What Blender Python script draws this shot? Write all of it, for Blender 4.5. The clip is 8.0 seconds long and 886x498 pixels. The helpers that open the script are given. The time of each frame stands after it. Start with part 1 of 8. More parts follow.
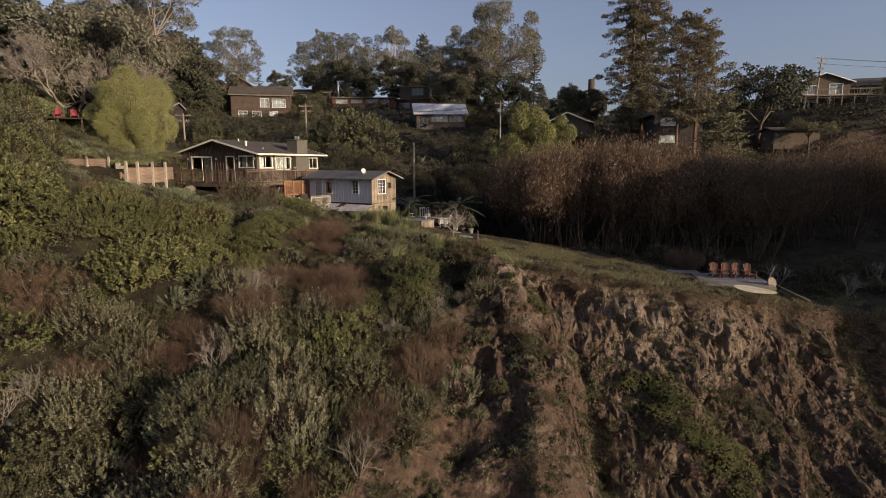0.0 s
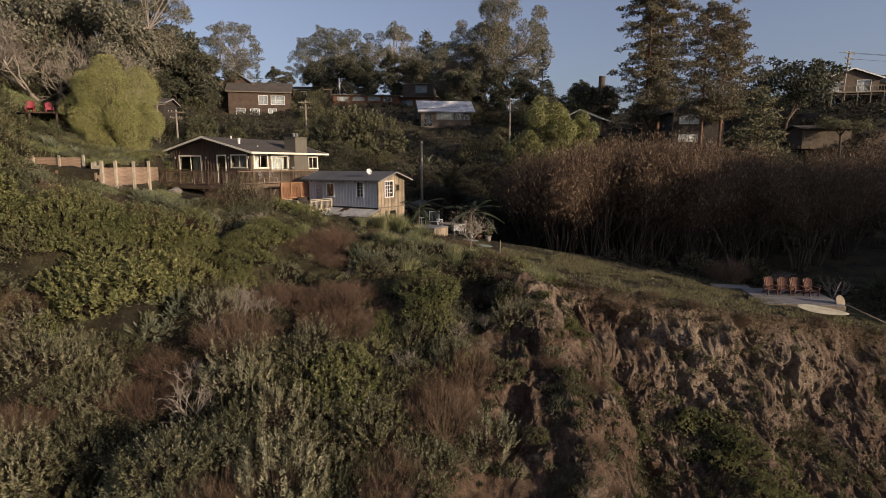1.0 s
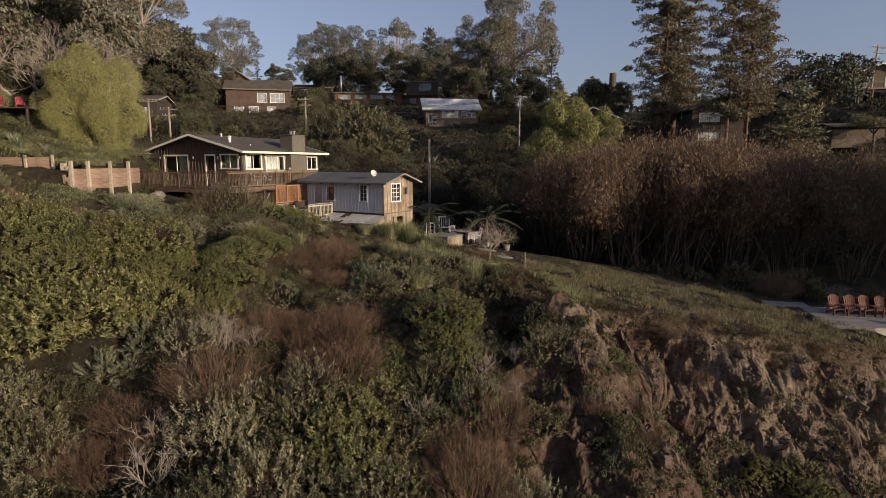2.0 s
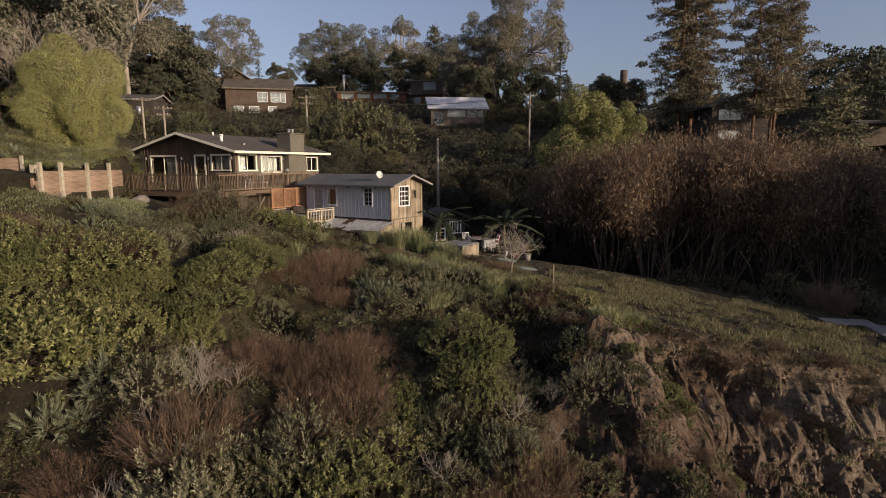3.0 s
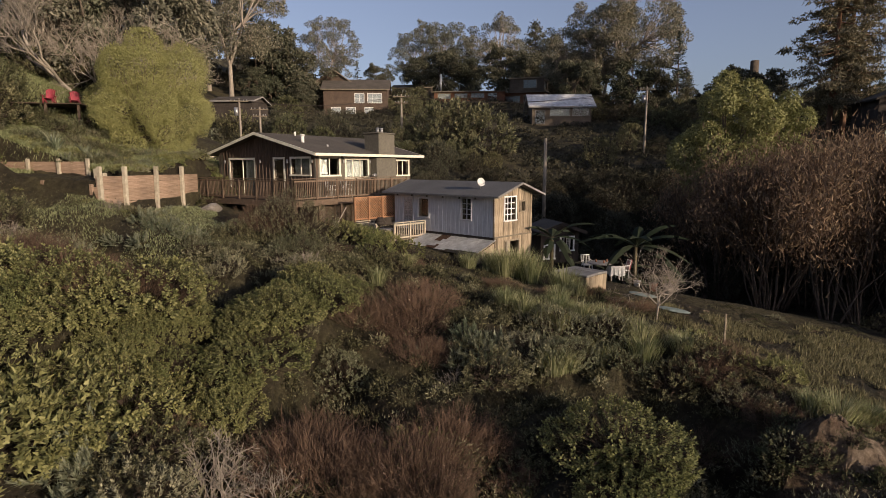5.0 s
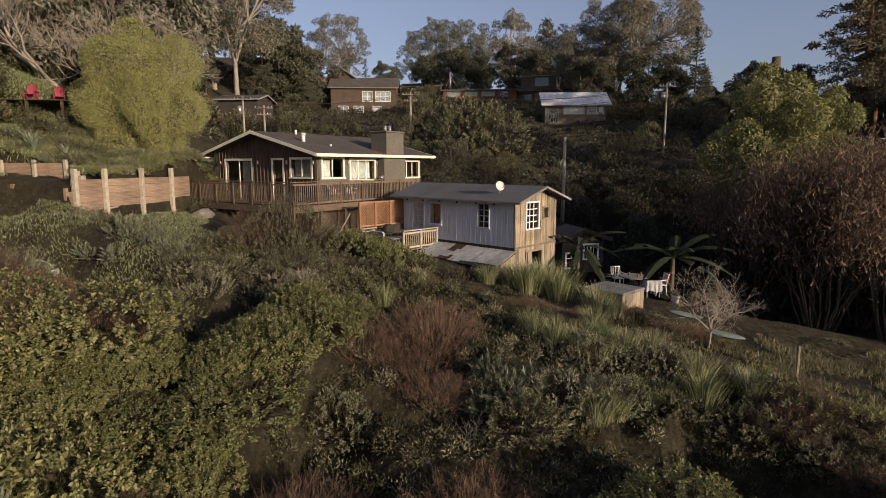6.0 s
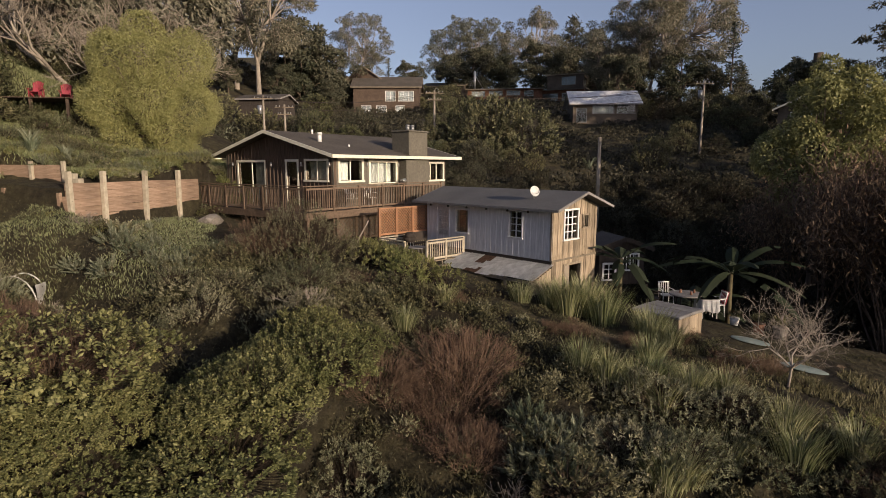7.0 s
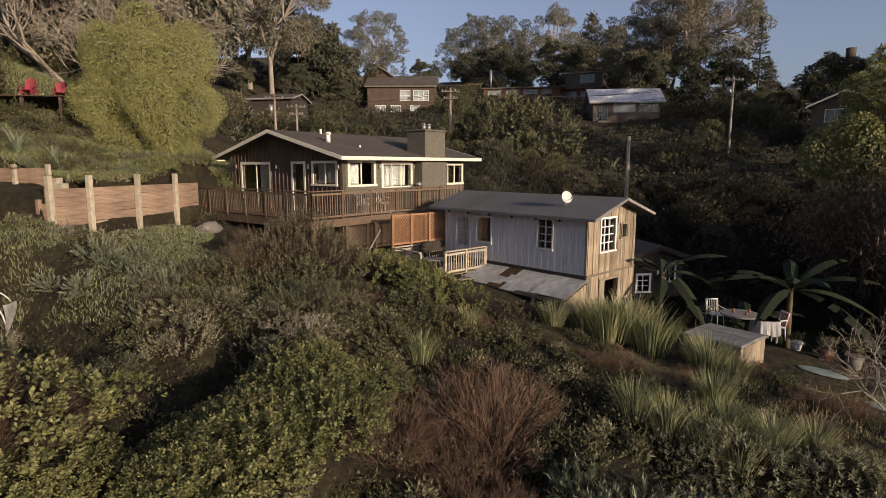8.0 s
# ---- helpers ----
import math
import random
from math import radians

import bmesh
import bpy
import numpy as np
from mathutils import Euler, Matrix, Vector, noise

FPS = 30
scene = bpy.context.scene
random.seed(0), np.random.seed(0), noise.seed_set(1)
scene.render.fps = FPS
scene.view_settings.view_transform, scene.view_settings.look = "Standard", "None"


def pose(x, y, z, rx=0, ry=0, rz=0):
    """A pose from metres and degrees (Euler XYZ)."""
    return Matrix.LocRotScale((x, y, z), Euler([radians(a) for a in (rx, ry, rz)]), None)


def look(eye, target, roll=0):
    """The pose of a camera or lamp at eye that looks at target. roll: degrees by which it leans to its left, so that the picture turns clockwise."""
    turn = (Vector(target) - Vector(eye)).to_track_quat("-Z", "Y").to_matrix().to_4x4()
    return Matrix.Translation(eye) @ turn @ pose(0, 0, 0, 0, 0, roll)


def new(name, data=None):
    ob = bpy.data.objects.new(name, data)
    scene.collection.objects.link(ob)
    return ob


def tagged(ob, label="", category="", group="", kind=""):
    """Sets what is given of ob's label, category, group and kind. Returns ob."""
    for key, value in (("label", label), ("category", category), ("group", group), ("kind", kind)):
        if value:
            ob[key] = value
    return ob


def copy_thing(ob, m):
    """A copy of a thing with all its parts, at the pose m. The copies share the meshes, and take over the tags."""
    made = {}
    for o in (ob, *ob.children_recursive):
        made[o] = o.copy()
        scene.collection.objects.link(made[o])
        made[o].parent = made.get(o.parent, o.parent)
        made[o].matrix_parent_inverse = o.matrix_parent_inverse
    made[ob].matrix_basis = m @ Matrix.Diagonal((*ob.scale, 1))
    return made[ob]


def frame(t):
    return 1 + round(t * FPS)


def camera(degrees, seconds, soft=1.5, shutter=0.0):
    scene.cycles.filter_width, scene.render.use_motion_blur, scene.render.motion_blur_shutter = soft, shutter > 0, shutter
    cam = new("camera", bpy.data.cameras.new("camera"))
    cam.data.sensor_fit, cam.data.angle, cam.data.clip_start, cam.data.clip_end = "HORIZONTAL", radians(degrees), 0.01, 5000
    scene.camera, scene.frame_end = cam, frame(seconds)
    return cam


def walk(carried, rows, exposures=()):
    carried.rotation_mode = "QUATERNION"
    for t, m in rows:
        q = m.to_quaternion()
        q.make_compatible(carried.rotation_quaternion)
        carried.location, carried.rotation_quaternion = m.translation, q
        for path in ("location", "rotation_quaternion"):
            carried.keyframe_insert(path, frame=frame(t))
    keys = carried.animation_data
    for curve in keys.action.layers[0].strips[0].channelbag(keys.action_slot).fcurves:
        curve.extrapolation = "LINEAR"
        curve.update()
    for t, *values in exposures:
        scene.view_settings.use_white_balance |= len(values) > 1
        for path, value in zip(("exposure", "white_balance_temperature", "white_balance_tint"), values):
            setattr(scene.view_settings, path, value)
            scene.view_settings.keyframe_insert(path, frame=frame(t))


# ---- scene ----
cam = camera(77.3, 8.0, soft=0.6)
PATH = [
    (0, (-0.609, -1.108, 12.361), (-0.587, 0.869, 12.059), -0.1),
    (0.5, (-1.118, 1.216, 12.386), (-1.097, 3.193, 12.083), -0.1),
    (1, (-1.571, 3.451, 12.413), (-1.55, 5.427, 12.109), -0.0),
    (1.5, (-1.964, 5.623, 12.443), (-1.944, 7.599, 12.14), -0.0),
    (1.7, (-2.087, 6.458, 12.468), (-2.07, 8.435, 12.163), -0.0),
    (2.8, (-2.753, 10.6, 12.443), (-2.739, 12.577, 12.139), 0.0),
    (3, (-2.853, 11.238, 12.436), (-2.849, 13.215, 12.134), -0.2),
    (3.5, (-3.115, 12.891, 12.492), (-3.194, 14.867, 12.19), -0.1),
    (4, (-3.372, 14.484, 12.565), (-3.571, 16.451, 12.262), 0.0),
    (4.5, (-3.647, 15.96, 12.618), (-3.934, 17.917, 12.316), 0.0),
    (4.7, (-3.742, 16.488, 12.623), (-4.048, 18.442, 12.325), -0.0),
    (6, (-4.636, 19.977, 12.737), (-4.989, 21.923, 12.438), -0.0),
    (6.5, (-4.942, 21.184, 12.788), (-5.327, 23.124, 12.489), -0.0),
    (7, (-5.284, 22.314, 12.83), (-5.715, 24.245, 12.532), 0.1),
    (7.5, (-5.649, 23.433, 12.859), (-6.11, 25.356, 12.563), 0.1),
    (8, (-6.0, 24.521, 12.93), (-6.481, 26.44, 12.632), 0.0),
]
walk(cam, [(t, look(eye, target, roll)) for t, eye, target, roll in PATH])

# ---- light ----
SUN_AZ, SUN_EL = -34.0, 12.5   # degrees: the sun stands to the +x, -y side, low
to_sun = Vector((math.cos(radians(SUN_AZ)) * math.cos(radians(SUN_EL)), math.sin(radians(SUN_AZ)) * math.cos(radians(SUN_EL)), math.sin(radians(SUN_EL))))
world = bpy.data.worlds.new("sky")
scene.world = world
world.use_nodes = True
wn = world.node_tree
wn.nodes.clear()
sky = wn.nodes.new("ShaderNodeTexSky")
sky.sky_type = "NISHITA"
sky.sun_disc = False
sky.sun_elevation = radians(SUN_EL)
sky.sun_rotation = radians(90 - SUN_AZ)
sky.air_density, sky.dust_density, sky.ozone_density = 1.0, 2.0, 3.0
bg = wn.nodes.new("ShaderNodeBackground")
bg.inputs["Strength"].default_value = 0.119
wout = wn.nodes.new("ShaderNodeOutputWorld")
haze = wn.nodes.new("ShaderNodeHueSaturation")
haze.inputs["Saturation"].default_value = 0.72
wn.links.new(sky.outputs[0], haze.inputs["Color"])
cast = wn.nodes.new("ShaderNodeMixRGB")
cast.blend_type = "MULTIPLY"
cast.inputs[0].default_value = 1.0
cast.inputs[2].default_value = (1.06, 0.97, 1.06, 1)
wn.links.new(haze.outputs[0], cast.inputs[1])
wn.links.new(cast.outputs[0], bg.inputs[0])
wn.links.new(bg.outputs[0], wout.inputs[0])
sun_data = bpy.data.lights.new("sun", "SUN")
sun_data.energy, sun_data.angle, sun_data.color = 4.75, radians(0.6), (1.0, 0.80, 0.60)
sun = new("sun", sun_data)
sun.matrix_world = look((60, -60, 40), Vector((60, -60, 40)) - to_sun)
scene.view_settings.exposure = 0.16


# ---- materials ----
def base_mat(name, rough=0.8, metal=0.0):
    m = bpy.data.materials.new(name)
    m.use_nodes = True
    p = m.node_tree.nodes["Principled BSDF"]
    p.inputs["Roughness"].default_value = rough
    p.inputs["Metallic"].default_value = metal
    p.inputs["Specular IOR Level"].default_value = 0.25
    return m, m.node_tree, p


def ramp_node(nt, stops):
    r = nt.nodes.new("ShaderNodeValToRGB")
    els = r.color_ramp.elements
    while len(els) < len(stops):
        els.new(0.5)
    for e, (pos, col) in zip(els, stops):
        e.position, e.color = pos, (*col, 1)
    return r


def noise_node(nt, scale, detail=5.0, stretch=None, coord="Object", rough=0.6):
    tc = nt.nodes.new("ShaderNodeTexCoord")
    n = nt.nodes.new("ShaderNodeTexNoise")
    n.inputs["Scale"].default_value, n.inputs["Detail"].default_value, n.inputs["Roughness"].default_value = scale, detail, rough
    src = tc.outputs[coord]
    if stretch:
        mp = nt.nodes.new("ShaderNodeMapping")
        mp.inputs["Scale"].default_value = stretch
        nt.links.new(src, mp.inputs[0])
        src = mp.outputs[0]
    nt.links.new(src, n.inputs[0])
    return n


def mul_node(nt, a, b, kind="MULTIPLY", fac=1.0):
    m = nt.nodes.new("ShaderNodeMixRGB")
    m.blend_type = kind
    m.inputs[0].default_value = fac
    nt.links.new(a, m.inputs[1])
    nt.links.new(b, m.inputs[2])
    return m


def surface(name, c1, c2, scale=6.0, rough=0.8, metal=0.0, bump=0.2, stretch=None, vary=0.25, stain=0.35, big=0.7):
    """A weathered surface: grain between c1 and c2, broad stains, a spread from piece to piece."""
    m, nt, p = base_mat(name, rough, metal)
    grain = noise_node(nt, scale, 6.0, stretch)
    r = ramp_node(nt, [(0.3, c1), (0.7, c2)])
    nt.links.new(grain.outputs[0], r.inputs[0])
    broad = noise_node(nt, big, 4.0)
    sr = ramp_node(nt, [(0.3, (1 - stain,) * 3), (0.65, (1, 1, 1))])
    nt.links.new(broad.outputs[0], sr.inputs[0])
    c = mul_node(nt, r.outputs[0], sr.outputs[0])
    info = nt.nodes.new("ShaderNodeObjectInfo")
    vr = ramp_node(nt, [(0.0, (1 - vary,) * 3), (1.0, (1, 1, 1))])
    nt.links.new(info.outputs["Random"], vr.inputs[0])
    c = mul_node(nt, c.outputs[0], vr.outputs[0])
    nt.links.new(c.outputs[0], p.inputs["Base Color"])
    if bump:
        b = nt.nodes.new("ShaderNodeBump")
        b.inputs["Strength"].default_value, b.inputs["Distance"].default_value = bump, 0.03
        nt.links.new(grain.outputs[0], b.inputs["Height"])
        nt.links.new(b.outputs[0], p.inputs["Normal"])
    return m


def leaf_mat(name, dark, mid, light, trans=0.3, vary=0.35):
    """Foliage: each leaf takes its own shade, each plant its own depth of colour."""
    m, nt, p = base_mat(name, 0.7)
    geo = nt.nodes.new("ShaderNodeNewGeometry")
    dark, mid, light = [(c[0] * 0.97, c[1] * 1.01, c[2] * 1.14) for c in (dark, mid, light)]
    r = ramp_node(nt, [(0.0, dark), (0.55, mid), (1.0, light)])
    nt.links.new(geo.outputs["Random Per Island"], r.inputs[0])
    info = nt.nodes.new("ShaderNodeObjectInfo")
    vr = ramp_node(nt, [(0.0, (1 - vary, 1 - vary * 0.8, 1 - vary)), (0.5, (1, 1, 1)), (1.0, (1 + vary * 0.3, 1 + vary * 0.22, 1 + vary * 0.1))])
    nt.links.new(info.outputs["Random"], vr.inputs[0])
    c = mul_node(nt, r.outputs[0], vr.outputs[0])
    nt.links.new(c.outputs[0], p.inputs["Base Color"])
    tr = nt.nodes.new("ShaderNodeBsdfTranslucent")
    nt.links.new(c.outputs[0], tr.inputs[0])
    mx = nt.nodes.new("ShaderNodeMixShader")
    mx.inputs[0].default_value = trans
    nt.links.new(p.outputs[0], mx.inputs[1])
    nt.links.new(tr.outputs[0], mx.inputs[2])
    nt.links.new(mx.outputs[0], nt.nodes["Material Output"].inputs[0])
    return m


def ground_mat():
    """Turf and dead leaves darkened for shade on the flats, crumbling loam and pale sandstone where it is steep."""
    m, nt, p = base_mat("earth", 0.95)
    geo = nt.nodes.new("ShaderNodeNewGeometry")
    sep = nt.nodes.new("ShaderNodeSeparateXYZ")
    nt.links.new(geo.outputs["True Normal"], sep.inputs[0])
    fine = noise_node(nt, 4.0, 12.0, rough=0.78)
    midn = noise_node(nt, 0.55, 6.0)
    strata = noise_node(nt, 1.0, 10.0, (0.42, 0.42, 0.8), rough=0.68)
    soil = ramp_node(nt, [(0.3, (0.036, 0.023, 0.015)), (0.48, (0.108, 0.071, 0.048)), (0.68, (0.215, 0.15, 0.105))])
    nt.links.new(fine.outputs[0], soil.inputs[0])
    stone = ramp_node(nt, [(0.34, (0.08, 0.057, 0.041)), (0.5, (0.22, 0.168, 0.12)), (0.66, (0.38, 0.305, 0.225))])
    nt.links.new(fine.outputs[0], stone.inputs[0])
    where = ramp_node(nt, [(0.53, (0, 0, 0)), (0.63, (1, 1, 1))])
    nt.links.new(strata.outputs[0], where.inputs[0])
    pos = nt.nodes.new("ShaderNodeSeparateXYZ")
    nt.links.new(geo.outputs["Position"], pos.inputs[0])
    bed = nt.nodes.new("ShaderNodeMapRange")
    bed.inputs["From Min"].default_value, bed.inputs["From Max"].default_value = 0.5, 3.5
    lean = nt.nodes.new("ShaderNodeMath")
    lean.operation = "MULTIPLY_ADD"
    lean.inputs[1].default_value, lean.inputs[2].default_value = -0.52, 15.86
    nt.links.new(pos.outputs["Y"], lean.inputs[0])
    out = nt.nodes.new("ShaderNodeMath")
    out.operation = "MAXIMUM"
    nt.links.new(lean.outputs[0], out.inputs[0])
    out.inputs[1].default_value = 0.0
    side = nt.nodes.new("ShaderNodeMath")
    side.operation = "ADD"
    nt.links.new(pos.outputs["X"], side.inputs[0])
    nt.links.new(out.outputs[0], side.inputs[1])
    nt.links.new(side.outputs[0], bed.inputs["Value"])
    wb = nt.nodes.new("ShaderNodeMath")
    wb.operation = "MULTIPLY"
    nt.links.new(where.outputs[0], wb.inputs[0])
    nt.links.new(bed.outputs[0], wb.inputs[1])
    # bare sandstone faces under the rim
    face = wb.outputs[0]
    for spot, reach in (((10.6, 28.6, 3.8), 4.2), ((3.8, 29.0, 6.5), 2.2), ((16.0, 28.2, 2.6), 3.0)):
        far = nt.nodes.new("ShaderNodeVectorMath")
        far.operation = "DISTANCE"
        nt.links.new(geo.outputs["Position"], far.inputs[0])
        far.inputs[1].default_value = spot
        mr = nt.nodes.new("ShaderNodeMapRange")
        mr.inputs["From Min"].default_value, mr.inputs["From Max"].default_value = reach, reach * 0.35
        nt.links.new(far.outputs["Value"], mr.inputs["Value"])
        pick = ramp_node(nt, [(0.36, (0, 0, 0)), (0.46, (1, 1, 1))])
        nt.links.new(strata.outputs[0], pick.inputs[0])
        both = mul_node(nt, mr.outputs[0], pick.outputs[0])
        add = nt.nodes.new("ShaderNodeMath")
        add.operation = "MAXIMUM"
        nt.links.new(face, add.inputs[0])
        nt.links.new(both.outputs[0], add.inputs[1])
        face = add.outputs[0]
    cl = nt.nodes.new("ShaderNodeMixRGB")
    nt.links.new(face, cl.inputs[0])
    nt.links.new(soil.outputs[0], cl.inputs[1])
    nt.links.new(stone.outputs[0], cl.inputs[2])
    turf = ramp_node(nt, [(0.3, (0.022, 0.018, 0.011)), (0.5, (0.055, 0.048, 0.025)), (0.7, (0.12, 0.1, 0.055))])
    nt.links.new(fine.outputs[0], turf.inputs[0])
    # dead leaves, taken near black for the shade under the bushes
    shaded_litter = ramp_node(nt, [(0.3, (0.016, 0.013, 0.008)), (0.7, (0.048, 0.04, 0.025))])
    nt.links.new(fine.outputs[0], shaded_litter.inputs[0])
    tw = ramp_node(nt, [(0.4, (0, 0, 0)), (0.55, (1, 1, 1))])
    nt.links.new(midn.outputs[0], tw.inputs[0])
    flat = nt.nodes.new("ShaderNodeMixRGB")
    nt.links.new(tw.outputs[0], flat.inputs[0])
    nt.links.new(shaded_litter.outputs[0], flat.inputs[1])
    nt.links.new(turf.outputs[0], flat.inputs[2])
    steep = nt.nodes.new("ShaderNodeMapRange")
    steep.inputs["From Min"].default_value, steep.inputs["From Max"].default_value = 0.93, 0.8
    nt.links.new(sep.outputs["Z"], steep.inputs["Value"])
    open_face = nt.nodes.new("ShaderNodeMapRange")
    open_face.inputs["From Min"].default_value, open_face.inputs["From Max"].default_value = 0.8, 3.0
    nt.links.new(side.outputs[0], open_face.inputs["Value"])
    steep_bare = nt.nodes.new("ShaderNodeMath")
    steep_bare.operation = "MULTIPLY"
    nt.links.new(steep.outputs[0], steep_bare.inputs[0])
    nt.links.new(open_face.outputs[0], steep_bare.inputs[1])
    mix = nt.nodes.new("ShaderNodeMixRGB")
    nt.links.new(steep_bare.outputs[0], mix.inputs[0])
    nt.links.new(flat.outputs[0], mix.inputs[1])
    nt.links.new(cl.outputs[0], mix.inputs[2])
    nt.links.new(mix.outputs[0], p.inputs["Base Color"])
    b = nt.nodes.new("ShaderNodeBump")
    b.inputs["Strength"].default_value, b.inputs["Distance"].default_value = 1.0, 0.3
    crumb = noise_node(nt, 3.0, 14.0, rough=0.8)
    nt.links.new(crumb.outputs[0], b.inputs["Height"])
    nt.links.new(b.outputs[0], p.inputs["Normal"])
    return m


def glass_mat():
    m, nt, p = base_mat("window_glass", 0.03)
    p.inputs["Transmission Weight"].default_value = 1.0
    p.inputs["IOR"].default_value = 1.5
    p.inputs["Specular IOR Level"].default_value = 0.5
    p.inputs["Base Color"].default_value = (0.85, 0.9, 0.9, 1)
    return m


EARTH = ground_mat()
GLASS = glass_mat()
V = (1, 1, 0.12)
GREY_BOARD = surface("grey_board", (0.46, 0.46, 0.48), (0.68, 0.68, 0.69), 14, 0.8, stretch=V, vary=0.1, stain=0.18)
BARE_BOARD = surface("bare_board", (0.27, 0.205, 0.135), (0.56, 0.46, 0.33), 18, 0.85, stretch=V, vary=0.55, stain=0.45)
BROWN_BOARD = surface("brown_board", (0.075, 0.052, 0.038), (0.15, 0.108, 0.08), 14, 0.8, stretch=V, vary=0.25)
TAUPE_WALL = surface("taupe_wall", (0.11, 0.1, 0.08), (0.16, 0.145, 0.115), 10, 0.85, vary=0.05, stain=0.2)
CREAM = surface("cream_paint", (0.66, 0.62, 0.5), (0.78, 0.74, 0.61), 5, 0.55, bump=0.05, vary=0.05, stain=0.12)
WHITE = surface("white_paint", (0.7, 0.69, 0.66), (0.8, 0.8, 0.77), 5, 0.55, bump=0.05, vary=0.05, stain=0.15)
SHINGLE = surface("asphalt_shingle", (0.07, 0.06, 0.05), (0.13, 0.113, 0.095), 22, 0.95, bump=0.4, vary=0.05, stain=0.3)
GREY_SHINGLE = surface("grey_roofing", (0.1, 0.098, 0.095), (0.17, 0.165, 0.16), 22, 0.9, bump=0.3, vary=0.05, stain=0.25)
DECK_WOOD = surface("deck_wood", (0.12, 0.082, 0.055), (0.23, 0.165, 0.115), 12, 0.8, vary=0.35, stain=0.3)
REDWOOD_LATTICE = surface("cedar_lattice", (0.32, 0.16, 0.085), (0.46, 0.25, 0.14), 10, 0.75, vary=0.25, stain=0.2)
OLD_WOOD = surface("old_wood", (0.2, 0.165, 0.12), (0.36, 0.3, 0.22), 12, 0.9, vary=0.35, stain=0.35)
GREY_WOOD = surface("grey_wood", (0.2, 0.19, 0.18), (0.34, 0.32, 0.3), 12, 0.9, vary=0.3, stain=0.3)
RETAIN = surface("retaining_plank", (0.26, 0.175, 0.12), (0.4, 0.29, 0.21), 8, 0.9, stretch=(0.3, 0.3, 2), vary=0.25, stain=0.4)
POST_WOOD = surface("post_wood", (0.36, 0.315, 0.235), (0.54, 0.48, 0.37), 8, 0.85, vary=0.15, stain=0.3)
RED_PLASTIC = surface("red_chair_paint", (0.26, 0.035, 0.05), (0.36, 0.055, 0.075), 5, 0.5, bump=0.02, stain=0.15)
TEAK = surface("red_brown_stain", (0.13, 0.055, 0.035), (0.24, 0.12, 0.08), 9, 0.7, vary=0.25)
CLOTH = surface("white_cloth", (0.6, 0.6, 0.6), (0.75, 0.75, 0.74), 8, 0.95, bump=0.2, stain=0.15)
SPA_COVER = surface("grey_cover", (0.2, 0.19, 0.18), (0.3, 0.29, 0.27), 5, 0.7, stain=0.35)
BOARD = surface("cream_board", (0.5, 0.45, 0.33), (0.6, 0.55, 0.41), 3, 0.4, bump=0.02, stain=0.12)
GREEN_BOARD = surface("pale_green_board", (0.2, 0.25, 0.22), (0.3, 0.35, 0.31), 3, 0.5, bump=0.02, stain=0.25)
CLAY = surface("clay", (0.24, 0.12, 0.08), (0.36, 0.2, 0.13), 6, 0.85)
STONE = surface("grey_stone", (0.16, 0.14, 0.12), (0.32, 0.29, 0.25), 5, 0.9, bump=0.5)
FABRIC = surface("white_fleece", (0.55, 0.54, 0.52), (0.7, 0.69, 0.67), 6, 0.95, bump=0.1)
TIN = surface("galvanised_tin", (0.55, 0.55, 0.55), (0.85, 0.85, 0.85), 5, 0.45, metal=0.1, bump=0.1, vary=0.25, stain=0.4, big=1.5)
RUST = surface("rusty_tin", (0.09, 0.05, 0.035), (0.2, 0.12, 0.08), 6, 0.8, metal=0.2, vary=0.2)
METAL = surface("grey_metal", (0.45, 0.45, 0.45), (0.6, 0.6, 0.6), 6, 0.4, metal=0.7, bump=0.05)
PLASTIC = surface("white_plastic", (0.7, 0.69, 0.66), (0.8, 0.79, 0.75), 4, 0.5, bump=0.02, stain=0.1)
# near black: puts the darkness of unlit rooms into floors and window sheets
UNLIT = surface("unlit_inside", (0.03, 0.027, 0.024), (0.06, 0.055, 0.05), 3, 0.95, bump=0)
CURTAIN = surface("pale_curtain", (0.26, 0.26, 0.25), (0.4, 0.4, 0.38), 9, 0.9, stretch=(6, 6, 0.2), bump=0.2)
BLIND = surface("pale_blind", (0.26, 0.27, 0.28), (0.36, 0.37, 0.38), 3, 0.6, bump=0.02, stain=0.1)
# dark timber; also puts shade into the lean-to walls and garden house
DARK_OR_SHADED = surface("dark_or_shaded_timber", (0.035, 0.028, 0.024), (0.07, 0.058, 0.048), 8, 0.85, stretch=V, vary=0.1)
RED_HOUSE = surface("redwood_siding", (0.13, 0.06, 0.035), (0.24, 0.12, 0.07), 6, 0.85, stretch=(0.3, 0.3, 3), vary=0.1)
TAN_HOUSE = surface("tan_siding", (0.1, 0.08, 0.06), (0.17, 0.135, 0.1), 6, 0.85, stretch=(0.3, 0.3, 3), vary=0.1)
BARK = surface("bark", (0.08, 0.06, 0.045), (0.19, 0.15, 0.115), 5, 0.95, stretch=(2, 2, 0.3), bump=0.6)
PALE_BARK = surface("pale_bark", (0.26, 0.22, 0.17), (0.46, 0.4, 0.33), 4, 0.9, stretch=(2, 2, 0.3), bump=0.3)
RED_BARK = surface("redwood_bark", (0.12, 0.065, 0.04), (0.24, 0.14, 0.09), 5, 0.95, stretch=(2, 2, 0.2), bump=0.6)
DRY_TWIG = surface("dry_twig", (0.12, 0.078, 0.052), (0.23, 0.155, 0.105), 5, 0.9, vary=0.4, bump=0)
RED_TWIG = surface("red_twig", (0.1, 0.062, 0.042), (0.215, 0.142, 0.097), 5, 0.9, vary=0.4, bump=0)
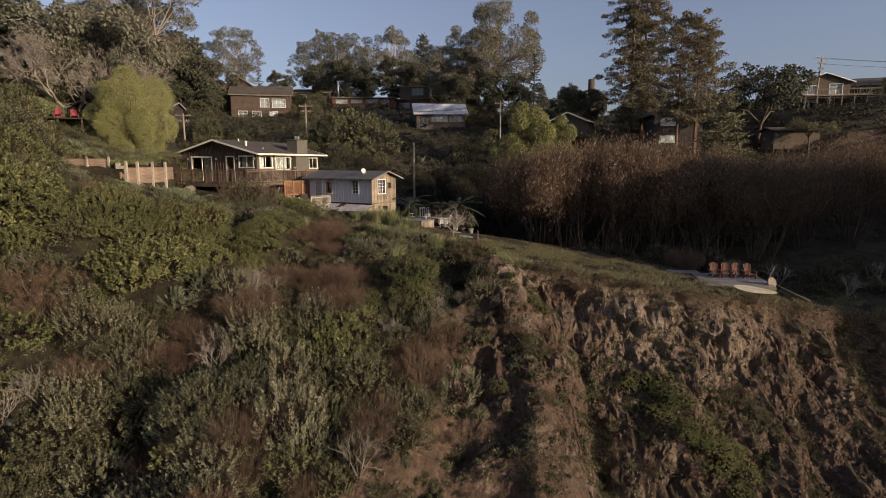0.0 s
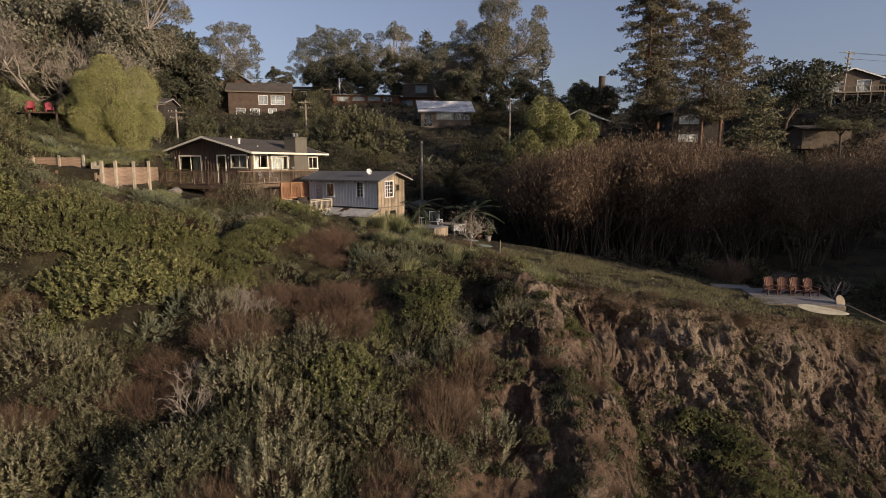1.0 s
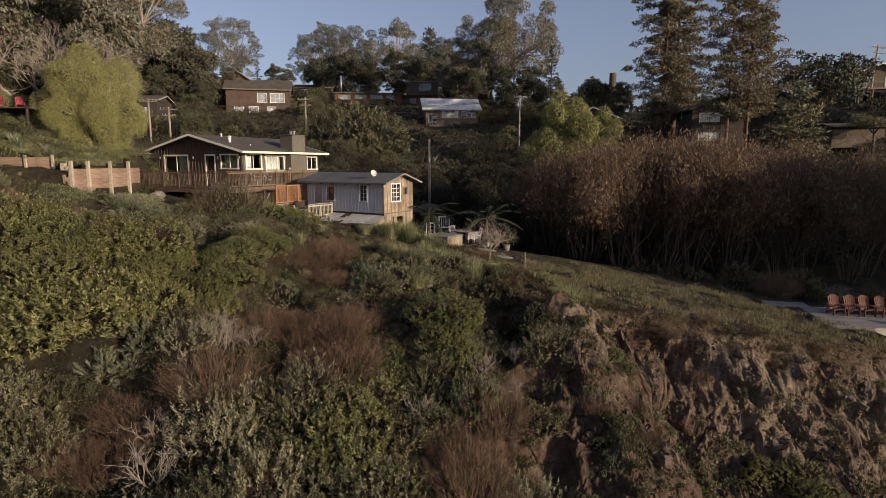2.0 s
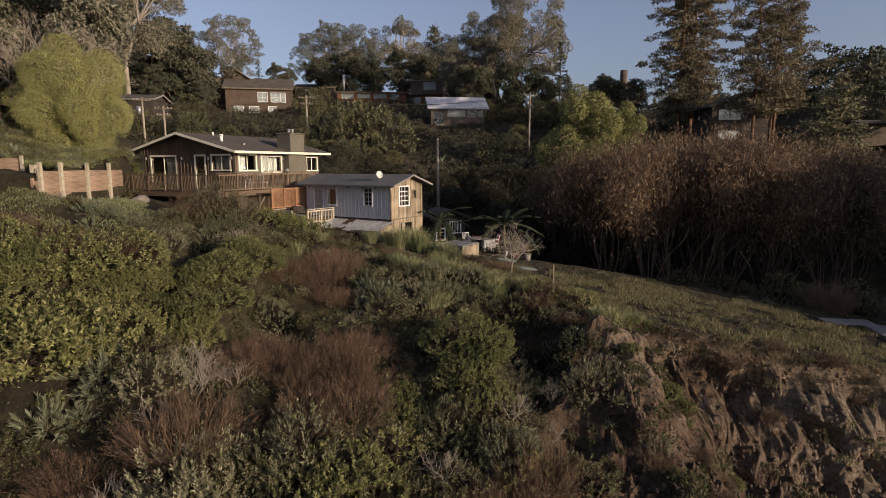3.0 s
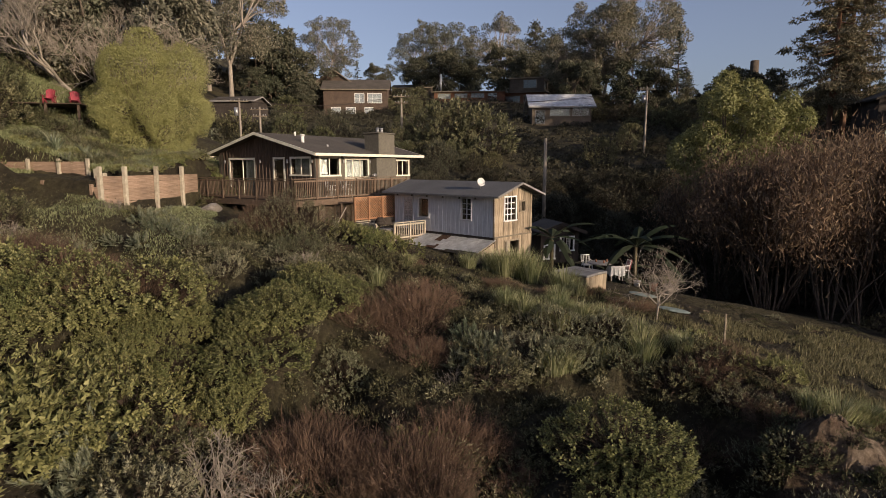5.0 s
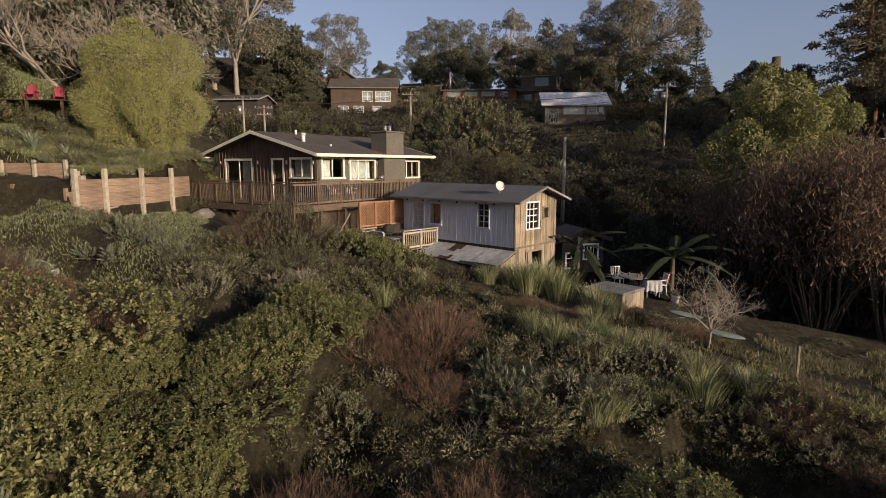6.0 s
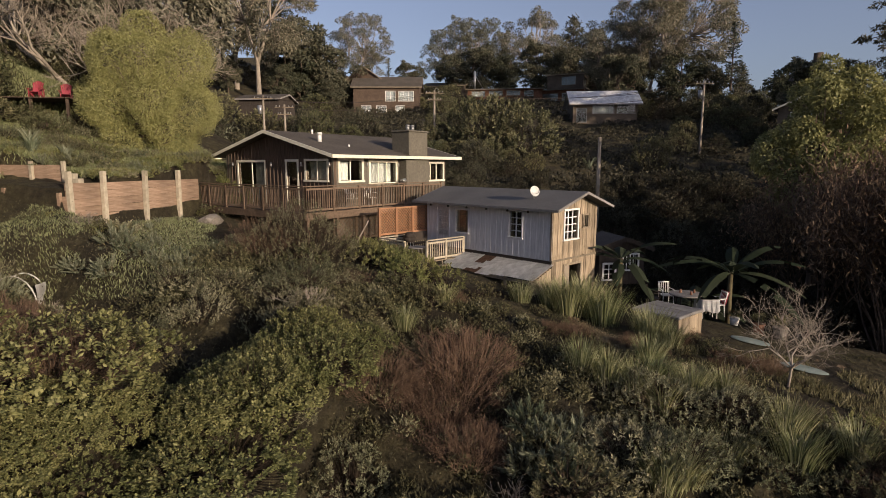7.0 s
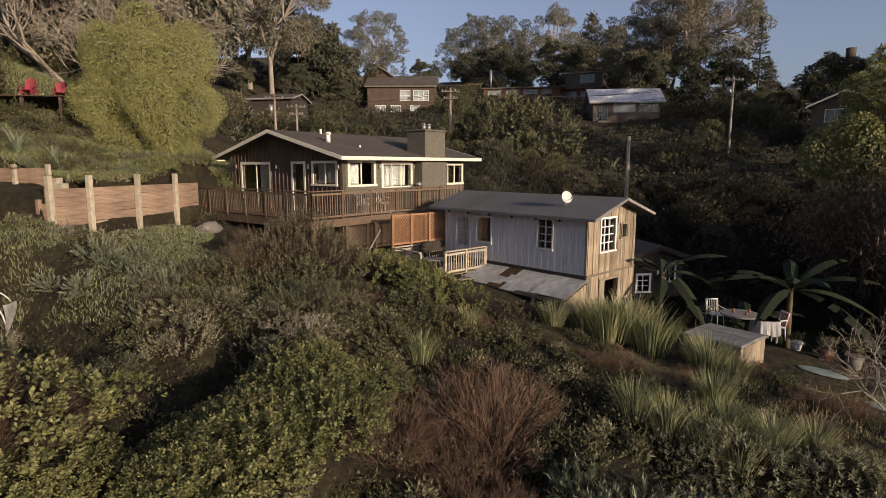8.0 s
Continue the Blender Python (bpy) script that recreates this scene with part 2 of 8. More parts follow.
GREY_TWIG = surface("grey_twig", (0.26, 0.22, 0.18), (0.46, 0.4, 0.33), 5, 0.9, vary=0.3, bump=0)
WILLOW_BARK = surface("willow_bark", (0.075, 0.055, 0.043), (0.17, 0.13, 0.1), 5, 0.9, vary=0.3, bump=0)
CLOD = surface("clod", (0.07, 0.048, 0.034), (0.22, 0.165, 0.12), 1.2, 0.95, bump=0, stain=0.4, big=0.5)
# dead twigs and leaves, darkened to put shade inside each bush
CORE_SHADE = surface("shaded_core", (0.035, 0.026, 0.018), (0.085, 0.062, 0.043), 5, 0.95, vary=0.35, bump=0)
STEM = surface("green_stem", (0.1, 0.085, 0.05), (0.2, 0.17, 0.1), 5, 0.9, vary=0.2, bump=0)

L_IVY = leaf_mat("ivy_leaf", (0.09, 0.095, 0.036), (0.205, 0.2, 0.07), (0.33, 0.31, 0.125))
L_OLIVE = leaf_mat("olive_leaf", (0.06, 0.058, 0.028), (0.148, 0.138, 0.064), (0.285, 0.255, 0.128))
L_GREY = leaf_mat("grey_leaf", (0.085, 0.08, 0.042), (0.18, 0.168, 0.09), (0.33, 0.3, 0.175))
L_SAGE = leaf_mat("sage_leaf", (0.15, 0.142, 0.078), (0.28, 0.26, 0.145), (0.43, 0.39, 0.235))
L_ECHIUM = leaf_mat("silver_leaf", (0.13, 0.137, 0.08), (0.22, 0.23, 0.135), (0.34, 0.34, 0.22))
L_FLAX = leaf_mat("strap_leaf", (0.13, 0.14, 0.055), (0.27, 0.27, 0.115), (0.48, 0.44, 0.24))
L_RUST = leaf_mat("rusty_leaf", (0.08, 0.053, 0.036), (0.15, 0.102, 0.067), (0.25, 0.18, 0.12))
L_BALL = leaf_mat("pale_green_leaf", (0.16, 0.158, 0.055), (0.25, 0.24, 0.085), (0.36, 0.33, 0.135))
L_ACACIA = leaf_mat("acacia_leaf", (0.215, 0.21, 0.075), (0.3, 0.285, 0.1), (0.4, 0.37, 0.145), vary=0.1)
L_EUC = leaf_mat("eucalyptus_leaf", (0.1, 0.095, 0.06), (0.19, 0.175, 0.112), (0.3, 0.265, 0.175))
L_CYP = leaf_mat("cypress_leaf", (0.045, 0.047, 0.028), (0.088, 0.086, 0.05), (0.15, 0.135, 0.08), trans=0.15)
L_FIR = leaf_mat("needle_leaf", (0.03, 0.04, 0.028), (0.06, 0.07, 0.045), (0.1, 0.105, 0.07), trans=0.15)
L_TIER = leaf_mat("cypress_spray", (0.08, 0.082, 0.04), (0.15, 0.142, 0.07), (0.25, 0.22, 0.11), trans=0.15)
L_REDW = leaf_mat("redwood_leaf", (0.08, 0.072, 0.04), (0.16, 0.135, 0.075), (0.27, 0.215, 0.125), trans=0.2)
L_WILLOW = leaf_mat("willow_leaf", (0.085, 0.053, 0.032), (0.17, 0.108, 0.062), (0.3, 0.21, 0.115))
L_BANANA = leaf_mat("banana_leaf", (0.055, 0.068, 0.035), (0.09, 0.105, 0.058), (0.14, 0.155, 0.09), trans=0.25)
L_LUSH = leaf_mat("lush_grass_blade", (0.17, 0.19, 0.08), (0.32, 0.335, 0.15), (0.46, 0.46, 0.24))
L_GRASS = leaf_mat("grass_blade", (0.08, 0.072, 0.034), (0.16, 0.142, 0.065), (0.29, 0.25, 0.13))
L_DRYGRASS = leaf_mat("dry_grass_blade", (0.18, 0.13, 0.06), (0.28, 0.21, 0.11), (0.4, 0.31, 0.18))
# brush leaf taken near black, to carry the shade of canyon and gaps
L_SHADE_BRUSH = leaf_mat("shaded_brush_leaf", (0.024, 0.023, 0.013), (0.05, 0.045, 0.026), (0.095, 0.082, 0.046), trans=0.15)
L_DRYVINE = leaf_mat("dry_vine_leaf", (0.05, 0.045, 0.022), (0.11, 0.097, 0.046), (0.2, 0.172, 0.085))


# ---- helpers for building ----
def link_mesh(name, me, parent=None, label=""):
    ob = new(name, me)
    if parent is not None:
        ob.parent = parent
    if label:
        ob["label"] = label
    return ob


def part(name, bm, material, parent, label=""):
    me = bpy.data.meshes.new(name)
    bm.to_mesh(me)
    bm.free()
    me.materials.append(material)
    return link_mesh(name, me, parent, label)


def thing(name, m, label, category, group="", kind=""):
    ob = new(name)
    ob.matrix_basis = m
    return tagged(ob, label, category, group, kind)


box_meshes = {}


def box(name, c, size, material, parent, label="", turn=(0, 0, 0), bevel=0.0):
    """A squared timber or block, centred at c; alike pieces share one mesh."""
    key = (tuple(round(v, 3) for v in size), material.name, bevel)
    if key not in box_meshes:
        bm = bmesh.new()
        bmesh.ops.create_cube(bm, size=1.0)
        bmesh.ops.scale(bm, vec=size, verts=bm.verts)
        if bevel:
            bmesh.ops.bevel(bm, geom=bm.edges[:], offset=bevel, segments=1, affect="EDGES")
        me = bpy.data.meshes.new(name)
        bm.to_mesh(me)
        bm.free()
        me.materials.append(material)
        box_meshes[key] = me
    ob = link_mesh(name, box_meshes[key], parent, label)
    ob.matrix_basis = pose(*c, *turn)
    return ob


def beam(name, a, b, w, h, material, parent, label="", bevel=0.0):
    """A bar of section w by h from a to b."""
    a, b = Vector(a), Vector(b)
    d = b - a
    ob = box(name, (0, 0, 0), (w, d.length, h), material, parent, label, bevel=bevel)
    q = d.to_track_quat("Y", "Z")
    ob.matrix_basis = Matrix.Translation((a + b) / 2) @ q.to_matrix().to_4x4()
    return ob


def rod_bm(a, b, r0, r1=None, sides=10):
    a, b = Vector(a), Vector(b)
    r1 = r0 if r1 is None else r1
    bm = bmesh.new()
    bmesh.ops.create_cone(bm, cap_ends=True, segments=sides, radius1=r0, radius2=max(r1, 0.001), depth=(b - a).length)
    bm.transform(Matrix.Translation((a + b) / 2) @ (b - a).to_track_quat("Z", "Y").to_matrix().to_4x4())
    for f in bm.faces:
        f.smooth = len(f.verts) == 4
    return bm


def rod(name, a, b, r0, material, parent, label="", r1=None, sides=10):
    return part(name, rod_bm(a, b, r0, r1, sides), material, parent, label)


def raw_mesh(name, verts, faces, materials, index=None, smooth=False):
    me = bpy.data.meshes.new(name)
    me.from_pydata(verts, [], faces)
    for m in materials:
        me.materials.append(m)
    if index is not None:
        me.polygons.foreach_set("material_index", np.asarray(index, dtype=np.int32))
    if smooth:
        me.polygons.foreach_set("use_smooth", np.ones(len(me.polygons), dtype=bool))
    me.update()
    return me


# ---- ground ----
def sm(a, b, v):
    t = np.clip((np.asarray(v, float) - a) / (b - a), 0, 1)
    return t * t * (3 - 2 * t)


def hash2(i, j, seed):
    h = (i * 374761393 + j * 668265263 + seed * 69069) & 0xFFFFFFFF
    h = ((h ^ (h >> 13)) * 1274126177) & 0xFFFFFFFF
    return ((h ^ (h >> 16)) & 0xFFFF) / 65535.0


def vnoise(x, y, seed=0):
    x, y = np.asarray(x, float), np.asarray(y, float)
    i, j = np.floor(x).astype(np.int64), np.floor(y).astype(np.int64)
    u, v = x - i, y - j
    u, v = u * u * (3 - 2 * u), v * v * (3 - 2 * v)
    a, b = hash2(i, j, seed), hash2(i + 1, j, seed)
    c, d = hash2(i, j + 1, seed), hash2(i + 1, j + 1, seed)
    return (a * (1 - u) + b * u) * (1 - v) + (c * (1 - u) + d * u) * v - 0.5


def fbm(x, y, octaves=4, seed=0):
    s, a, f = 0.0, 1.0, 1.0
    for k in range(octaves):
        s = s + a * vnoise(x * f, y * f, seed + 17 * k)
        a, f = a * 0.5, f * 2.03
    return s


EDGE_X = (-60, -30, -20, -14, -11, -10.2, -9.5, -4, 0, 2, 4, 8.6, 13, 17.6, 22, 40, 80)
EDGE_Y = (30, 27, 27, 27.8, 30.4, 33, 35.8, 36, 34.8, 33.6, 32.2, 30.3, 29.9, 30.6, 30.9, 33, 36)
WALL_X, WALL_Y0, WALL_Y1 = -22.75, 38.75, 46.5   # the retaining wall's line


def bluff_edge(x):
    return np.interp(x, EDGE_X, EDGE_Y) + 0.5 * fbm(np.asarray(x) * 0.45, np.asarray(x) * 0 + 3.3, 3, 5) * sm(-2, 4, x)


# swells and dips of the slope: x, y, reach along x and y, height
SWELLS = (
    (-1.9, 29.3, 1.7, 2.3, 1.75), (-4.9, 28.2, 1.3, 1.6, 0.75), (-5.4, 25.2, 1.1, 1.5, 0.8), (-5.5, 29.3, 0.9, 0.8, -0.4), (2.3, 30.4, 0.9, 0.9, 1.2), (2.6, 27.6, 1.2, 1.0, 1.0),
    (-11.0, 26.0, 1.8, 1.3, 1.0), (-13.6, 27.6, 1.6, 1.1, -1.3), (-8.8, 36.3, 1.5, 1.2, -1.0), (-8.0, 33.8, 1.1, 0.9, -0.75), (6.0, 25.4, 1.6, 1.4, 1.1),
    (11.2, 23.8, 1.6, 1.4, 0.7), (-0.5, 22.6, 1.3, 1.3, 0.75), (-6.2, 35.6, 1.1, 1.0, -0.5), (3.9, 29.3, 0.9, 0.7, -0.9), (-12.7, 22.4, 1.4, 1.2, 0.45),
    (-7.6, 29.3, 1.3, 1.1, -0.7), (-9.6, 29.0, 0.9, 1.2, -0.8), (-7.8, 25.6, 1.2, 1.0, -0.7), (-3.4, 25.6, 0.8, 1.0, -0.5), (-11.9, 28.2, 1.2, 1.1, -0.7), (-21.8, 35.4, 1.9, 1.1, -2.0), (-13.4, 30.9, 1.6, 1.0, -0.6), (-10.7, 32.0, 1.2, 2.0, -0.5), (-15.5, 30.6, 1.6, 1.2, -0.5), (-17.0, 33.4, 2.4, 1.0, -0.5),
)


def bare_side(x, y):
    """How far a spot lies out on the bare face: its line runs down the slope to the west."""
    return x + 0.52 * np.clip(30.5 - y, 0, 12)


def ground(x, y):
    """Height of the ground at x, y: a bench above a sea bluff, a canyon behind it and a wooded hill."""
    x, y = np.asarray(x, float), np.asarray(y, float)
    bench = 7.2 - 0.155 * np.clip(x, -21, 24)
    # the hill to the west, cut by the retaining wall
    west = 0.52 * np.clip(-20.5 - x, 0, 16) * (1 - sm(54, 68, y)) * sm(14, 26, y)
    west = west * (1 - 0.85 * np.exp(-((x + 25) / 3.6) ** 2 - ((y - 37.3) / 1.7) ** 2))
    cut = sm(WALL_Y0 - 0.25, WALL_Y0, y) * (1 - sm(WALL_Y1, WALL_Y1 + 2, y))
    behind = sm(WALL_X + 0.12, WALL_X - 0.12, x)
    low = 12.0 + 0.05 * np.clip(WALL_X - x, 0, 14)
    bank = 12.3 + 0.1 * np.clip(WALL_X - x, 0, 3) + 0.3 * np.clip(WALL_X - 2.6 - x, 0, 12) + 0.16 * np.clip(y - 42, 0, 6)
    up = sm(40.9, 41.1, y)
    tier = low * (1 - up) + bank * up - 10.45
    west = west * (1 - cut) + cut * (behind * tier)
    # the hill to the north and the canyon
    left = 10.3 + 0.1 * np.clip(y - 50, 0, 30) + 0.2 * np.clip(y - 80, 0, 90) + 0.3 * np.clip(-46 - x, 0, 40) * sm(60, 75, y)
    right = 4.3 + 0.24 * np.clip(y - 56, 0, 85) + (0.2 * np.clip(x - 38, 0, 34) + 0.28 * np.clip(x - 42, 0, 14)) * sm(58, 82, y) * (1 - 0.8 * sm(96, 130, y))
    w = sm(-16, 1, x)
    north = left * (1 - w) + right * w
    s = np.where(x < -8, sm(47, 54, y), sm(43.5, 50, y)) * 1.0
    z = bench * (1 - s) + north * s + west
    # the slope and the cliff towards the sea
    d = np.clip(bluff_edge(x) - y, 0, None)
    mid = 0.5 * np.clip(d, 0, 4) + 0.1 * np.clip(d - 4, 0, 6) + 0.55 * np.clip(d - 10, 0, None) + 0.28 * np.clip(d - 6, 0, None) * sm(-3, 1, x)
    lef = 0.95 * np.clip(d, 0, 9) + 0.7 * np.clip(d - 9, 0, None)
    gully = 1 + 0.13 * fbm(x * 0.55, y * 0.12, 3, 9)
    rig = (1.75 * np.clip(d, 0, 2.2) + 0.72 * np.clip(d - 2.2, 0, None)) * gully
    wl, wr = sm(-9, -12.5, x), sm(3.2, 7.5, x)
    drop = lef * wl + rig * wr + mid * (1 - wl - wr)
    z = z - drop
    # a knob of bare sandstone below the rim, with a dark cut behind it
    z = z + 1.9 * np.exp(-((x - 3.6) / 1.5) ** 2 - ((y - 29.3) / 1.3) ** 2)
    z = z - 0.8 * np.exp(-((x + 0.6) / 1.6) ** 2 - ((y - 30.6) / 1.8) ** 2)
    # hollows and a gully in the brush, a slight rise under the rim deck
    z = z - 1.1 * np.exp(-((x + 15.4) / 2.4) ** 2 - ((y - 33.2) / 0.9) ** 2)
    z = z - 1.5 * np.exp(-((x + 19.2) / 3.6) ** 2 - ((y - 34.7) / 1.2) ** 2)
    along = (x + 12.4) - 0.2 * (31.5 - y)
    z = z - 1.5 * np.exp(-(along / 0.6) ** 2) * sm(27, 29, y) * (1 - sm(34.5, 36.5, y))
    z = z + 0.15 * np.exp(-((x + 14.8) / 1.9) ** 2 - ((y - 29.4) / 1.7) ** 2) + 0.1 * np.exp(-((x + 10.9) / 1.15) ** 2 - ((y - 31.6) / 2.6) ** 2)
    z = z + 0.3 * np.exp(-((x - 18.3) / 3) ** 2 - ((y - 33.5) / 2.5) ** 2)
    for sx, sy, rx, ry, dz in SWELLS:
        z = z + dz * np.exp(-((x - sx) / rx) ** 2 - ((y - sy) / ry) ** 2)
    z = np.maximum(z, -9 + 0.02 * np.clip(y, -50, 50))
    # an unseen rise added beyond the right hand, to cast shade over the canyon
    q, r = 0.559 * x + 0.829 * y, 0.829 * x - 0.559 * y
    shade_rise = (34.4 - 4 * sm(56, 60, q) + 6 * sm(70, 76, q) - 28 * sm(80, 88, q)) * sm(30, 46, r) * (1 - sm(95, 190, r)) * sm(38.2, 42, q) * (1 - sm(120, 260, q)) * sm(40, 60, x)
    z = np.maximum(z, shade_rise - 9)
    rough = 0.22 * fbm(x * 0.7, y * 0.7, 4, 2) + 0.05 * fbm(x * 3.1, y * 3.1, 3, 4) * (np.abs(x) < 60)
    slopes = np.clip(drop, 0, 1)
    calm = 1 - 0.7 * np.exp(-((x + 12.5) / 4) ** 2 - ((y - 31) / 3.5) ** 2)
    z = z + (1.2 * fbm(x * 0.33 + 9, y * 0.33, 3, 61) + 1.9 * (0.2 - np.abs(fbm(x * 0.42, y * 0.42, 2, 67)))) * slopes * sm(5, 1, x) * calm
    flat = 1 - np.exp(-((x + 1) / 4) ** 2 - ((y - 44) / 3) ** 2)
    z = z + rough * (0.45 + 0.9 * slopes) * flat
    return z - 14 * sm(400, 1500, np.hypot(x, y - 100))


def gz(x, y):
    return float(ground(x, y))


def axis(lo, hi, step, far):
    a = list(np.arange(lo, hi + step / 2, step))
    s, up = step, hi
    while up < far:
        s *= 1.22
        up += s
        a.append(up)
    s, dn = step, lo
    while dn > -far:
        s *= 1.22
        dn -= s
        a.insert(0, dn)
    return np.array(a)


def cliff_shift(x, z):
    """How far the cliff face stands in or out at x and height z."""
    holes = np.clip(fbm(x * 0.75 + 7, z * 0.85, 3, 49) - 0.16, 0, 0.5)
    return 1.2 * fbm(x * 0.38, z * 0.42, 3, 31) + 0.75 * fbm(x * 1.05, z * 0.95, 3, 33) + 0.3 * fbm(x * 2.4, z * 2.1, 3, 35) + 1.5 * holes + 0.14 * fbm(x * 6.0, z * 5.0, 3, 45)


gxs, gys = axis(-31, 2, 0.28, 2500), axis(15, 47, 0.105, 2500)
finex = np.arange(-4.4, 27, 0.1)
gxs = np.concatenate([gxs[gxs < -4.45], finex, gxs[gxs > 27.3]])
GX, GY = np.meshgrid(gxs, gys)
GZ = ground(GX, GY)
# the cliff face leans and crumbles: shift it in and out along its height
face = sm(1.5, 5.0, bare_side(GX, GY)) * sm(0.1, 0.9, bluff_edge(GX) - GY) * (1 - sm(9, 14, bluff_edge(GX) - GY))
GY2 = GY + face * cliff_shift(GX, GZ)
GX2 = GX + face * 0.35 * fbm(GX * 1.3 + 40, GZ * 1.1, 3, 37)
GZ = GZ + face * (0.3 * fbm(GX * 2.6, GY * 2.6, 3, 39) + 0.1 * fbm(GX * 7, GY * 7, 2, 41)) + 0.08 * fbm(GX * 4.5, GY * 4.5, 2, 47) * sm(46, 40, GY) * sm(-34, -28, GX) * sm(30, 26, GX)
nx, ny = len(gxs), len(gys)
idx = np.arange(nx * ny).reshape(ny, nx)
quads = np.stack([idx[:-1, :-1], idx[:-1, 1:], idx[1:, 1:], idx[1:, :-1]], -1).reshape(-1, 4)
earth_sheet = link_mesh("ground", raw_mesh("ground", np.stack([GX2, GY2, GZ], -1).reshape(-1, 3).tolist(), quads.tolist(), [EARTH]))
tagged(earth_sheet, "brown crumbling sea bluff with turf above and a hill behind", "ground", kind="structure")


# ---- buildings: how they are made ----
class Building:
    """A house in its own axes: X and Y along its walls, z in world heights."""

    def __init__(self, name, o, turn, lx, ly, z0, zt, label, category="house", thick=0.12):
        self.lx, self.ly, self.z0, self.zt, self.t = lx, ly, z0, zt, thick
        self.ob = thing(name, pose(o[0], o[1], z0, 0, 0, turn), label, category)

    def loc(self, face, u, n, z):
        z -= self.z0
        return {"x0": (-n, u, z), "x1": (self.lx + n, u, z), "y0": (u, -n, z), "y1": (u, self.ly + n, z)}[face]

    def span(self, face):
        return (0, self.ly) if face[0] == "x" else (self.t, self.lx - self.t)

    def wall(self, face, material, holes=(), z0=None, z1=None, apex=None, name="wall", label=""):
        """A wall of real thickness with openings through it; apex adds the gable's triangle."""
        a, b = self.span(face)
        z0, z1 = self.z0 if z0 is None else z0, self.zt if z1 is None else z1
        us = sorted({a, b, *[v for h in holes for v in h[:2]]})
        zs = sorted({z0, z1, *[v for h in holes for v in h[2:4]]})

        def solid(i, j):
            if not (0 <= i < len(us) - 1 and 0 <= j < len(zs) - 1):
                return False
            uc, zc = (us[i] + us[i + 1]) / 2, (zs[j] + zs[j + 1]) / 2
            return not any(h[0] < uc < h[1] and h[2] < zc < h[3] for h in holes)

        bm = bmesh.new()

        def quad(*pts):
            bm.faces.new([bm.verts.new(self.loc(face, *p)) for p in pts])

        t = -self.t
        for i in range(len(us) - 1):
            for j in range(len(zs) - 1):
                if not solid(i, j):
                    continue
                u0, u1, w0, w1 = us[i], us[i + 1], zs[j], zs[j + 1]
                quad((u0, 0, w0), (u1, 0, w0), (u1, 0, w1), (u0, 0, w1))
                quad((u0, t, w0), (u1, t, w0), (u1, t, w1), (u0, t, w1))
                if not solid(i - 1, j):
                    quad((u0, 0, w0), (u0, t, w0), (u0, t, w1), (u0, 0, w1))
                if not solid(i + 1, j):
                    quad((u1, 0, w0), (u1, t, w0), (u1, t, w1), (u1, 0, w1))
                if not solid(i, j - 1):
                    quad((u0, 0, w0), (u1, 0, w0), (u1, t, w0), (u0, t, w0))
                if not solid(i, j + 1):
                    quad((u0, 0, w1), (u1, 0, w1), (u1, t, w1), (u0, t, w1))
        if apex:
            m = (a + b) / 2
            for n in (0, t):
                bm.faces.new([bm.verts.new(self.loc(face, *p)) for p in ((a, n, z1), (b, n, z1), (m, n, apex))])
        bmesh.ops.remove_doubles(bm, verts=bm.verts, dist=0.0005)
        bmesh.ops.recalc_face_normals(bm, faces=bm.faces)
        return part(name, bm, material, self.ob, label)

    def block(self, name, face, u0, u1, n0, n1, z0, z1, material, parent=None, label="", bevel=0.0):
        p, q = Vector(self.loc(face, u0, n0, z0)), Vector(self.loc(face, u1, n1, z1))
        d = q - p
        return box(name, (p + q) / 2, [abs(v) for v in d], material, parent or self.ob, label, bevel=bevel)

    def window(self, face, u0, u1, z0, z1, frame=WHITE, cols=2, rows=1, trim=0.08, behind=None, cover=1.0, slide=False, name="window", sill=True):
        """Trim, sash bars, panes and what hangs behind the glass."""
        win = self.block(name, face, u0 - trim, u1 + trim, 0.0, 0.04, z1, z1 + trim, frame, label="window in a pale painted frame")
        inv = win.matrix_basis.inverted()

        def sub(nm, *args, material=frame, bevel=0.0, label=""):
            ob = self.block(nm, face, *args, material, win, label, bevel)
            ob.matrix_basis = inv @ ob.matrix_basis
            return ob

        sub("trim", u0 - trim, u0, 0.0, 0.036, z0 - (0 if sill else 0), z1)
        sub("trim", u1, u1 + trim, 0.0, 0.036, z0, z1)
        if sill:
            sub("sill", u0 - trim * 1.3, u1 + trim * 1.3, 0.0, 0.07, z0 - trim * 0.8, z0)
        w, h = (u1 - u0) / cols, (z1 - z0) / rows
        bar = 0.045 if not slide else 0.055
        for i in range(1, cols):
            sub("sash_bar", u0 + i * w - bar / 2, u0 + i * w + bar / 2, -0.07, -0.03, z0, z1)
        for j in range(1, rows):
            for i in range(cols):
                sub("sash_bar", u0 + i * w + bar / 2, u0 + (i + 1) * w - bar / 2, -0.068, -0.032, z0 + j * h - 0.018, z0 + j * h + 0.018)
        for i in range(cols):
            g = sub("pane", u0 + i * w + 0.004, u0 + (i + 1) * w - 0.004, -0.056, -0.048, z0 + 0.004, z1 - 0.004, material=GLASS)
            g.visible_shadow = False
        # a real drape, or a dark sheet that stands for an unlit room
        if behind:
            e = u0 + (u1 - u0) * cover
            sub("curtain", u0 + 0.03, e - 0.03, -0.26, -0.24, z0 + 0.02, z1 - 0.03, material=behind, label="pale curtain behind the glass")
        return win

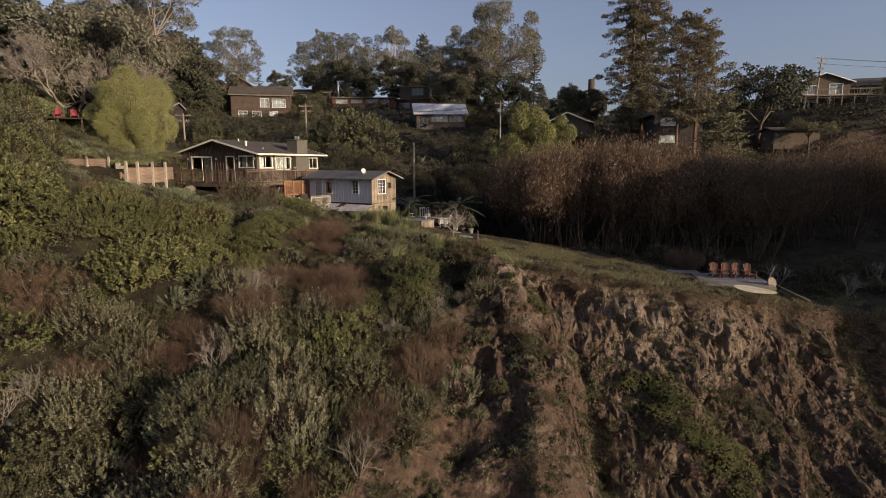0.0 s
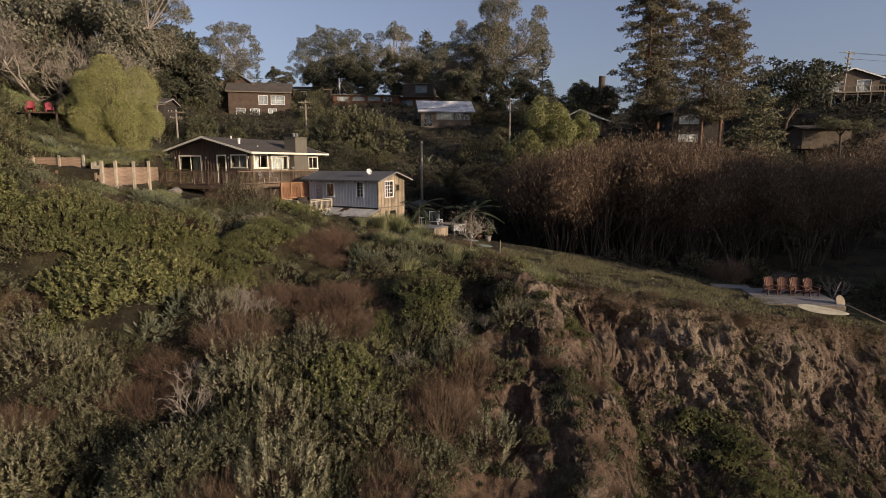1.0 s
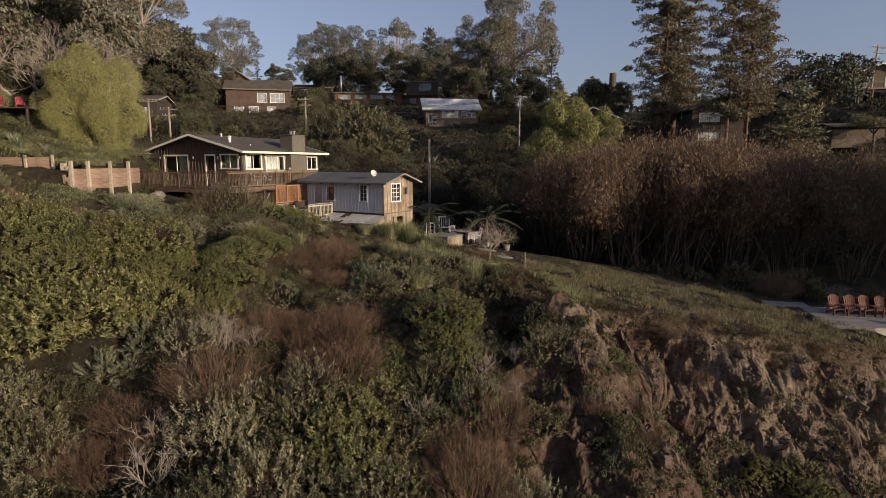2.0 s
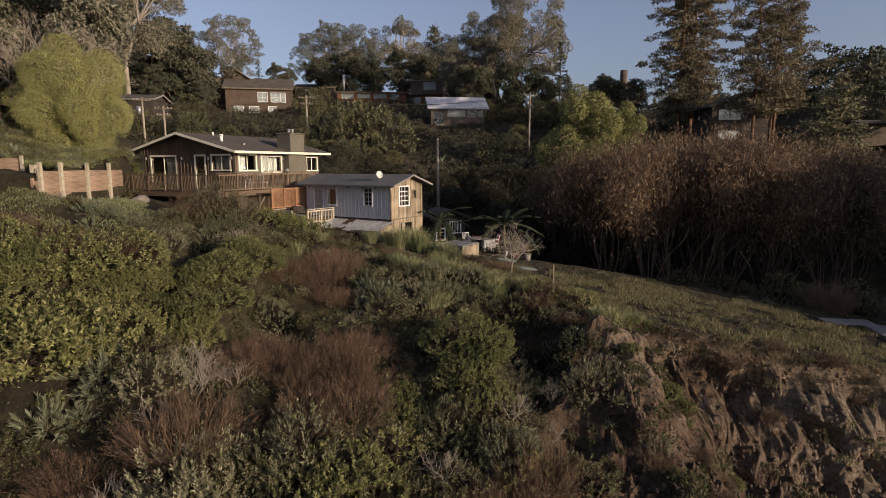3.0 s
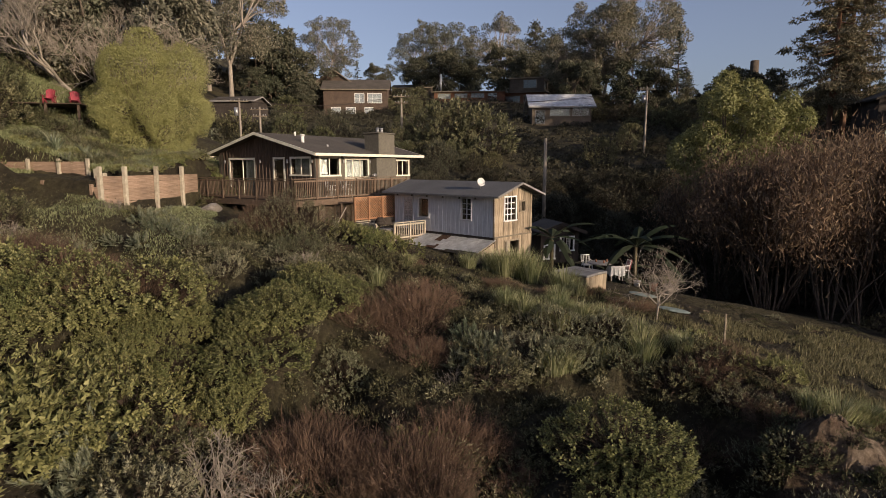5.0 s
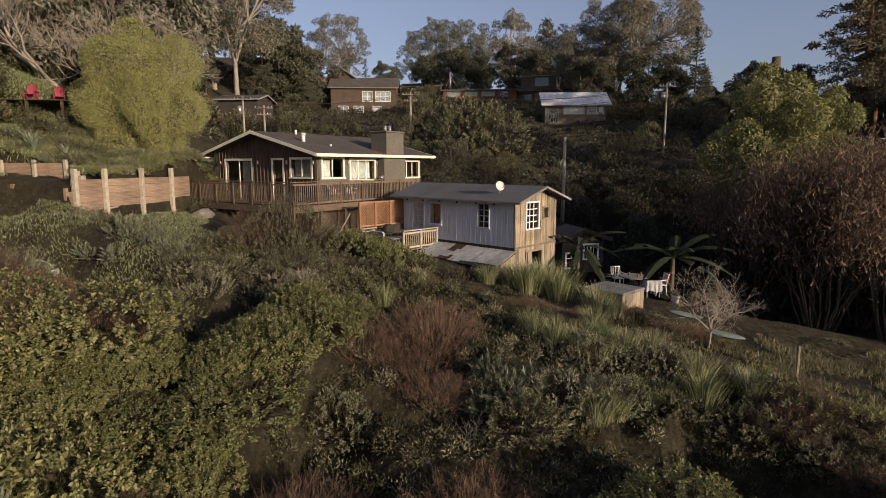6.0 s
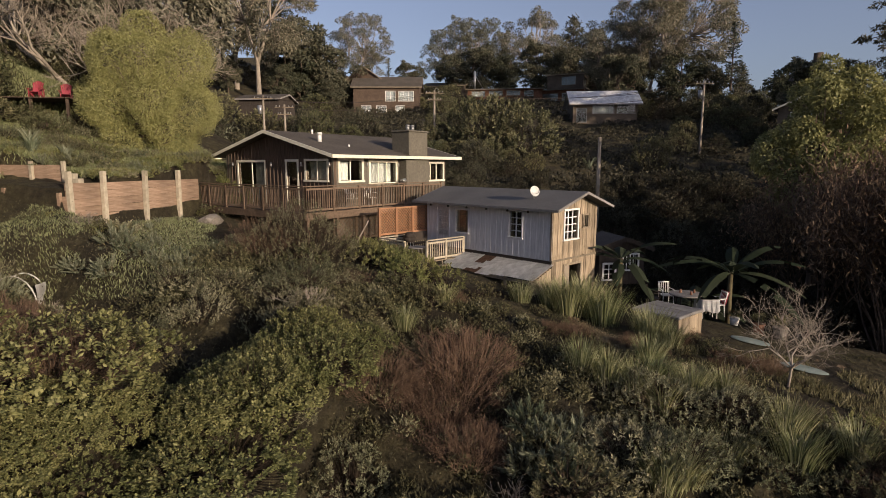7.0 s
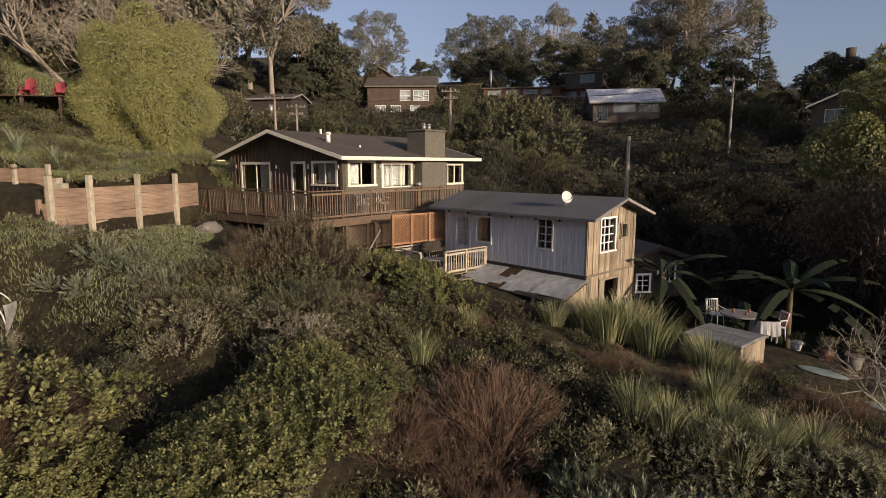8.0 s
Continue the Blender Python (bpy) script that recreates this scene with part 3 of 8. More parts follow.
    def floor(self, z, material=UNLIT):
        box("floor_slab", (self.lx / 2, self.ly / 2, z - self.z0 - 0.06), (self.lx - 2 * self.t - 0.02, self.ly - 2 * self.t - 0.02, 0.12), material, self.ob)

    def gable_roof(self, along, rise, eave, verge, material, fascia=None, thick=0.1, z=None, deep=0.2):
        """Two slopes that meet at a ridge along X or Y, with boards at their edges."""
        zt = self.zt if z is None else z
        span, run = (self.ly, self.lx) if along == "x" else (self.lx, self.ly)
        sl = rise / (span / 2)

        def at(s, r, h):
            p = (r, s) if along == "x" else (s, r)
            return Vector((*p, h - self.z0))

        for side in (0, 1):
            s0, s1 = (-eave, span / 2) if side == 0 else (span + eave, span / 2)
            ze, zr = zt - sl * eave, zt + rise
            bm = bmesh.new()
            c = [(s0, -verge, ze), (s1, -verge, zr), (s1, run + verge, zr), (s0, run + verge, ze)]
            lo = [bm.verts.new(at(s, r, h + 0.02)) for s, r, h in c]
            hi = [bm.verts.new(at(s, r, h + 0.02 + thick)) for s, r, h in c]
            bm.faces.new(lo)
            bm.faces.new(hi)
            for i in range(4):
                bm.faces.new([lo[i], lo[(i + 1) % 4], hi[(i + 1) % 4], hi[i]])
            bmesh.ops.recalc_face_normals(bm, faces=bm.faces)
            roof = part("roof", bm, material, self.ob)
            if fascia:
                sg = -1 if side == 0 else 1
                e = s0 + sg * 0.022
                beam("fascia", at(e, -verge - 0.02, ze + 0.03), at(e, run + verge + 0.02, ze + 0.03), 0.035, deep, fascia, self.ob)
                for r in (-verge - 0.022, run + verge + 0.022):
                    beam("bargeboard", at(s0, r, ze + 0.03), at(s1, r, zr + 0.03), 0.035, deep, fascia, self.ob)

    def hip_line(self, face, u0, u1, z, w, h, material, name="trim_board"):
        self.block(name, face, u0, u1, 0.0, w, z, z + h, material)

    def battens(self, face, step, z0, top, holes, material, name="batten", w=0.045, d=0.022, jitter=0.0, seed=0):
        """Upright strips on a wall, stopped at the openings."""
        rg = random.Random(seed)
        a, b = (0, self.ly) if face[0] == "x" else (0, self.lx)
        u = a + step * 0.5
        while u < b:
            z1 = top(u)
            cuts = sorted((h[2] - 0.1, h[3] + 0.1) for h in holes if h[0] - 0.1 < u < h[1] + 0.1)
            lo = z0
            for c0, c1 in cuts:
                if c0 - lo > 0.08:
                    self.block(name, face, u - w / 2, u + w / 2, 0, d, lo, c0, material)
                lo = c1
            if z1 - lo > 0.05:
                self.block(name, face, u - w / 2, u + w / 2, 0, d, lo, z1, material)
            u += step * (1 + rg.uniform(-jitter, jitter))

    def planks(self, face, width, z0, top, holes, material, seed=0, name="plank"):
        """Rough boards side by side, uneven in width, depth and shade."""
        rg = random.Random(seed)
        a, b = (0, self.ly) if face[0] == "x" else (0, self.lx)
        u = a
        while u < b - 0.02:
            w = min(width * rg.choice((0.8, 1.0, 1.2)), b - u)
            um, d = u + w / 2, rg.choice((0.016, 0.022, 0.03))
            z1 = min(top(u + 0.01), top(u + w - 0.01))
            cuts = sorted((h[2] - 0.07, h[3] + 0.07) for h in holes if h[0] - 0.07 - w * 0.4 < um < h[1] + 0.07 + w * 0.4)
            lo = z0
            for c0, c1 in cuts:
                if c0 - lo > 0.08:
                    self.block(name, face, u + 0.006, u + w - 0.006, 0, d, lo, c0, material)
                lo = c1
            if z1 - lo > 0.05:
                self.block(name, face, u + 0.006, u + w - 0.006, 0, d, lo, z1, material)
            u += w


def railing(parent, a, b, height, material, gap=0.13, post=0.09, posts=1.6, cap=0.12, ends=True):
    """Posts, rails and balusters from a to b, feet on the deck."""
    a, b = Vector(a), Vector(b)
    d = b - a
    ln, up = d.length, Vector((0, 0, 1))
    turn = math.degrees(math.atan2(d.y, d.x))
    n = max(1, round(ln / posts))
    for i in range(n + 1):
        if not ends and i in (0, n):
            continue
        p = a + d * i / n
        box("post", p + up * (height - 0.03) / 2, (post, post, height - 0.03), material, parent, turn=(0, 0, turn))
    beam("top_rail", a + up * height, b + up * height, cap, 0.04, material, parent)
    beam("rail", a + up * (height - 0.12), b + up * (height - 0.12), 0.04, 0.08, material, parent)
    beam("rail", a + up * 0.1, b + up * 0.1, 0.04, 0.08, material, parent)
    k = int(ln / gap)
    for i in range(k):
        p = a + d * (i + 0.5) / k
        box("baluster", p + up * (height / 2), (0.036, 0.036, height - 0.32), material, parent, turn=(0, 0, turn))


def lattice(parent, a, b, z0, z1, material, pitch=0.14, slat=0.035):
    """A framed panel of crossed diagonal slats between a and b."""
    a, b = Vector(a), Vector(b)
    d = b - a
    ln, h = d.length, z1 - z0
    e = d.normalized()
    nrm = Vector((-e.y, e.x, 0))
    for sgn, off in ((1, 0.008), (-1, -0.008)):
        s = -h
        while s < ln:
            u0, u1 = s, s + h
            w0, w1 = (0, h) if sgn > 0 else (h, 0)
            if u0 < 0:
                w0 += sgn * -u0
                u0 = 0
            if u1 > ln:
                w1 -= sgn * (u1 - ln)
                u1 = ln
            if u1 - u0 > 0.04:
                beam("slat", a + e * u0 + nrm * off + Vector((0, 0, z0 + w0)), a + e * u1 + nrm * off + Vector((0, 0, z0 + w1)), 0.012, slat, material, parent)
            s += pitch * 1.414
    for p, q in ((a + Vector((0, 0, z0)), b + Vector((0, 0, z0))), (a + Vector((0, 0, z1)), b + Vector((0, 0, z1)))):
        beam("frame_rail", p, q, 0.06, 0.07, material, parent)
    for p in (a, b):
        box("frame_post", p + Vector((0, 0, (z0 + z1) / 2)), (0.075, 0.075, h + 0.1), material, parent, turn=(0, 0, math.degrees(math.atan2(e.y, e.x))))


# ---- the cabin ----
CAB_O, CAB_T = (-5.774, 43.223), 56.75
cab = Building("cabin", CAB_O, CAB_T, 3.09, 6.9, 6.9, 11.30, "two-storey board cabin, grey-painted long side and bare wood gable", "cabin")
RISE = 0.48
h_long = [(5.46, 6.22, 9.05, 10.99), (4.31, 5.05, 9.98, 10.94), (1.43, 2.05, 10.03, 11.05)]
h_gable = [(0.79, 1.68, 10.03, 11.13), (2.06, 2.42, 10.42, 10.88), (0.83, 1.95, 6.9, 9.0)]
cab.wall("x0", GREY_BOARD, h_long, 9.28, label="grey-lilac painted board wall")
# the lean-to's shade is put into this wall's dark colour
cab.wall("x0", DARK_OR_SHADED, [], 6.9, 9.276, name="lower_wall", label="lower wall under the lean-to, coloured dark for its shade")
cab.wall("y0", BARE_BOARD, h_gable, apex=11.30 + RISE, label="bare weathered board gable")
cab.wall("x1", BARE_BOARD, [])
cab.wall("y1", GREY_BOARD, [], apex=11.30 + RISE)
cab.floor(9.2)
cab.floor(6.95)
cab.gable_roof("y", RISE, 0.42, 0.5, GREY_SHINGLE, GREY_WOOD, thick=0.06, deep=0.09)


def cab_top(u):
    return 11.30 + RISE * (1 - abs(u - 1.545) / 1.545) - 0.02


cab.battens("x0", 0.29, 9.3, lambda u: 11.28, h_long, GREY_BOARD, w=0.05, d=0.012)
cab.planks("y0", 0.16, 9.3, cab_top, h_gable, BARE_BOARD, seed=3)
cab.planks("y0", 0.17, 6.95, lambda u: 9.24, h_gable, BARE_BOARD, seed=4)
cab.block("belt_board", "y0", -0.03, 3.1, 0.002, 0.045, 9.23, 9.31, OLD_WOOD)
cab.block("corner_board", "x0", 0.0, 0.07, 0.0, 0.03, 9.28, 11.26, BARE_BOARD)
cab.block("sill_beam", "x0", 0.0, 6.9, 0.0, 0.05, 9.14, 9.27, DARK_OR_SHADED)
# dark sheets added behind these two panes, in place of room shade
cab.window("x0", *h_long[1], frame=GREY_BOARD, cols=1, trim=0.07, behind=UNLIT, cover=1.0)
cab.window("x0", *h_long[2], frame=GREY_BOARD, cols=2, rows=4, trim=0.06, behind=UNLIT, cover=1.0)
cab.window("y0", *h_gable[0], frame=WHITE, cols=3, rows=4, trim=0.07)
cab.window("y0", *h_gable[1], frame=OLD_WOOD, cols=2, trim=0.05)
door = cab.block("door", "x0", 5.47, 6.21, -0.07, -0.03, 9.05, 10.98, GREY_BOARD, label="grey glazed door with small panes")
for i in range(3):
    for j in range(4):
        u, z = 5.56 + i * 0.2, 9.75 + j * 0.29
        g = cab.block("door_pane", "x0", u, u + 0.16, -0.028, -0.02, z, z + 0.25, GLASS, None)
        g.parent = door
        g.matrix_basis = door.matrix_basis.inverted() @ g.matrix_basis
for u0, u1, z0, z1 in ((5.4, 5.46, 9.05, 11.05), (6.22, 6.28, 9.05, 11.05), (5.46, 6.22, 10.99, 11.05)):
    cab.block("door_trim", "x0", u0, u1, 0.0, 0.036, z0, z1, GREY_BOARD)
for u0, u1, z0, z1 in ((0.75, 0.83, 6.95, 9.08), (1.95, 2.03, 6.95, 9.08), (0.83, 1.95, 9.0, 9.08)):
    cab.block("door_trim", "y0", u0, u1, 0.024, 0.05, z0, z1, OLD_WOOD)
cab.block("inner_door", "y0", 1.62, 1.93, -0.5, -0.46, 6.98, 8.96, PALE_BARK, label="pale door leaf standing open inside")
for u in (0.9, 1.9, 3.0, 4.1, 5.2, 6.3):
    p = Vector(cab.loc("x0", u, 0.33, 11.16))
    rod("eave_lamp", p, p + Vector((0, 0, -0.1)), 0.035, DARK_OR_SHADED, cab.ob, "small dark lamp bulb on a string under the eave", r1=0.05, sides=8)
# the rails of the roof fixed: satellite dish
p = Vector((0.5, 1.26, 11.30 + 0.5 * RISE / 1.545 + 0.09))
dish = thing("satellite_dish", cab.ob.matrix_basis @ Matrix.Translation(p - Vector((0, 0, 6.9))), "small white satellite dish on the cabin roof", "satellite dish")
rod("mast", (0, 0, -0.02), (0, 0, 0.2), 0.02, METAL, dish)
bm = bmesh.new()
bmesh.ops.create_uvsphere(bm, u_segments=20, v_segments=12, radius=0.5)
bmesh.ops.delete(bm, geom=[v for v in bm.verts if v.co.z > -0.42], context="VERTS")
bm.transform(Matrix.Translation((0, 0, 0.46)))
bmesh.ops.solidify(bm, geom=bm.faces[:], thickness=0.012)
bm.transform(Matrix.Translation((-0.05, -0.06, 0.3)) @ Vector((-0.35, -0.9, 0.3)).to_track_quat("Z", "Y").to_matrix().to_4x4() @ Matrix.Diagonal((0.85, 0.85, 1, 1)))
part("reflector", bm, PLASTIC, dish)
rod("feed_arm", (0, -0.05, 0.18), (-0.17, -0.38, 0.28), 0.01, METAL, dish)
rod("feed_horn", (-0.17, -0.38, 0.26), (-0.15, -0.34, 0.33), 0.025, METAL, dish)

# lean-to with corrugated sheets
lean = thing("lean_to", cab.ob.matrix_basis.copy(), "low lean-to with a corrugated tin roof against the cabin", "lean-to")


def tin_sheet(w, ln):
    bm = bmesh.new()
    k = int(w / 0.022)
    rows = []
    for i in range(k + 1):
        u = w * i / k
        z = 0.017 * math.sin(u / 0.076 * 2 * math.pi)
        rows.append([bm.verts.new((0, u, z)), bm.verts.new((-ln, u, z))])
    for i in range(k):
        bm.faces.new([rows[i][0], rows[i + 1][0], rows[i + 1][1], rows[i][1]])
    bmesh.ops.solidify(bm, geom=bm.faces[:], thickness=0.004)
    return bm


rg = random.Random(8)
for i in range(7):
    u = -0.12 + i * 0.68
    mt = RUST if i == 4 else TIN
    s = part("tin_sheet", tin_sheet(0.7, 1.38 + rg.uniform(-0.05, 0.1)), mt, lean)
    s.matrix_basis = pose(-0.02, u, 9.16 - 6.9 + 0.008 * (i % 2), 0, -19.5 + rg.uniform(-1, 1), 0)
for (u0, ln, off, mt) in ((2.15, 0.55, 0.5, TIN), (2.75, 0.5, 0.72, TIN)):
    s = part("tin_sheet", tin_sheet(0.66, ln), mt, lean)
    s.matrix_basis = pose(-off, u0, 9.16 - 6.9 - off * 0.35 + 0.03, 0, -19.5, 0)
for u in (0.02, 1.2, 2.4, 3.6, 4.6):
    box("post", (-1.25, u, (8.66 - 6.9) / 2), (0.09, 0.09, 8.66 - 6.9), OLD_WOOD, lean)
    beam("rafter", (-0.02, u, 9.1 - 6.9), (-1.3, u, 8.64 - 6.9), 0.05, 0.09, OLD_WOOD, lean)
beam("eave_beam", (-1.27, -0.05, 8.62 - 6.9), (-1.27, 4.7, 8.62 - 6.9), 0.05, 0.1, OLD_WOOD, lean)
for i in range(8):
    x = -1.24 + i * 0.155
    ztop = 9.02 - 0.35 * abs(x + 0.075)
    box("side_plank", (x + 0.075, 0.0, (ztop - 6.9) / 2), (0.145, 0.025, ztop - 6.9), BARE_BOARD, lean)
# front planks coloured dark for the shade below the tin roof
for i in range(24):
    box("front_plank", (-1.2, 0.15 + i * 0.19, 0.75), (0.022, 0.18, 1.5), DARK_OR_SHADED, lean)

# cabin deck, its rail and the lattice screen
cdeck = thing("cabin_deck", cab.ob.matrix_basis.copy(), "small weathered wooden deck beside the cabin", "deck")
zd = 8.95 - 6.9
for i in range(21):
    box("deck_board", (-1.42, 4.5 + i * 0.125, zd), (2.8, 0.115, 0.035), OLD_WOOD, cdeck)
for x in (-2.75, -1.4, -0.1):
    beam("joist", (x, 4.45, zd - 0.1), (x, 7.1, zd - 0.1), 0.05, 0.16, OLD_WOOD, cdeck)
    for y in (4.55, 7.0):
        box("post", (x, y, (zd - 0.18) / 2 - 0.4), (0.1, 0.1, zd - 0.18 + 0.8), OLD_WOOD, cdeck)
for i in range(3):
    box("step", (-1.5 + 0.0, 4.3 - i * 0.26, zd - 0.19 * (i + 1)), (1.3, 0.26, 0.04), OLD_WOOD, cdeck)
crail = thing("deck_rail", cab.ob.matrix_basis.copy(), "pale wooden railing on the cabin deck", "railing")
railing(crail, (-2.25, 4.48, zd + 0.018), (-0.12, 4.48, zd + 0.018), 0.86, POST_WOOD, gap=0.12, posts=1.05)
screen = thing("lattice_screen", cab.ob.matrix_basis.copy(), "orange-brown cedar lattice screen above a low rail", "screen")
for i in range(3):
    x0 = -2.6 + i * 0.95
    lattice(screen, (x0, 7.12, 0), (x0 + 0.93, 7.12, 0), 9.86 - 6.9, 10.98 - 6.9, REDWOOD_LATTICE, pitch=0.1, slat=0.025)
for i in range(4):
    box("post", (-2.62 + i * 0.95, 7.1, zd + 1.0), (0.09, 0.09, 2.1), REDWOOD_LATTICE, screen)
railing(screen, (-2.6, 7.06, zd + 0.018), (0.2, 7.06, zd + 0.018), 0.78, POST_WOOD, gap=0.12, posts=0.95)
railing(screen, (-2.72, 5.3, zd + 0.018), (-2.72, 6.95, zd + 0.018), 0.78, POST_WOOD, gap=0.12, posts=0.95)

# ---- the house with its deck ----
HOU_O, HOU_T = (-15.549, 45.77), 65.67
hou = Building("house", HOU_O, HOU_T, 8.36, 8.44, 9.2, 13.36, "single-storey brown board-and-batten house with cream window trim", "house", 0.14)
HR = 1.05
g_front = [(5.1, 7.35, 10.93, 12.98), (2.55, 3.32, 10.93, 13.0), (0.45, 1.9, 12.16, 13.02)]
g_side = [(0.36, 1.74, 12.14, 13.04), (2.32, 4.14, 12.0, 12.98), (6.5, 8.12, 12.06, 12.94)]
hou.wall("x0", BROWN_BOARD, g_front, apex=13.36 + HR, label="dark brown board-and-batten gable")
hou.wall("y0", TAUPE_WALL, g_side, label="taupe painted wall")
hou.wall("x1", BROWN_BOARD, [], apex=13.36 + HR)
hou.wall("y1", BROWN_BOARD, [])
hou.floor(10.9, DECK_WOOD)
hou.gable_roof("x", HR, 0.65, 0.62, SHINGLE, CREAM, thick=0.08, deep=0.15)
hou.battens("x0", 0.3, 10.95, lambda u: 13.34 + HR * (1 - abs(u - 4.22) / 4.22) - 0.03, g_front, BROWN_BOARD, w=0.05, d=0.035)
hou.block("corner_board", "x0", 0.0, 0.16, 0.0, 0.025, 10.9, 13.3, TAUPE_WALL)
hou.block("corner_board", "x0", 7.95, 8.44, 0.0, 0.025, 10.9, 13.3, TAUPE_WALL)
hou.window("x0", *g_front[2], frame=CREAM, cols=2, trim=0.11, behind=CURTAIN, cover=1.0)
hou.window("x0", *g_front[0], frame=CREAM, cols=2, trim=0.12, behind=CURTAIN, cover=0.5, slide=True, name="sliding_door", sill=False)
hou.window("x0", *g_front[1], frame=CREAM, cols=1, trim=0.11, name="glazed_door", sill=False)
hou.window("y0", *g_side[0], frame=CREAM, cols=2, trim=0.12, behind=CURTAIN, cover=0.55)
hou.window("y0", *g_side[1], frame=CREAM, cols=3, trim=0.12, behind=CURTAIN, cover=0.95)
hou.window("y0", *g_side[2], frame=CREAM, cols=3, trim=0.12)
for u in (2.15, 4.45, 7.75, 0.2):
    p = Vector(hou.loc("x0", u, 0.09, 12.78))
    wl = rod("wall_lamp", p, p + Vector((0, 0, 0.2)), 0.06, METAL, hou.ob, "grey wall lamp beside the door", r1=0.04)
for u in (4.28, 2.05):
    p = Vector(hou.loc("y0", u, 0.08, 12.78))
    rod("wall_lamp", p, p + Vector((0, 0, 0.18)), 0.05, METAL, hou.ob, "grey wall lamp beside the door", r1=0.04)
# chimney
chim = hou.block("chimney", "y0", 4.42, 6.28, 0.002, 0.5, 10.93, 13.1, TAUPE_WALL, label="square rendered chimney with two metal flues", bevel=0.02)
ci = chim.matrix_basis.inverted()


c2 = box("upper_chimney", (5.35, 0.05, 13.85 - 9.2), (1.5, 1.15, 1.35), TAUPE_WALL, chim, bevel=0.02)
c2.matrix_basis = ci @ c2.matrix_basis
c3 = box("chimney_cap", (5.35, 0.05, 14.56 - 9.2), (1.62, 1.27, 0.09), TAUPE_WALL, chim, bevel=0.03)
c3.matrix_basis = ci @ c3.matrix_basis
for dx in (-0.18, 0.2):
    f = rod("flue", (5.35 + dx, 0.05, 14.6 - 9.2), (5.35 + dx, 0.05, 14.86 - 9.2), 0.1, METAL, chim)
    f.matrix_basis = ci.copy()
    f = rod("flue_cap", (5.35 + dx, 0.05, 14.86 - 9.2), (5.35 + dx, 0.05, 14.92 - 9.2), 0.14, METAL, chim, r1=0.08)
    f.matrix_basis = ci.copy()


def roof_z(y):
    return 13.36 + HR * (1 - abs(y - 4.22) / 4.22) + 0.12


vent = thing("roof_vent", hou.ob.matrix_basis @ Matrix.Translation((0.95, 2.0, roof_z(2.0) - 9.2 - 0.04)), "white roof vent pipe with a cap", "vent")
rod("pipe", (0, 0, 0), (0, 0, 0.34), 0.1, PLASTIC, vent)
rod("cap", (0, 0, 0.34), (0, 0, 0.46), 0.14, PLASTIC, vent, r1=0.12)
v2 = thing("roof_vent", hou.ob.matrix_basis @ Matrix.Translation((2.1, 3.9, roof_z(3.9) - 9.2 - 0.04)), "small white roof vent pipe near the ridge", "vent")
rod("pipe", (0, 0, 0), (0, 0, 0.24), 0.06, PLASTIC, v2)
v3 = thing("roof_vent", hou.ob.matrix_basis @ Matrix.Translation((2.0, 1.1, roof_z(1.1) - 9.2 - 0.04)), "small grey roof vent stub", "vent")
rod("pipe", (0, 0, 0), (0, 0, 0.12), 0.05, PLASTIC, v3)

hdeck = thing("house_deck", hou.ob.matrix_basis.copy(), "brown wooden deck with railing round the house", "deck")
df = 10.9 - 9.2
for i in range(17):
    box("deck_board", (-0.09 - (i + 0.5) * 0.145, 3.84, df - 0.02), (0.135, 10.0, 0.04), DECK_WOOD, hdeck)
for i in range(7):
    box("deck_board", (3.2, -0.56 - (i - 3) * 0.15, df - 0.02), (6.6, 0.14, 0.04), DECK_WOOD, hdeck)
beam("rim_joist", (-2.6, -1.12, df - 0.17), (6.6, -1.12, df - 0.17), 0.05, 0.26, DECK_WOOD, hdeck)
beam("rim_joist", (-2.6, -1.12, df - 0.17), (-2.6, 8.8, df - 0.17), 0.05, 0.26, DECK_WOOD, hdeck)
railing(hdeck, (-2.55, -1.07, df), (6.55, -1.07, df), 1.08, DECK_WOOD, gap=0.12, posts=1.5)
railing(hdeck, (-2.55, 8.75, df), (-2.55, -1.07, df), 1.08, DECK_WOOD, gap=0.12, posts=1.5)
railing(hdeck, (-2.5, 8.75, df), (-0.1, 8.75, df), 1.08, DECK_WOOD, gap=0.135, posts=1.2)
for x, y in ((-2.4, -1.0), (-0.8, -1.0), (0.8, -1.0), (2.4, -1.0), (4.0, -1.0), (5.6, -1.0), (-2.4, 2.0), (-2.4, 5.0), (-2.4, 8.0)):
    w = hou.ob.matrix_basis @ Vector((x, y, 0))
    foot = gz(w.x, w.y) - 9.2 - 0.15
    box("post", (x, y, (foot + df - 0.3) / 2), (0.13, 0.13, df - 0.3 - foot), DECK_WOOD, hdeck)
skirt = thing("deck_skirt", hou.ob.matrix_basis.copy(), "brown lattice skirting under the house deck", "lattice")
for i in range(4):
    lattice(skirt, (-0.6 + i * 1.35, -0.6, 0), (0.7 + i * 1.35, -0.6, 0), 9.5 - 9.2, 10.55 - 9.2, DECK_WOOD, pitch=0.15)

# ---- the retaining wall ----
rwall = thing("retaining_wall", pose(-22.6, 38.75, 10.2), "terraced retaining wall of pinkish planks between pale posts", "wall", kind="structure")
ys = (0.0, 1.5, 3.65, 5.7)
rg = random.Random(2)
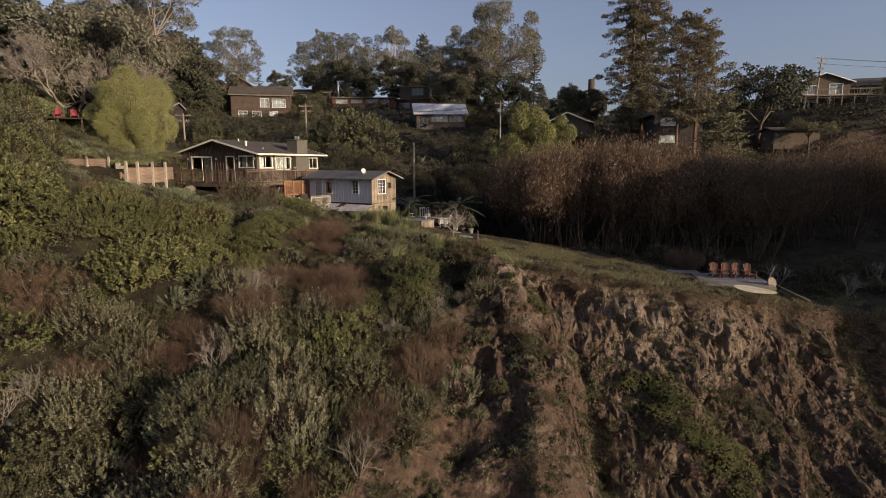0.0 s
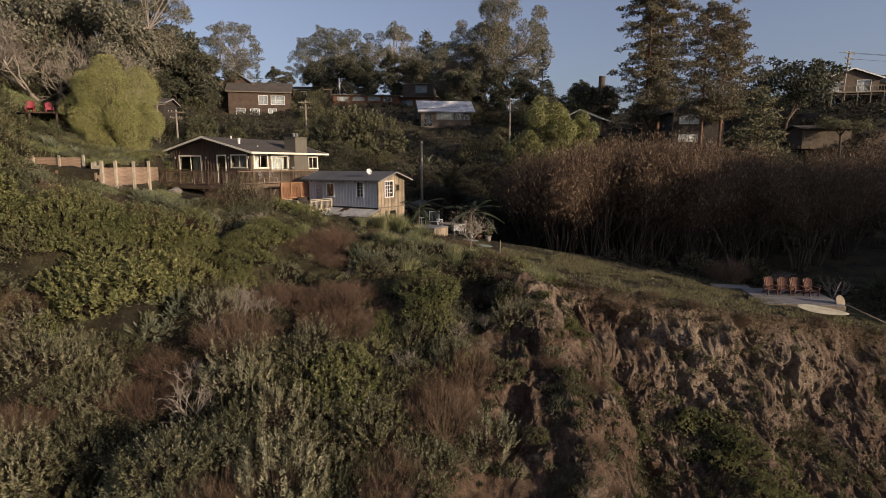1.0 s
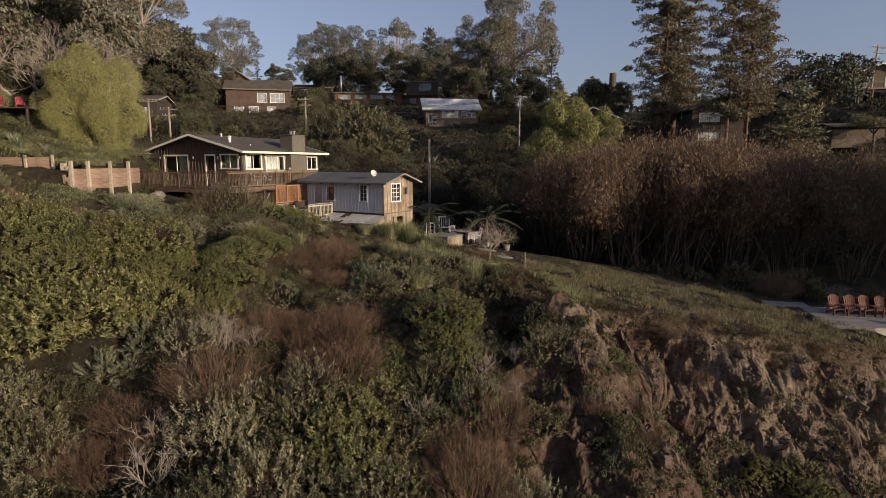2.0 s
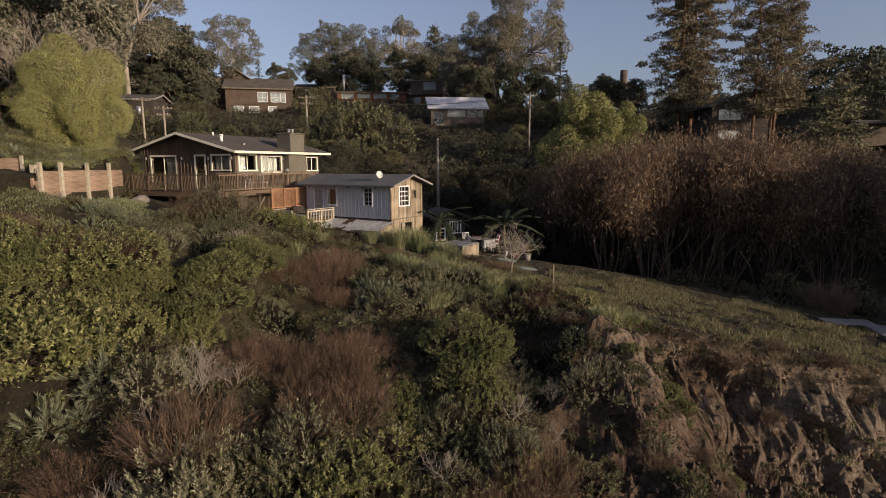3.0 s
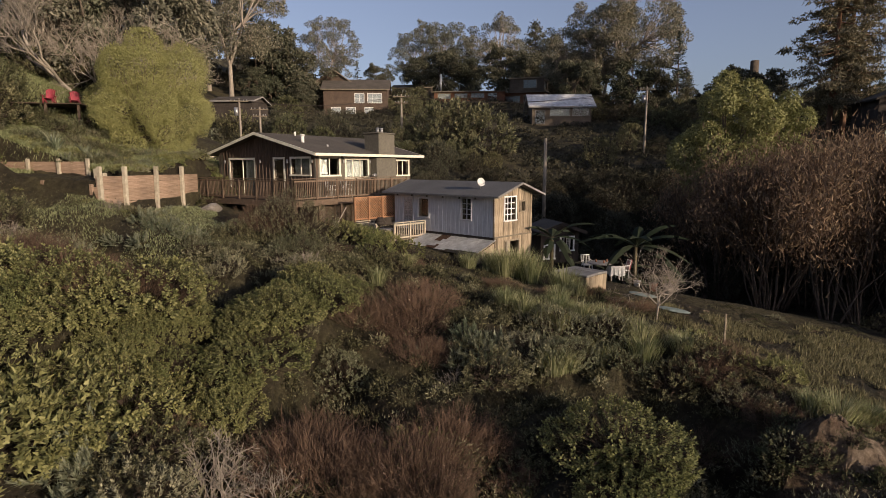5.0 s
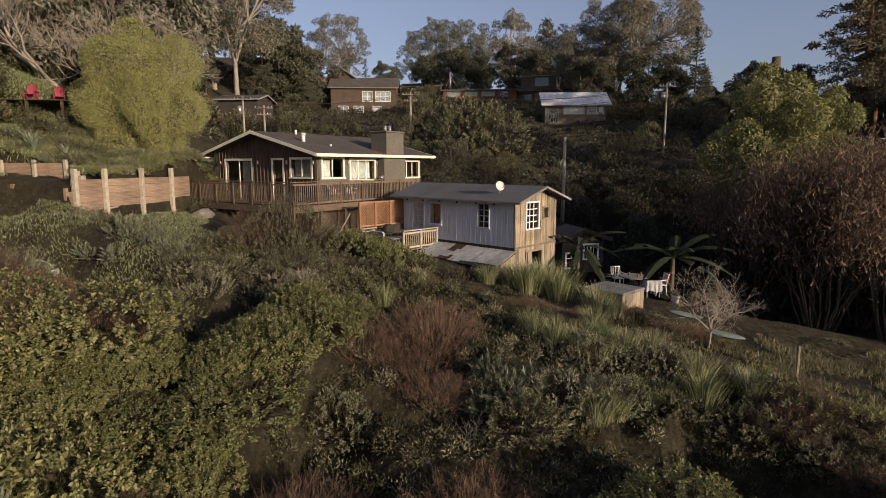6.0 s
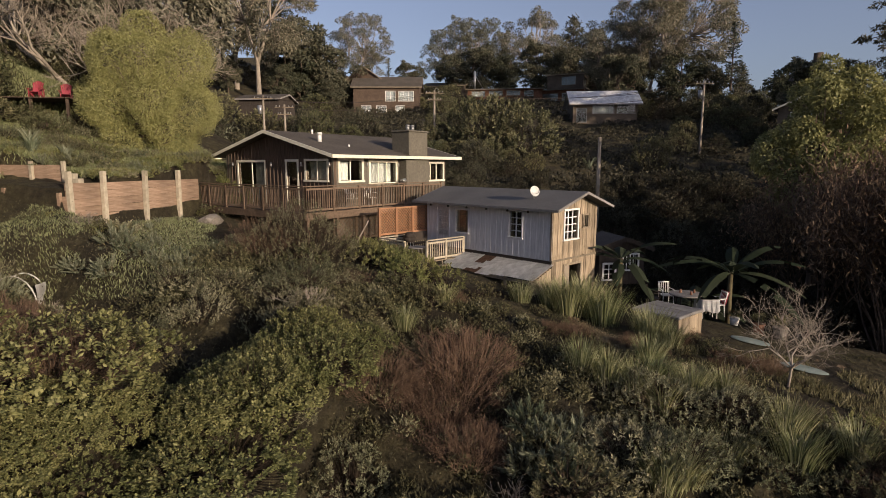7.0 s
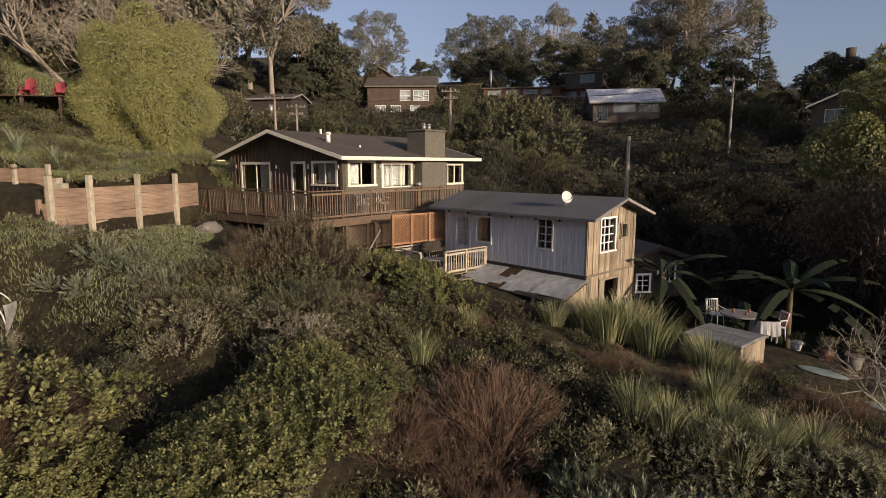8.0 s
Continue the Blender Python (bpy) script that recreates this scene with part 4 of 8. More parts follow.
for i, y in enumerate(ys):
    box("post", (0.02, y, 1.05), (0.17, 0.17, 2.7), POST_WOOD, rwall, turn=(rg.uniform(-1, 1), rg.uniform(-1, 1), rg.uniform(-3, 3)), bevel=0.012)
    nxt = ys[i + 1] if i < 3 else 7.9
    if i == 3:
        nxt = 7.2
    for j in range(-2, 7):
        box("plank", (-0.11 + rg.uniform(-0.012, 0.012), (y + nxt) / 2, 0.08 + j * 0.292), (0.06, nxt - y + 0.1, 0.285), RETAIN, rwall, turn=(rg.uniform(-0.7, 0.7), 0, 0))
for j in range(-2, 6):
    box("plank", (-1.35, -0.06 + rg.uniform(-0.012, 0.012), 0.08 + j * 0.262), (2.6, 0.06, 0.255), RETAIN, rwall, turn=(0, rg.uniform(-0.7, 0.7), 0))
box("post", (-2.7, -0.12, 0.85), (0.15, 0.15, 1.9), RETAIN, rwall)
box("post", (-0.3, -0.14, 0.8), (0.12, 0.12, 1.7), RETAIN, rwall)
up_wall = thing("garden_wall", pose(-25.0, 41.0, 12.0), "upper tier of the reddish plank retaining wall", "wall", kind="structure")
for j in range(4):
    box("plank", (-2.6, -0.04 + 0.012 * (j % 2), 0.1 + j * 0.21), (5.2, 0.06, 0.205), RETAIN, up_wall)
for x in (-5.1, -3.3, -1.6, 0.0):
    box("post", (x, -0.12, 0.4), (0.13, 0.12, 1.15), POST_WOOD, up_wall)
box("step_block", (1.0, -0.7, 0.25), (0.24, 0.24, 0.5), POST_WOOD, up_wall)
box("step_block", (1.3, -0.75, 0.15), (0.24, 0.24, 0.32), POST_WOOD, up_wall)


# ---- houses on the hill ----
def hill_house(name, at, turn, lx, ly, h, rise, along, wall_m, roof_m, fascia, label, windows, base=None, trim=CREAM, eave=0.5):
    """A house seen far off: walls with real openings, roof, windows."""
    zb = base if base is not None else gz(*at) - 0.6
    b = Building(name, at, turn, lx, ly, zb, zb + h, label, "house", 0.15)
    for face in ("x0", "x1", "y0", "y1"):
        holes = [w[1:5] for w in windows if w[0] == face]
        holes = [(a, c, zb + z0, zb + z1) for a, c, z0, z1 in holes]
        gable = (face[0] == "x") == (along == "x") and rise > 0.3
        b.wall(face, wall_m, holes, apex=zb + h + rise if gable else None)
    for w in windows:
        b.window(w[0], w[1], w[2], zb + w[3], zb + w[4], frame=trim, cols=w[5], rows=w[6] if len(w) > 6 else 1, trim=0.1, behind=w[7] if len(w) > 7 else None)
    b.gable_roof(along, rise, eave, eave, roof_m, fascia, thick=0.14)
    b.floor(zb + 0.4)
    return b


# tin-roofed shed-like house
hill_house("hill_house", (-4.8, 119), 8, 10.4, 7, 4.4, 2.1, "x", TAN_HOUSE, TIN, GREY_WOOD, "weathered house with a pale metal roof on the hillside", [("y0", 3.2, 6.6, 2.6, 4.0, 4, 1, CURTAIN), ("y0", 7.2, 10.0, 2.6, 4.0, 3, 1), ("y0", 0.6, 2.2, 1.2, 3.4, 2)], base=18.8, trim=GREY_WOOD, eave=0.7)
# redwood house with a boxed upper room
rb = hill_house("hill_house", (-28.5, 152), 4, 17, 9, 3.0, 0.5, "x", RED_HOUSE, SHINGLE, OLD_WOOD, "long dark redwood house with low roofs", [("y0", 1.0, 4.0, 1.4, 2.6, 4, 1, CURTAIN), ("y0", 5.0, 8.0, 1.6, 2.6, 3, 1, CURTAIN), ("y0", 9.0, 12.0, 1.6, 2.6, 4, 1, CURTAIN), ("y0", 13.0, 15.0, 1.4, 2.6, 2)], base=27.1, trim=OLD_WOOD)
hill_house("hill_house", (-12.7, 158), -10, 10.5, 8, 5.6, 0.3, "x", RED_HOUSE, SHINGLE, OLD_WOOD, "tall redwood house with a boxed room on its roof", [("y0", 1.0, 4.6, 3.2, 4.8, 4, 1, BLIND), ("y0", 5.6, 9.0, 3.2, 4.8, 3), ("y0", 1.4, 4.0, 0.9, 2.2, 2), ("x1", 1.0, 6.0, 3.0, 4.8, 3)], base=24.6, trim=OLD_WOOD)
hill_house("roof_room", (-10.8, 159.2), -10, 8.4, 6, 3.2, 0.15, "x", TAN_HOUSE, GREY_WOOD, OLD_WOOD, "boxed upper room clad in pale panels", [("y0", 3.4, 6.6, 0.9, 2.8, 3, 1, BLIND), ("x1", 0.8, 5.2, 0.8, 2.8, 3, 1, BLIND)], base=30.55, trim=OLD_WOOD, eave=0.25)
pipe = thing("stove_pipe", pose(-27.5, 156, 30.2), "tall pale stove pipe with stay wires", "pipe")
rod("pipe", (0, 0, 0), (0, 0, 4.6), 0.22, METAL, pipe)
for a in (0, 2.1, 4.2):
    rod("stay", (0, 0, 3.8), (2.4 * math.cos(a), 2.4 * math.sin(a), 0), 0.03, METAL, pipe, sides=4)
# brown houses at the left of the rise
hill_house("hill_house", (-47, 128), 12, 13, 8, 6.4, 2.2, "x", BROWN_BOARD, SHINGLE, OLD_WOOD, "brown shingled hillside house with white windows", [("y0", 6.4, 8.2, 3.6, 5.4, 2, 2, BLIND), ("y0", 9.0, 11.8, 3.6, 5.4, 3, 2, BLIND), ("y0", 1.6, 3.4, 0.9, 2.6, 2, 2, BLIND), ("y0", 4.6, 6.4, 0.9, 2.6, 2, 2, BLIND), ("y0", 8.4, 10.0, 0.9, 2.6, 2, 2, BLIND)], base=21.8, trim=WHITE)
hill_house("hill_house", (-49.5, 131), 12, 7, 6, 8.4, 2.4, "y", BROWN_BOARD, SHINGLE, OLD_WOOD, "brown gabled hillside house", [("y0", 1.6, 5.2, 4.8, 6.6, 3, 1)], base=21.6, trim=OLD_WOOD)
hill_house("hill_house", (-44, 172), 0, 11, 8, 3.0, 1.2, "x", TAN_HOUSE, SHINGLE, OLD_WOOD, "low house on the crest with a dark roof", [("y0", 2.0, 4.0, 1.2, 2.4, 3, 1, BLIND), ("y0", 6.0, 8.5, 1.2, 2.4, 3, 1, BLIND)], base=31)
# dark two-storey house behind the willows
hill_house("hill_house", (34.0, 88.5), -6, 7.4, 7, 6.4, 1.5, "y", DARK_OR_SHADED, SHINGLE, DARK_OR_SHADED, "dark timber house with large pale windows", [("y0", 0.9, 3.9, 4.5, 5.9, 2, 1, BLIND), ("y0", 5.0, 6.8, 5.0, 5.9, 2, 1), ("y0", 0.9, 3.9, 1.9, 3.1, 2, 1, BLIND)], base=13.8, trim=DARK_OR_SHADED)
# small gabled house left of it
hill_house("hill_house", (19.5, 99), -30, 6.4, 5.4, 2.8, 1.4, "y", TAN_HOUSE, SHINGLE, CREAM, "small brown gabled house among the trees", [("y0", 1.4, 4.0, 0.9, 2.2, 3, 1, CURTAIN)], base=17.0)
# house on the crest with an ivy-grown chimney
hill_house("hill_house", (33, 134), 10, 7.6, 7, 2.6, 2.2, "y", DARK_OR_SHADED, SHINGLE, GREY_WOOD, "dark gabled house on the crest", [("y0", 2.6, 5.0, 0.9, 2.2, 2, 1, BLIND)], base=25.3)
ivy_chim = thing("ivy_chimney", pose(35.3, 131, 24.5), "chimney overgrown with dark ivy", "chimney")
part("chimney_shaft", rod_bm((0, 0, 0), (0, 0, 7.2), 0.8, 0.75, 8), BARK, ivy_chim)
# the house up on the right
hill_house("hill_house", (59.4, 93), -14, 7.6, 6.5, 4.8, 1.4, "y", TAN_HOUSE, SHINGLE, WHITE, "tan two-storey house with white windows and a balcony", [("y0", 0.8, 2.8, 2.9, 4.2, 3, 1, BLIND), ("y0", 4.6, 6.4, 2.8, 4.4, 2, 1, BLIND), ("y0", 1.0, 2.8, 0.5, 1.8, 2, 1), ("y0", 4.2, 5.4, 0.3, 2.0, 1, 1, BLIND)], base=20.8, trim=WHITE)
balc = thing("balcony", pose(59.6, 92.6, 23.2, 0, 0, -14), "wooden balcony and pergola on the house", "balcony")
box("floor", (5.4, -1.0, 0), (11, 2.0, 0.12), OLD_WOOD, balc)
railing(balc, (0, -1.95, 0.06), (10.8, -1.95, 0.06), 1.0, OLD_WOOD, gap=0.4, posts=1.6)
for i in range(7):
    box("post", (0.1 + i * 1.75, -1.9, -1.55), (0.14, 0.14, 3.0), OLD_WOOD, balc)
flu = thing("stove_pipe", pose(60.0, 95.5, 25.6), "tan flue pipe on the roof", "pipe")
rod("pipe", (0, 0, 0), (0, 0, 3.4), 0.28, TAN_HOUSE, flu)
hill_house("hill_house", (76, 104), -20, 14, 8, 3.4, 1.4, "x", DARK_OR_SHADED, SHINGLE, GREY_WOOD, "low dark house on the far rise", [("y0", 2, 5, 1.2, 2.6, 3, 1, BLIND)], base=23.4)
# shed below it, its shade put into a darker wall colour
sh = hill_house("shed", (47, 78), -8, 6, 4, 2.6, 0.4, "x", TAN_HOUSE, SHINGLE, None, "small grey wooden shed, walls toned dark for its shade", [], base=14.4)
# upper house on the west hill with its deck and two red chairs
hill_house("hill_house", (-70, 76), -35, 7, 6, 2.2, 0.8, "x", DARK_OR_SHADED, SHINGLE, GREY_WOOD, "dark low house on the west hill", [("y0", 2, 4, 0.6, 1.8, 2, 1)], base=21.2)
hill_house("hill_house", (-52.5, 97), 5, 6, 6, 3.2, 0.8, "x", DARK_OR_SHADED, SHINGLE, GREY_WOOD, "low flat-roofed house behind the acacia", [], base=19.2)
# garden house behind the patio, its shade put into the dark colour
hill_house("garden_house", (-3.5, 52.6), 22, 2.6, 2.2, 2.0, 0.45, "y", DARK_OR_SHADED, SHINGLE, DARK_OR_SHADED, "small garden house coloured dark for its shade, with white sash windows", [("y0", 0.3, 0.9, 0.3, 1.1, 2, 3), ("y0", 1.4, 2.2, 0.8, 1.6, 4, 1), ("x1", 0.5, 1.7, 0.8, 1.6, 4, 1)], base=6.5, trim=WHITE, eave=0.35)

# ---- poles and wires ----
pole_tops = []


def utility_pole(x, y, top, foot, arms=1, tank=False, lean=0.0, label="wooden utility pole with a cross-arm"):
    p = thing("utility_pole", pose(x, y, foot, 0, lean, 15), label, "utility pole", "utility poles")
    h = top - foot
    rod("pole", (0, 0, -0.4), (0, 0, h), 0.16, PALE_BARK, p, r1=0.11)
    for j in range(arms):
        z = h - 0.35 - j * 0.8
        box("crossarm", (0, -0.13, z), (2.2 - 0.5 * j, 0.1, 0.12), OLD_WOOD, p)
        for dx in (-0.95, -0.55, 0.55, 0.95):
            rod("insulator", (dx * (1 - 0.22 * j), -0.13, z + 0.06), (dx * (1 - 0.22 * j), -0.13, z + 0.24), 0.045, METAL, p, sides=6)
    if tank:
        rod("transformer", (-0.42, 0, h - 2.1), (-0.42, 0, h - 1.1), 0.26, METAL, p, "grey transformer can")
    return p


utility_pole(10.4, 96.5, 23.0, 12.5, 1, True)
utility_pole(-21.5, 90, 21.9, 14.2, 2)
utility_pole(-40.5, 83, 20.9, 13.0, 1, True)
utility_pole(-38.6, 84.5, 20.0, 13.2, 2)
utility_pole(61.2, 91.5, 29.6, 18.0, 3, lean=4)
utility_pole(-3.2, 62.9, 14.8, 7.4, 0, label="short wooden pole in the shade")


def wire(a, b, sag, r=0.022):
    cu = bpy.data.curves.new("power_line", "CURVE")
    cu.dimensions, cu.bevel_depth = "3D", r
    sp = cu.splines.new("POLY")
    sp.points.add(12)
    a, b = Vector(a), Vector(b)
    for i in range(13):
        t = i / 12
        q = a.lerp(b, t) - Vector((0, 0, sag * 4 * t * (1 - t)))
        sp.points[i].co = (*q, 1)
    cu.materials.append(DARK_OR_SHADED)
    return tagged(new("power_line", cu), "dark overhead power line between poles", "wire", "power lines")


for dz, dx in ((0.0, 0.9), (0.0, -0.9), (-0.9, 0.3)):
    wire((-40.5 + dx * 0.3, 83, 20.7 + dz), (-21.5 + dx, 90, 21.6 + dz), 0.9)
    wire((-21.5 + dx, 90, 21.6 + dz), (10.4 + dx, 96.5, 22.7 + dz), 1.2)
    wire((-40.5 + dx, 83, 20.7 + dz), (-75, 74, 26 + dz), 1.0)
    wire((61.2 + dx, 91.5, 29.3 + dz), (140, 105, 33 + dz), 1.5)


# ---- plants: how they grow ----
def unit(a):
    return a / np.maximum(np.linalg.norm(a, axis=-1, keepdims=True), 1e-6)


class Plant:
    """Collects leaves and stems, and turns them into one mesh a part."""

    def __init__(self, seed, plain=True):
        self.plain = plain       # plain: three-cornered leaves, for what is small or far
        self.rng = np.random.default_rng(seed)
        self.v, self.f, self.n = [], [], 0

    def _add(self, verts, faces):
        self.v.append(verts)
        self.f.append(faces + self.n)
        self.n += len(verts)

    def leaves(self, p, d, nrm, length, width, fold=0.15):
        d, k = unit(d), len(p)
        s = unit(np.cross(d, nrm))
        up = np.cross(s, d)
        length = length * self.rng.uniform(0.7, 1.3, (k, 1))
        width = width * self.rng.uniform(0.7, 1.3, (k, 1))
        if self.plain:
            v = np.stack([p - s * width * 0.5, p + s * width * 0.5, p + d * length + up * width * fold], 1)
            self._add(v.reshape(-1, 3), np.arange(3 * k).reshape(k, 3))
            return
        midp = p + d * length * 0.45
        v = np.stack([p, midp + s * width * 0.5 + up * width * fold, p + d * length, midp - s * width * 0.5 + up * width * fold], 1)
        self._add(v.reshape(-1, 3), np.arange(4 * k).reshape(k, 4))

    def clumps(self, centres, radii, each, length, width, droop=0.0, low=-0.35, squash=1.0, rise=0.0):
        """Leaves over rounded clumps; most stand outwards, some every way."""
        rng = self.rng
        k = len(centres)
        n = k * each
        i = np.repeat(np.arange(k), each)
        o = unit(rng.normal(size=(n, 3)))
        o[:, 2] = np.where(o[:, 2] < low, -o[:, 2], o[:, 2])
        rad = np.asarray(radii)[i][:, None]
        p = np.asarray(centres)[i] + o * rad * rng.uniform(0.45, 1.05, (n, 1)) * np.array([1, 1, squash])
        d = o * 0.7 + rng.normal(size=(n, 3)) * 0.55 + np.array([0, 0, rise - droop])
        self.leaves(p, d, o + rng.normal(size=(n, 3)) * 0.5, length, width)

    def mantle(self, centres, radii, n, length, width, hang=0.5, out=0.35, squash=1.0, low=-0.3, loose=0.12, floor=None, depth=0.86, ruffle=0.36):
        """A coat of leaves over overlapping lumps: laid outwards like shingles on the outer skin alone."""
        rng = self.rng
        centres, radii = np.asarray(centres, float), np.asarray(radii, float)
        m = int(n * 2.6)
        i = rng.choice(len(centres), m, p=radii ** 2 / np.sum(radii ** 2))
        o = unit(rng.normal(size=(m, 3)))
        o[:, 2] = np.where(o[:, 2] < low, -o[:, 2], o[:, 2])
        flat = np.array([1, 1, squash])
        bulge = 0.94 + 0.1 * np.sin(o[:, :1] * 5 + i[:, None]) * np.sin(o[:, 1:2] * 6 + 2 * i[:, None])
        p = centres[i] + o * radii[i][:, None] * flat * bulge * rng.uniform(depth, 1.07, (m, 1))
        keep = np.ones(m, bool)
        for j in range(len(centres)):
            keep &= (np.linalg.norm((p - centres[j]) / flat, axis=1) > radii[j] * 0.86) | (i == j) | (rng.uniform(size=m) < loose)
        if floor is not None:
            keep &= p[:, 2] > floor
        p, o = p[keep][:n], o[keep][:n]
        k = len(p)
        side = unit(np.cross(o, np.array([0, 0, 1.0])) + 1e-4)
        fall = -np.cross(side, o)
        fall[:, 2] = -np.abs(fall[:, 2])
        d = fall * hang + o * out + rng.normal(size=(k, 3)) * 0.5
        self.leaves(p, d, o + rng.normal(size=(k, 3)) * ruffle, length, width, 0.2)

    def sprays(self, roots, axis, each, length, width, tuft=0.16):
        """Small upright tufts of narrow leaves."""
        rng, k = self.rng, len(roots)
        i = np.repeat(np.arange(k), each)
        u = rng.uniform(0, 1, (k * each, 1))
        p = roots[i] + axis[i] * u * tuft + rng.normal(size=(k * each, 3)) * tuft * 0.22
        self.leaves(p, axis[i] * (0.45 + 0.8 * u) + rng.normal(size=(k * each, 3)) * 0.42, rng.normal(size=(k * each, 3)) * 0.5 + axis[i], length, width)

    def stems(self, a, b, r0, r1, sides=3):
        a, b = np.atleast_2d(np.asarray(a, float)), np.atleast_2d(np.asarray(b, float))
        k = len(a)
        r0, r1 = np.broadcast_to(r0, (k,)), np.broadcast_to(r1, (k,))
        d = unit(b - a)
        ref = np.where(np.abs(d[:, 2:]) > 0.9, np.array([[1.0, 0, 0]]), np.array([[0, 0, 1.0]]))
        s = unit(np.cross(d, ref))
        t = np.cross(d, s)
        ang = np.arange(sides) * 2 * np.pi / sides
        ring = s[:, None] * np.cos(ang)[None, :, None] + t[:, None] * np.sin(ang)[None, :, None]
        v = np.concatenate([a[:, None] + ring * r0[:, None, None], b[:, None] + ring * r1[:, None, None]], 1)
        base = (np.arange(k) * 2 * sides)[:, None, None]
        j = np.arange(sides)
        q = np.stack([j, (j + 1) % sides, (j + 1) % sides + sides, j + sides], -1)[None]
        self._add(v.reshape(-1, 3), (base + q).reshape(-1, 4))

    def blades(self, base, lean, length, width, bend=0.9, segs=4):
        """Strap leaves or grass blades that rise and arch over."""
        rng, k = self.rng, len(base)
        length = length * rng.uniform(0.6, 1.2, (k, 1))
        lean = unit(lean)
        side = unit(np.cross(lean, np.array([0, 0, 1.0])) + rng.normal(size=(k, 3)) * 0.15)
        rows = []
        for j in range(segs + 1):
            t = j / segs
            c = base + length * (np.array([0, 0, 1.0]) * (t - bend * 0.45 * t ** 2.4) + lean * (0.22 * t + bend * 0.55 * t * t))
            w = width * (1 - t) ** 0.6 * (0.6 + 0.8 * min(t * 3, 1)) / 1.4
            rows += [c - side * w / 2, c + side * w / 2]
        v = np.stack(rows, 1)
        m = 2 * (segs + 1)
        q = np.array([[2 * j, 2 * j + 1, 2 * j + 3, 2 * j + 2] for j in range(segs)])
        self._add(v.reshape(-1, 3), ((np.arange(k) * m)[:, None, None] + q[None]).reshape(-1, 4))

    def mesh(self, name, material):
        v = np.concatenate(self.v)
        sizes = np.concatenate([np.full(len(f), f.shape[1], dtype=np.int32) for f in self.f])
        flat = np.concatenate([f.ravel() for f in self.f]).astype(np.int32)
        me = bpy.data.meshes.new(name)
        me.vertices.add(len(v))
        me.vertices.foreach_set("co", v.astype(np.float32).ravel())
        me.loops.add(len(flat))
        me.loops.foreach_set("vertex_index", flat)
        me.polygons.add(len(sizes))
        me.polygons.foreach_set("loop_start", np.concatenate([[0], np.cumsum(sizes)[:-1]]).astype(np.int32))
        me.polygons.foreach_set("loop_total", sizes)
        me.materials.append(material)
        me.update(calc_edges=True)
        return me


def dome(rng, k, r, h, inner=0.55):
    o = unit(rng.normal(size=(k, 3)))
    o[:, 2] = np.abs(o[:, 2])
    return o * np.array([r, r, h]) * rng.uniform(inner, 0.85, (k, 1))


def grow(rng, p, d, length, r, depth, out, spread=0.5, up=0.15, kids=3, shrink=0.7):
    """A bare limb that bends, tapers and forks."""
    mid = p + d * length * 0.5
    d2 = unit(d + rng.normal(size=3) * 0.16 + np.array([0, 0, up * 0.5]))
    end = mid + d2 * length * 0.5
    out.append((p, mid, r, r * 0.85))
    out.append((mid, end, r * 0.85, r * 0.68))
    if depth:
        for j in range(kids):
            dd = unit(d2 + rng.normal(size=3) * spread + np.array([0, 0, up]))
            grow(rng, end if j else mid + (end - mid) * rng.uniform(0.2, 1), dd, length * shrink * rng.uniform(0.75, 1.15), r * 0.62, depth - 1, out, spread, up, kids, shrink)


def limbs(pl, out, sides):
    a, b, r0, r1 = zip(*out)
    pl.stems(np.array(a), np.array(b), np.array(r0), np.array(r1), sides)


def lobed(rng, k, r, h, lobes=5):
    """Spots on an uneven rounded bush: directions, reach and how far each stands out of the dips."""
    o = unit(rng.normal(size=(k, 3)))
    o[:, 2] = np.abs(o[:, 2]) * 0.95 + 0.03
    o = unit(o)
    hub = unit(rng.normal(size=(lobes, 3)) * np.array([1, 1, 0.7]) + np.array([0, 0, 0.35]))
    near = np.max(o @ hub.T, axis=1)
    reach = 0.5 + 0.52 * np.clip((near - 0.45) / 0.5, 0, 1) ** 0.8
    return o, o * np.array([r, r, h]) * reach[:, None], reach


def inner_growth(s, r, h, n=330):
    """Twigs and dead leaves inside a bush, coloured dark to stand for the shade there."""
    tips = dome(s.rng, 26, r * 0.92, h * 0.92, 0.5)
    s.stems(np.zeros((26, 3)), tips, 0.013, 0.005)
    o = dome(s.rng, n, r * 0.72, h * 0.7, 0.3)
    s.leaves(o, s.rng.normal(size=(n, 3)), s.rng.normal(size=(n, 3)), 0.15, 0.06)


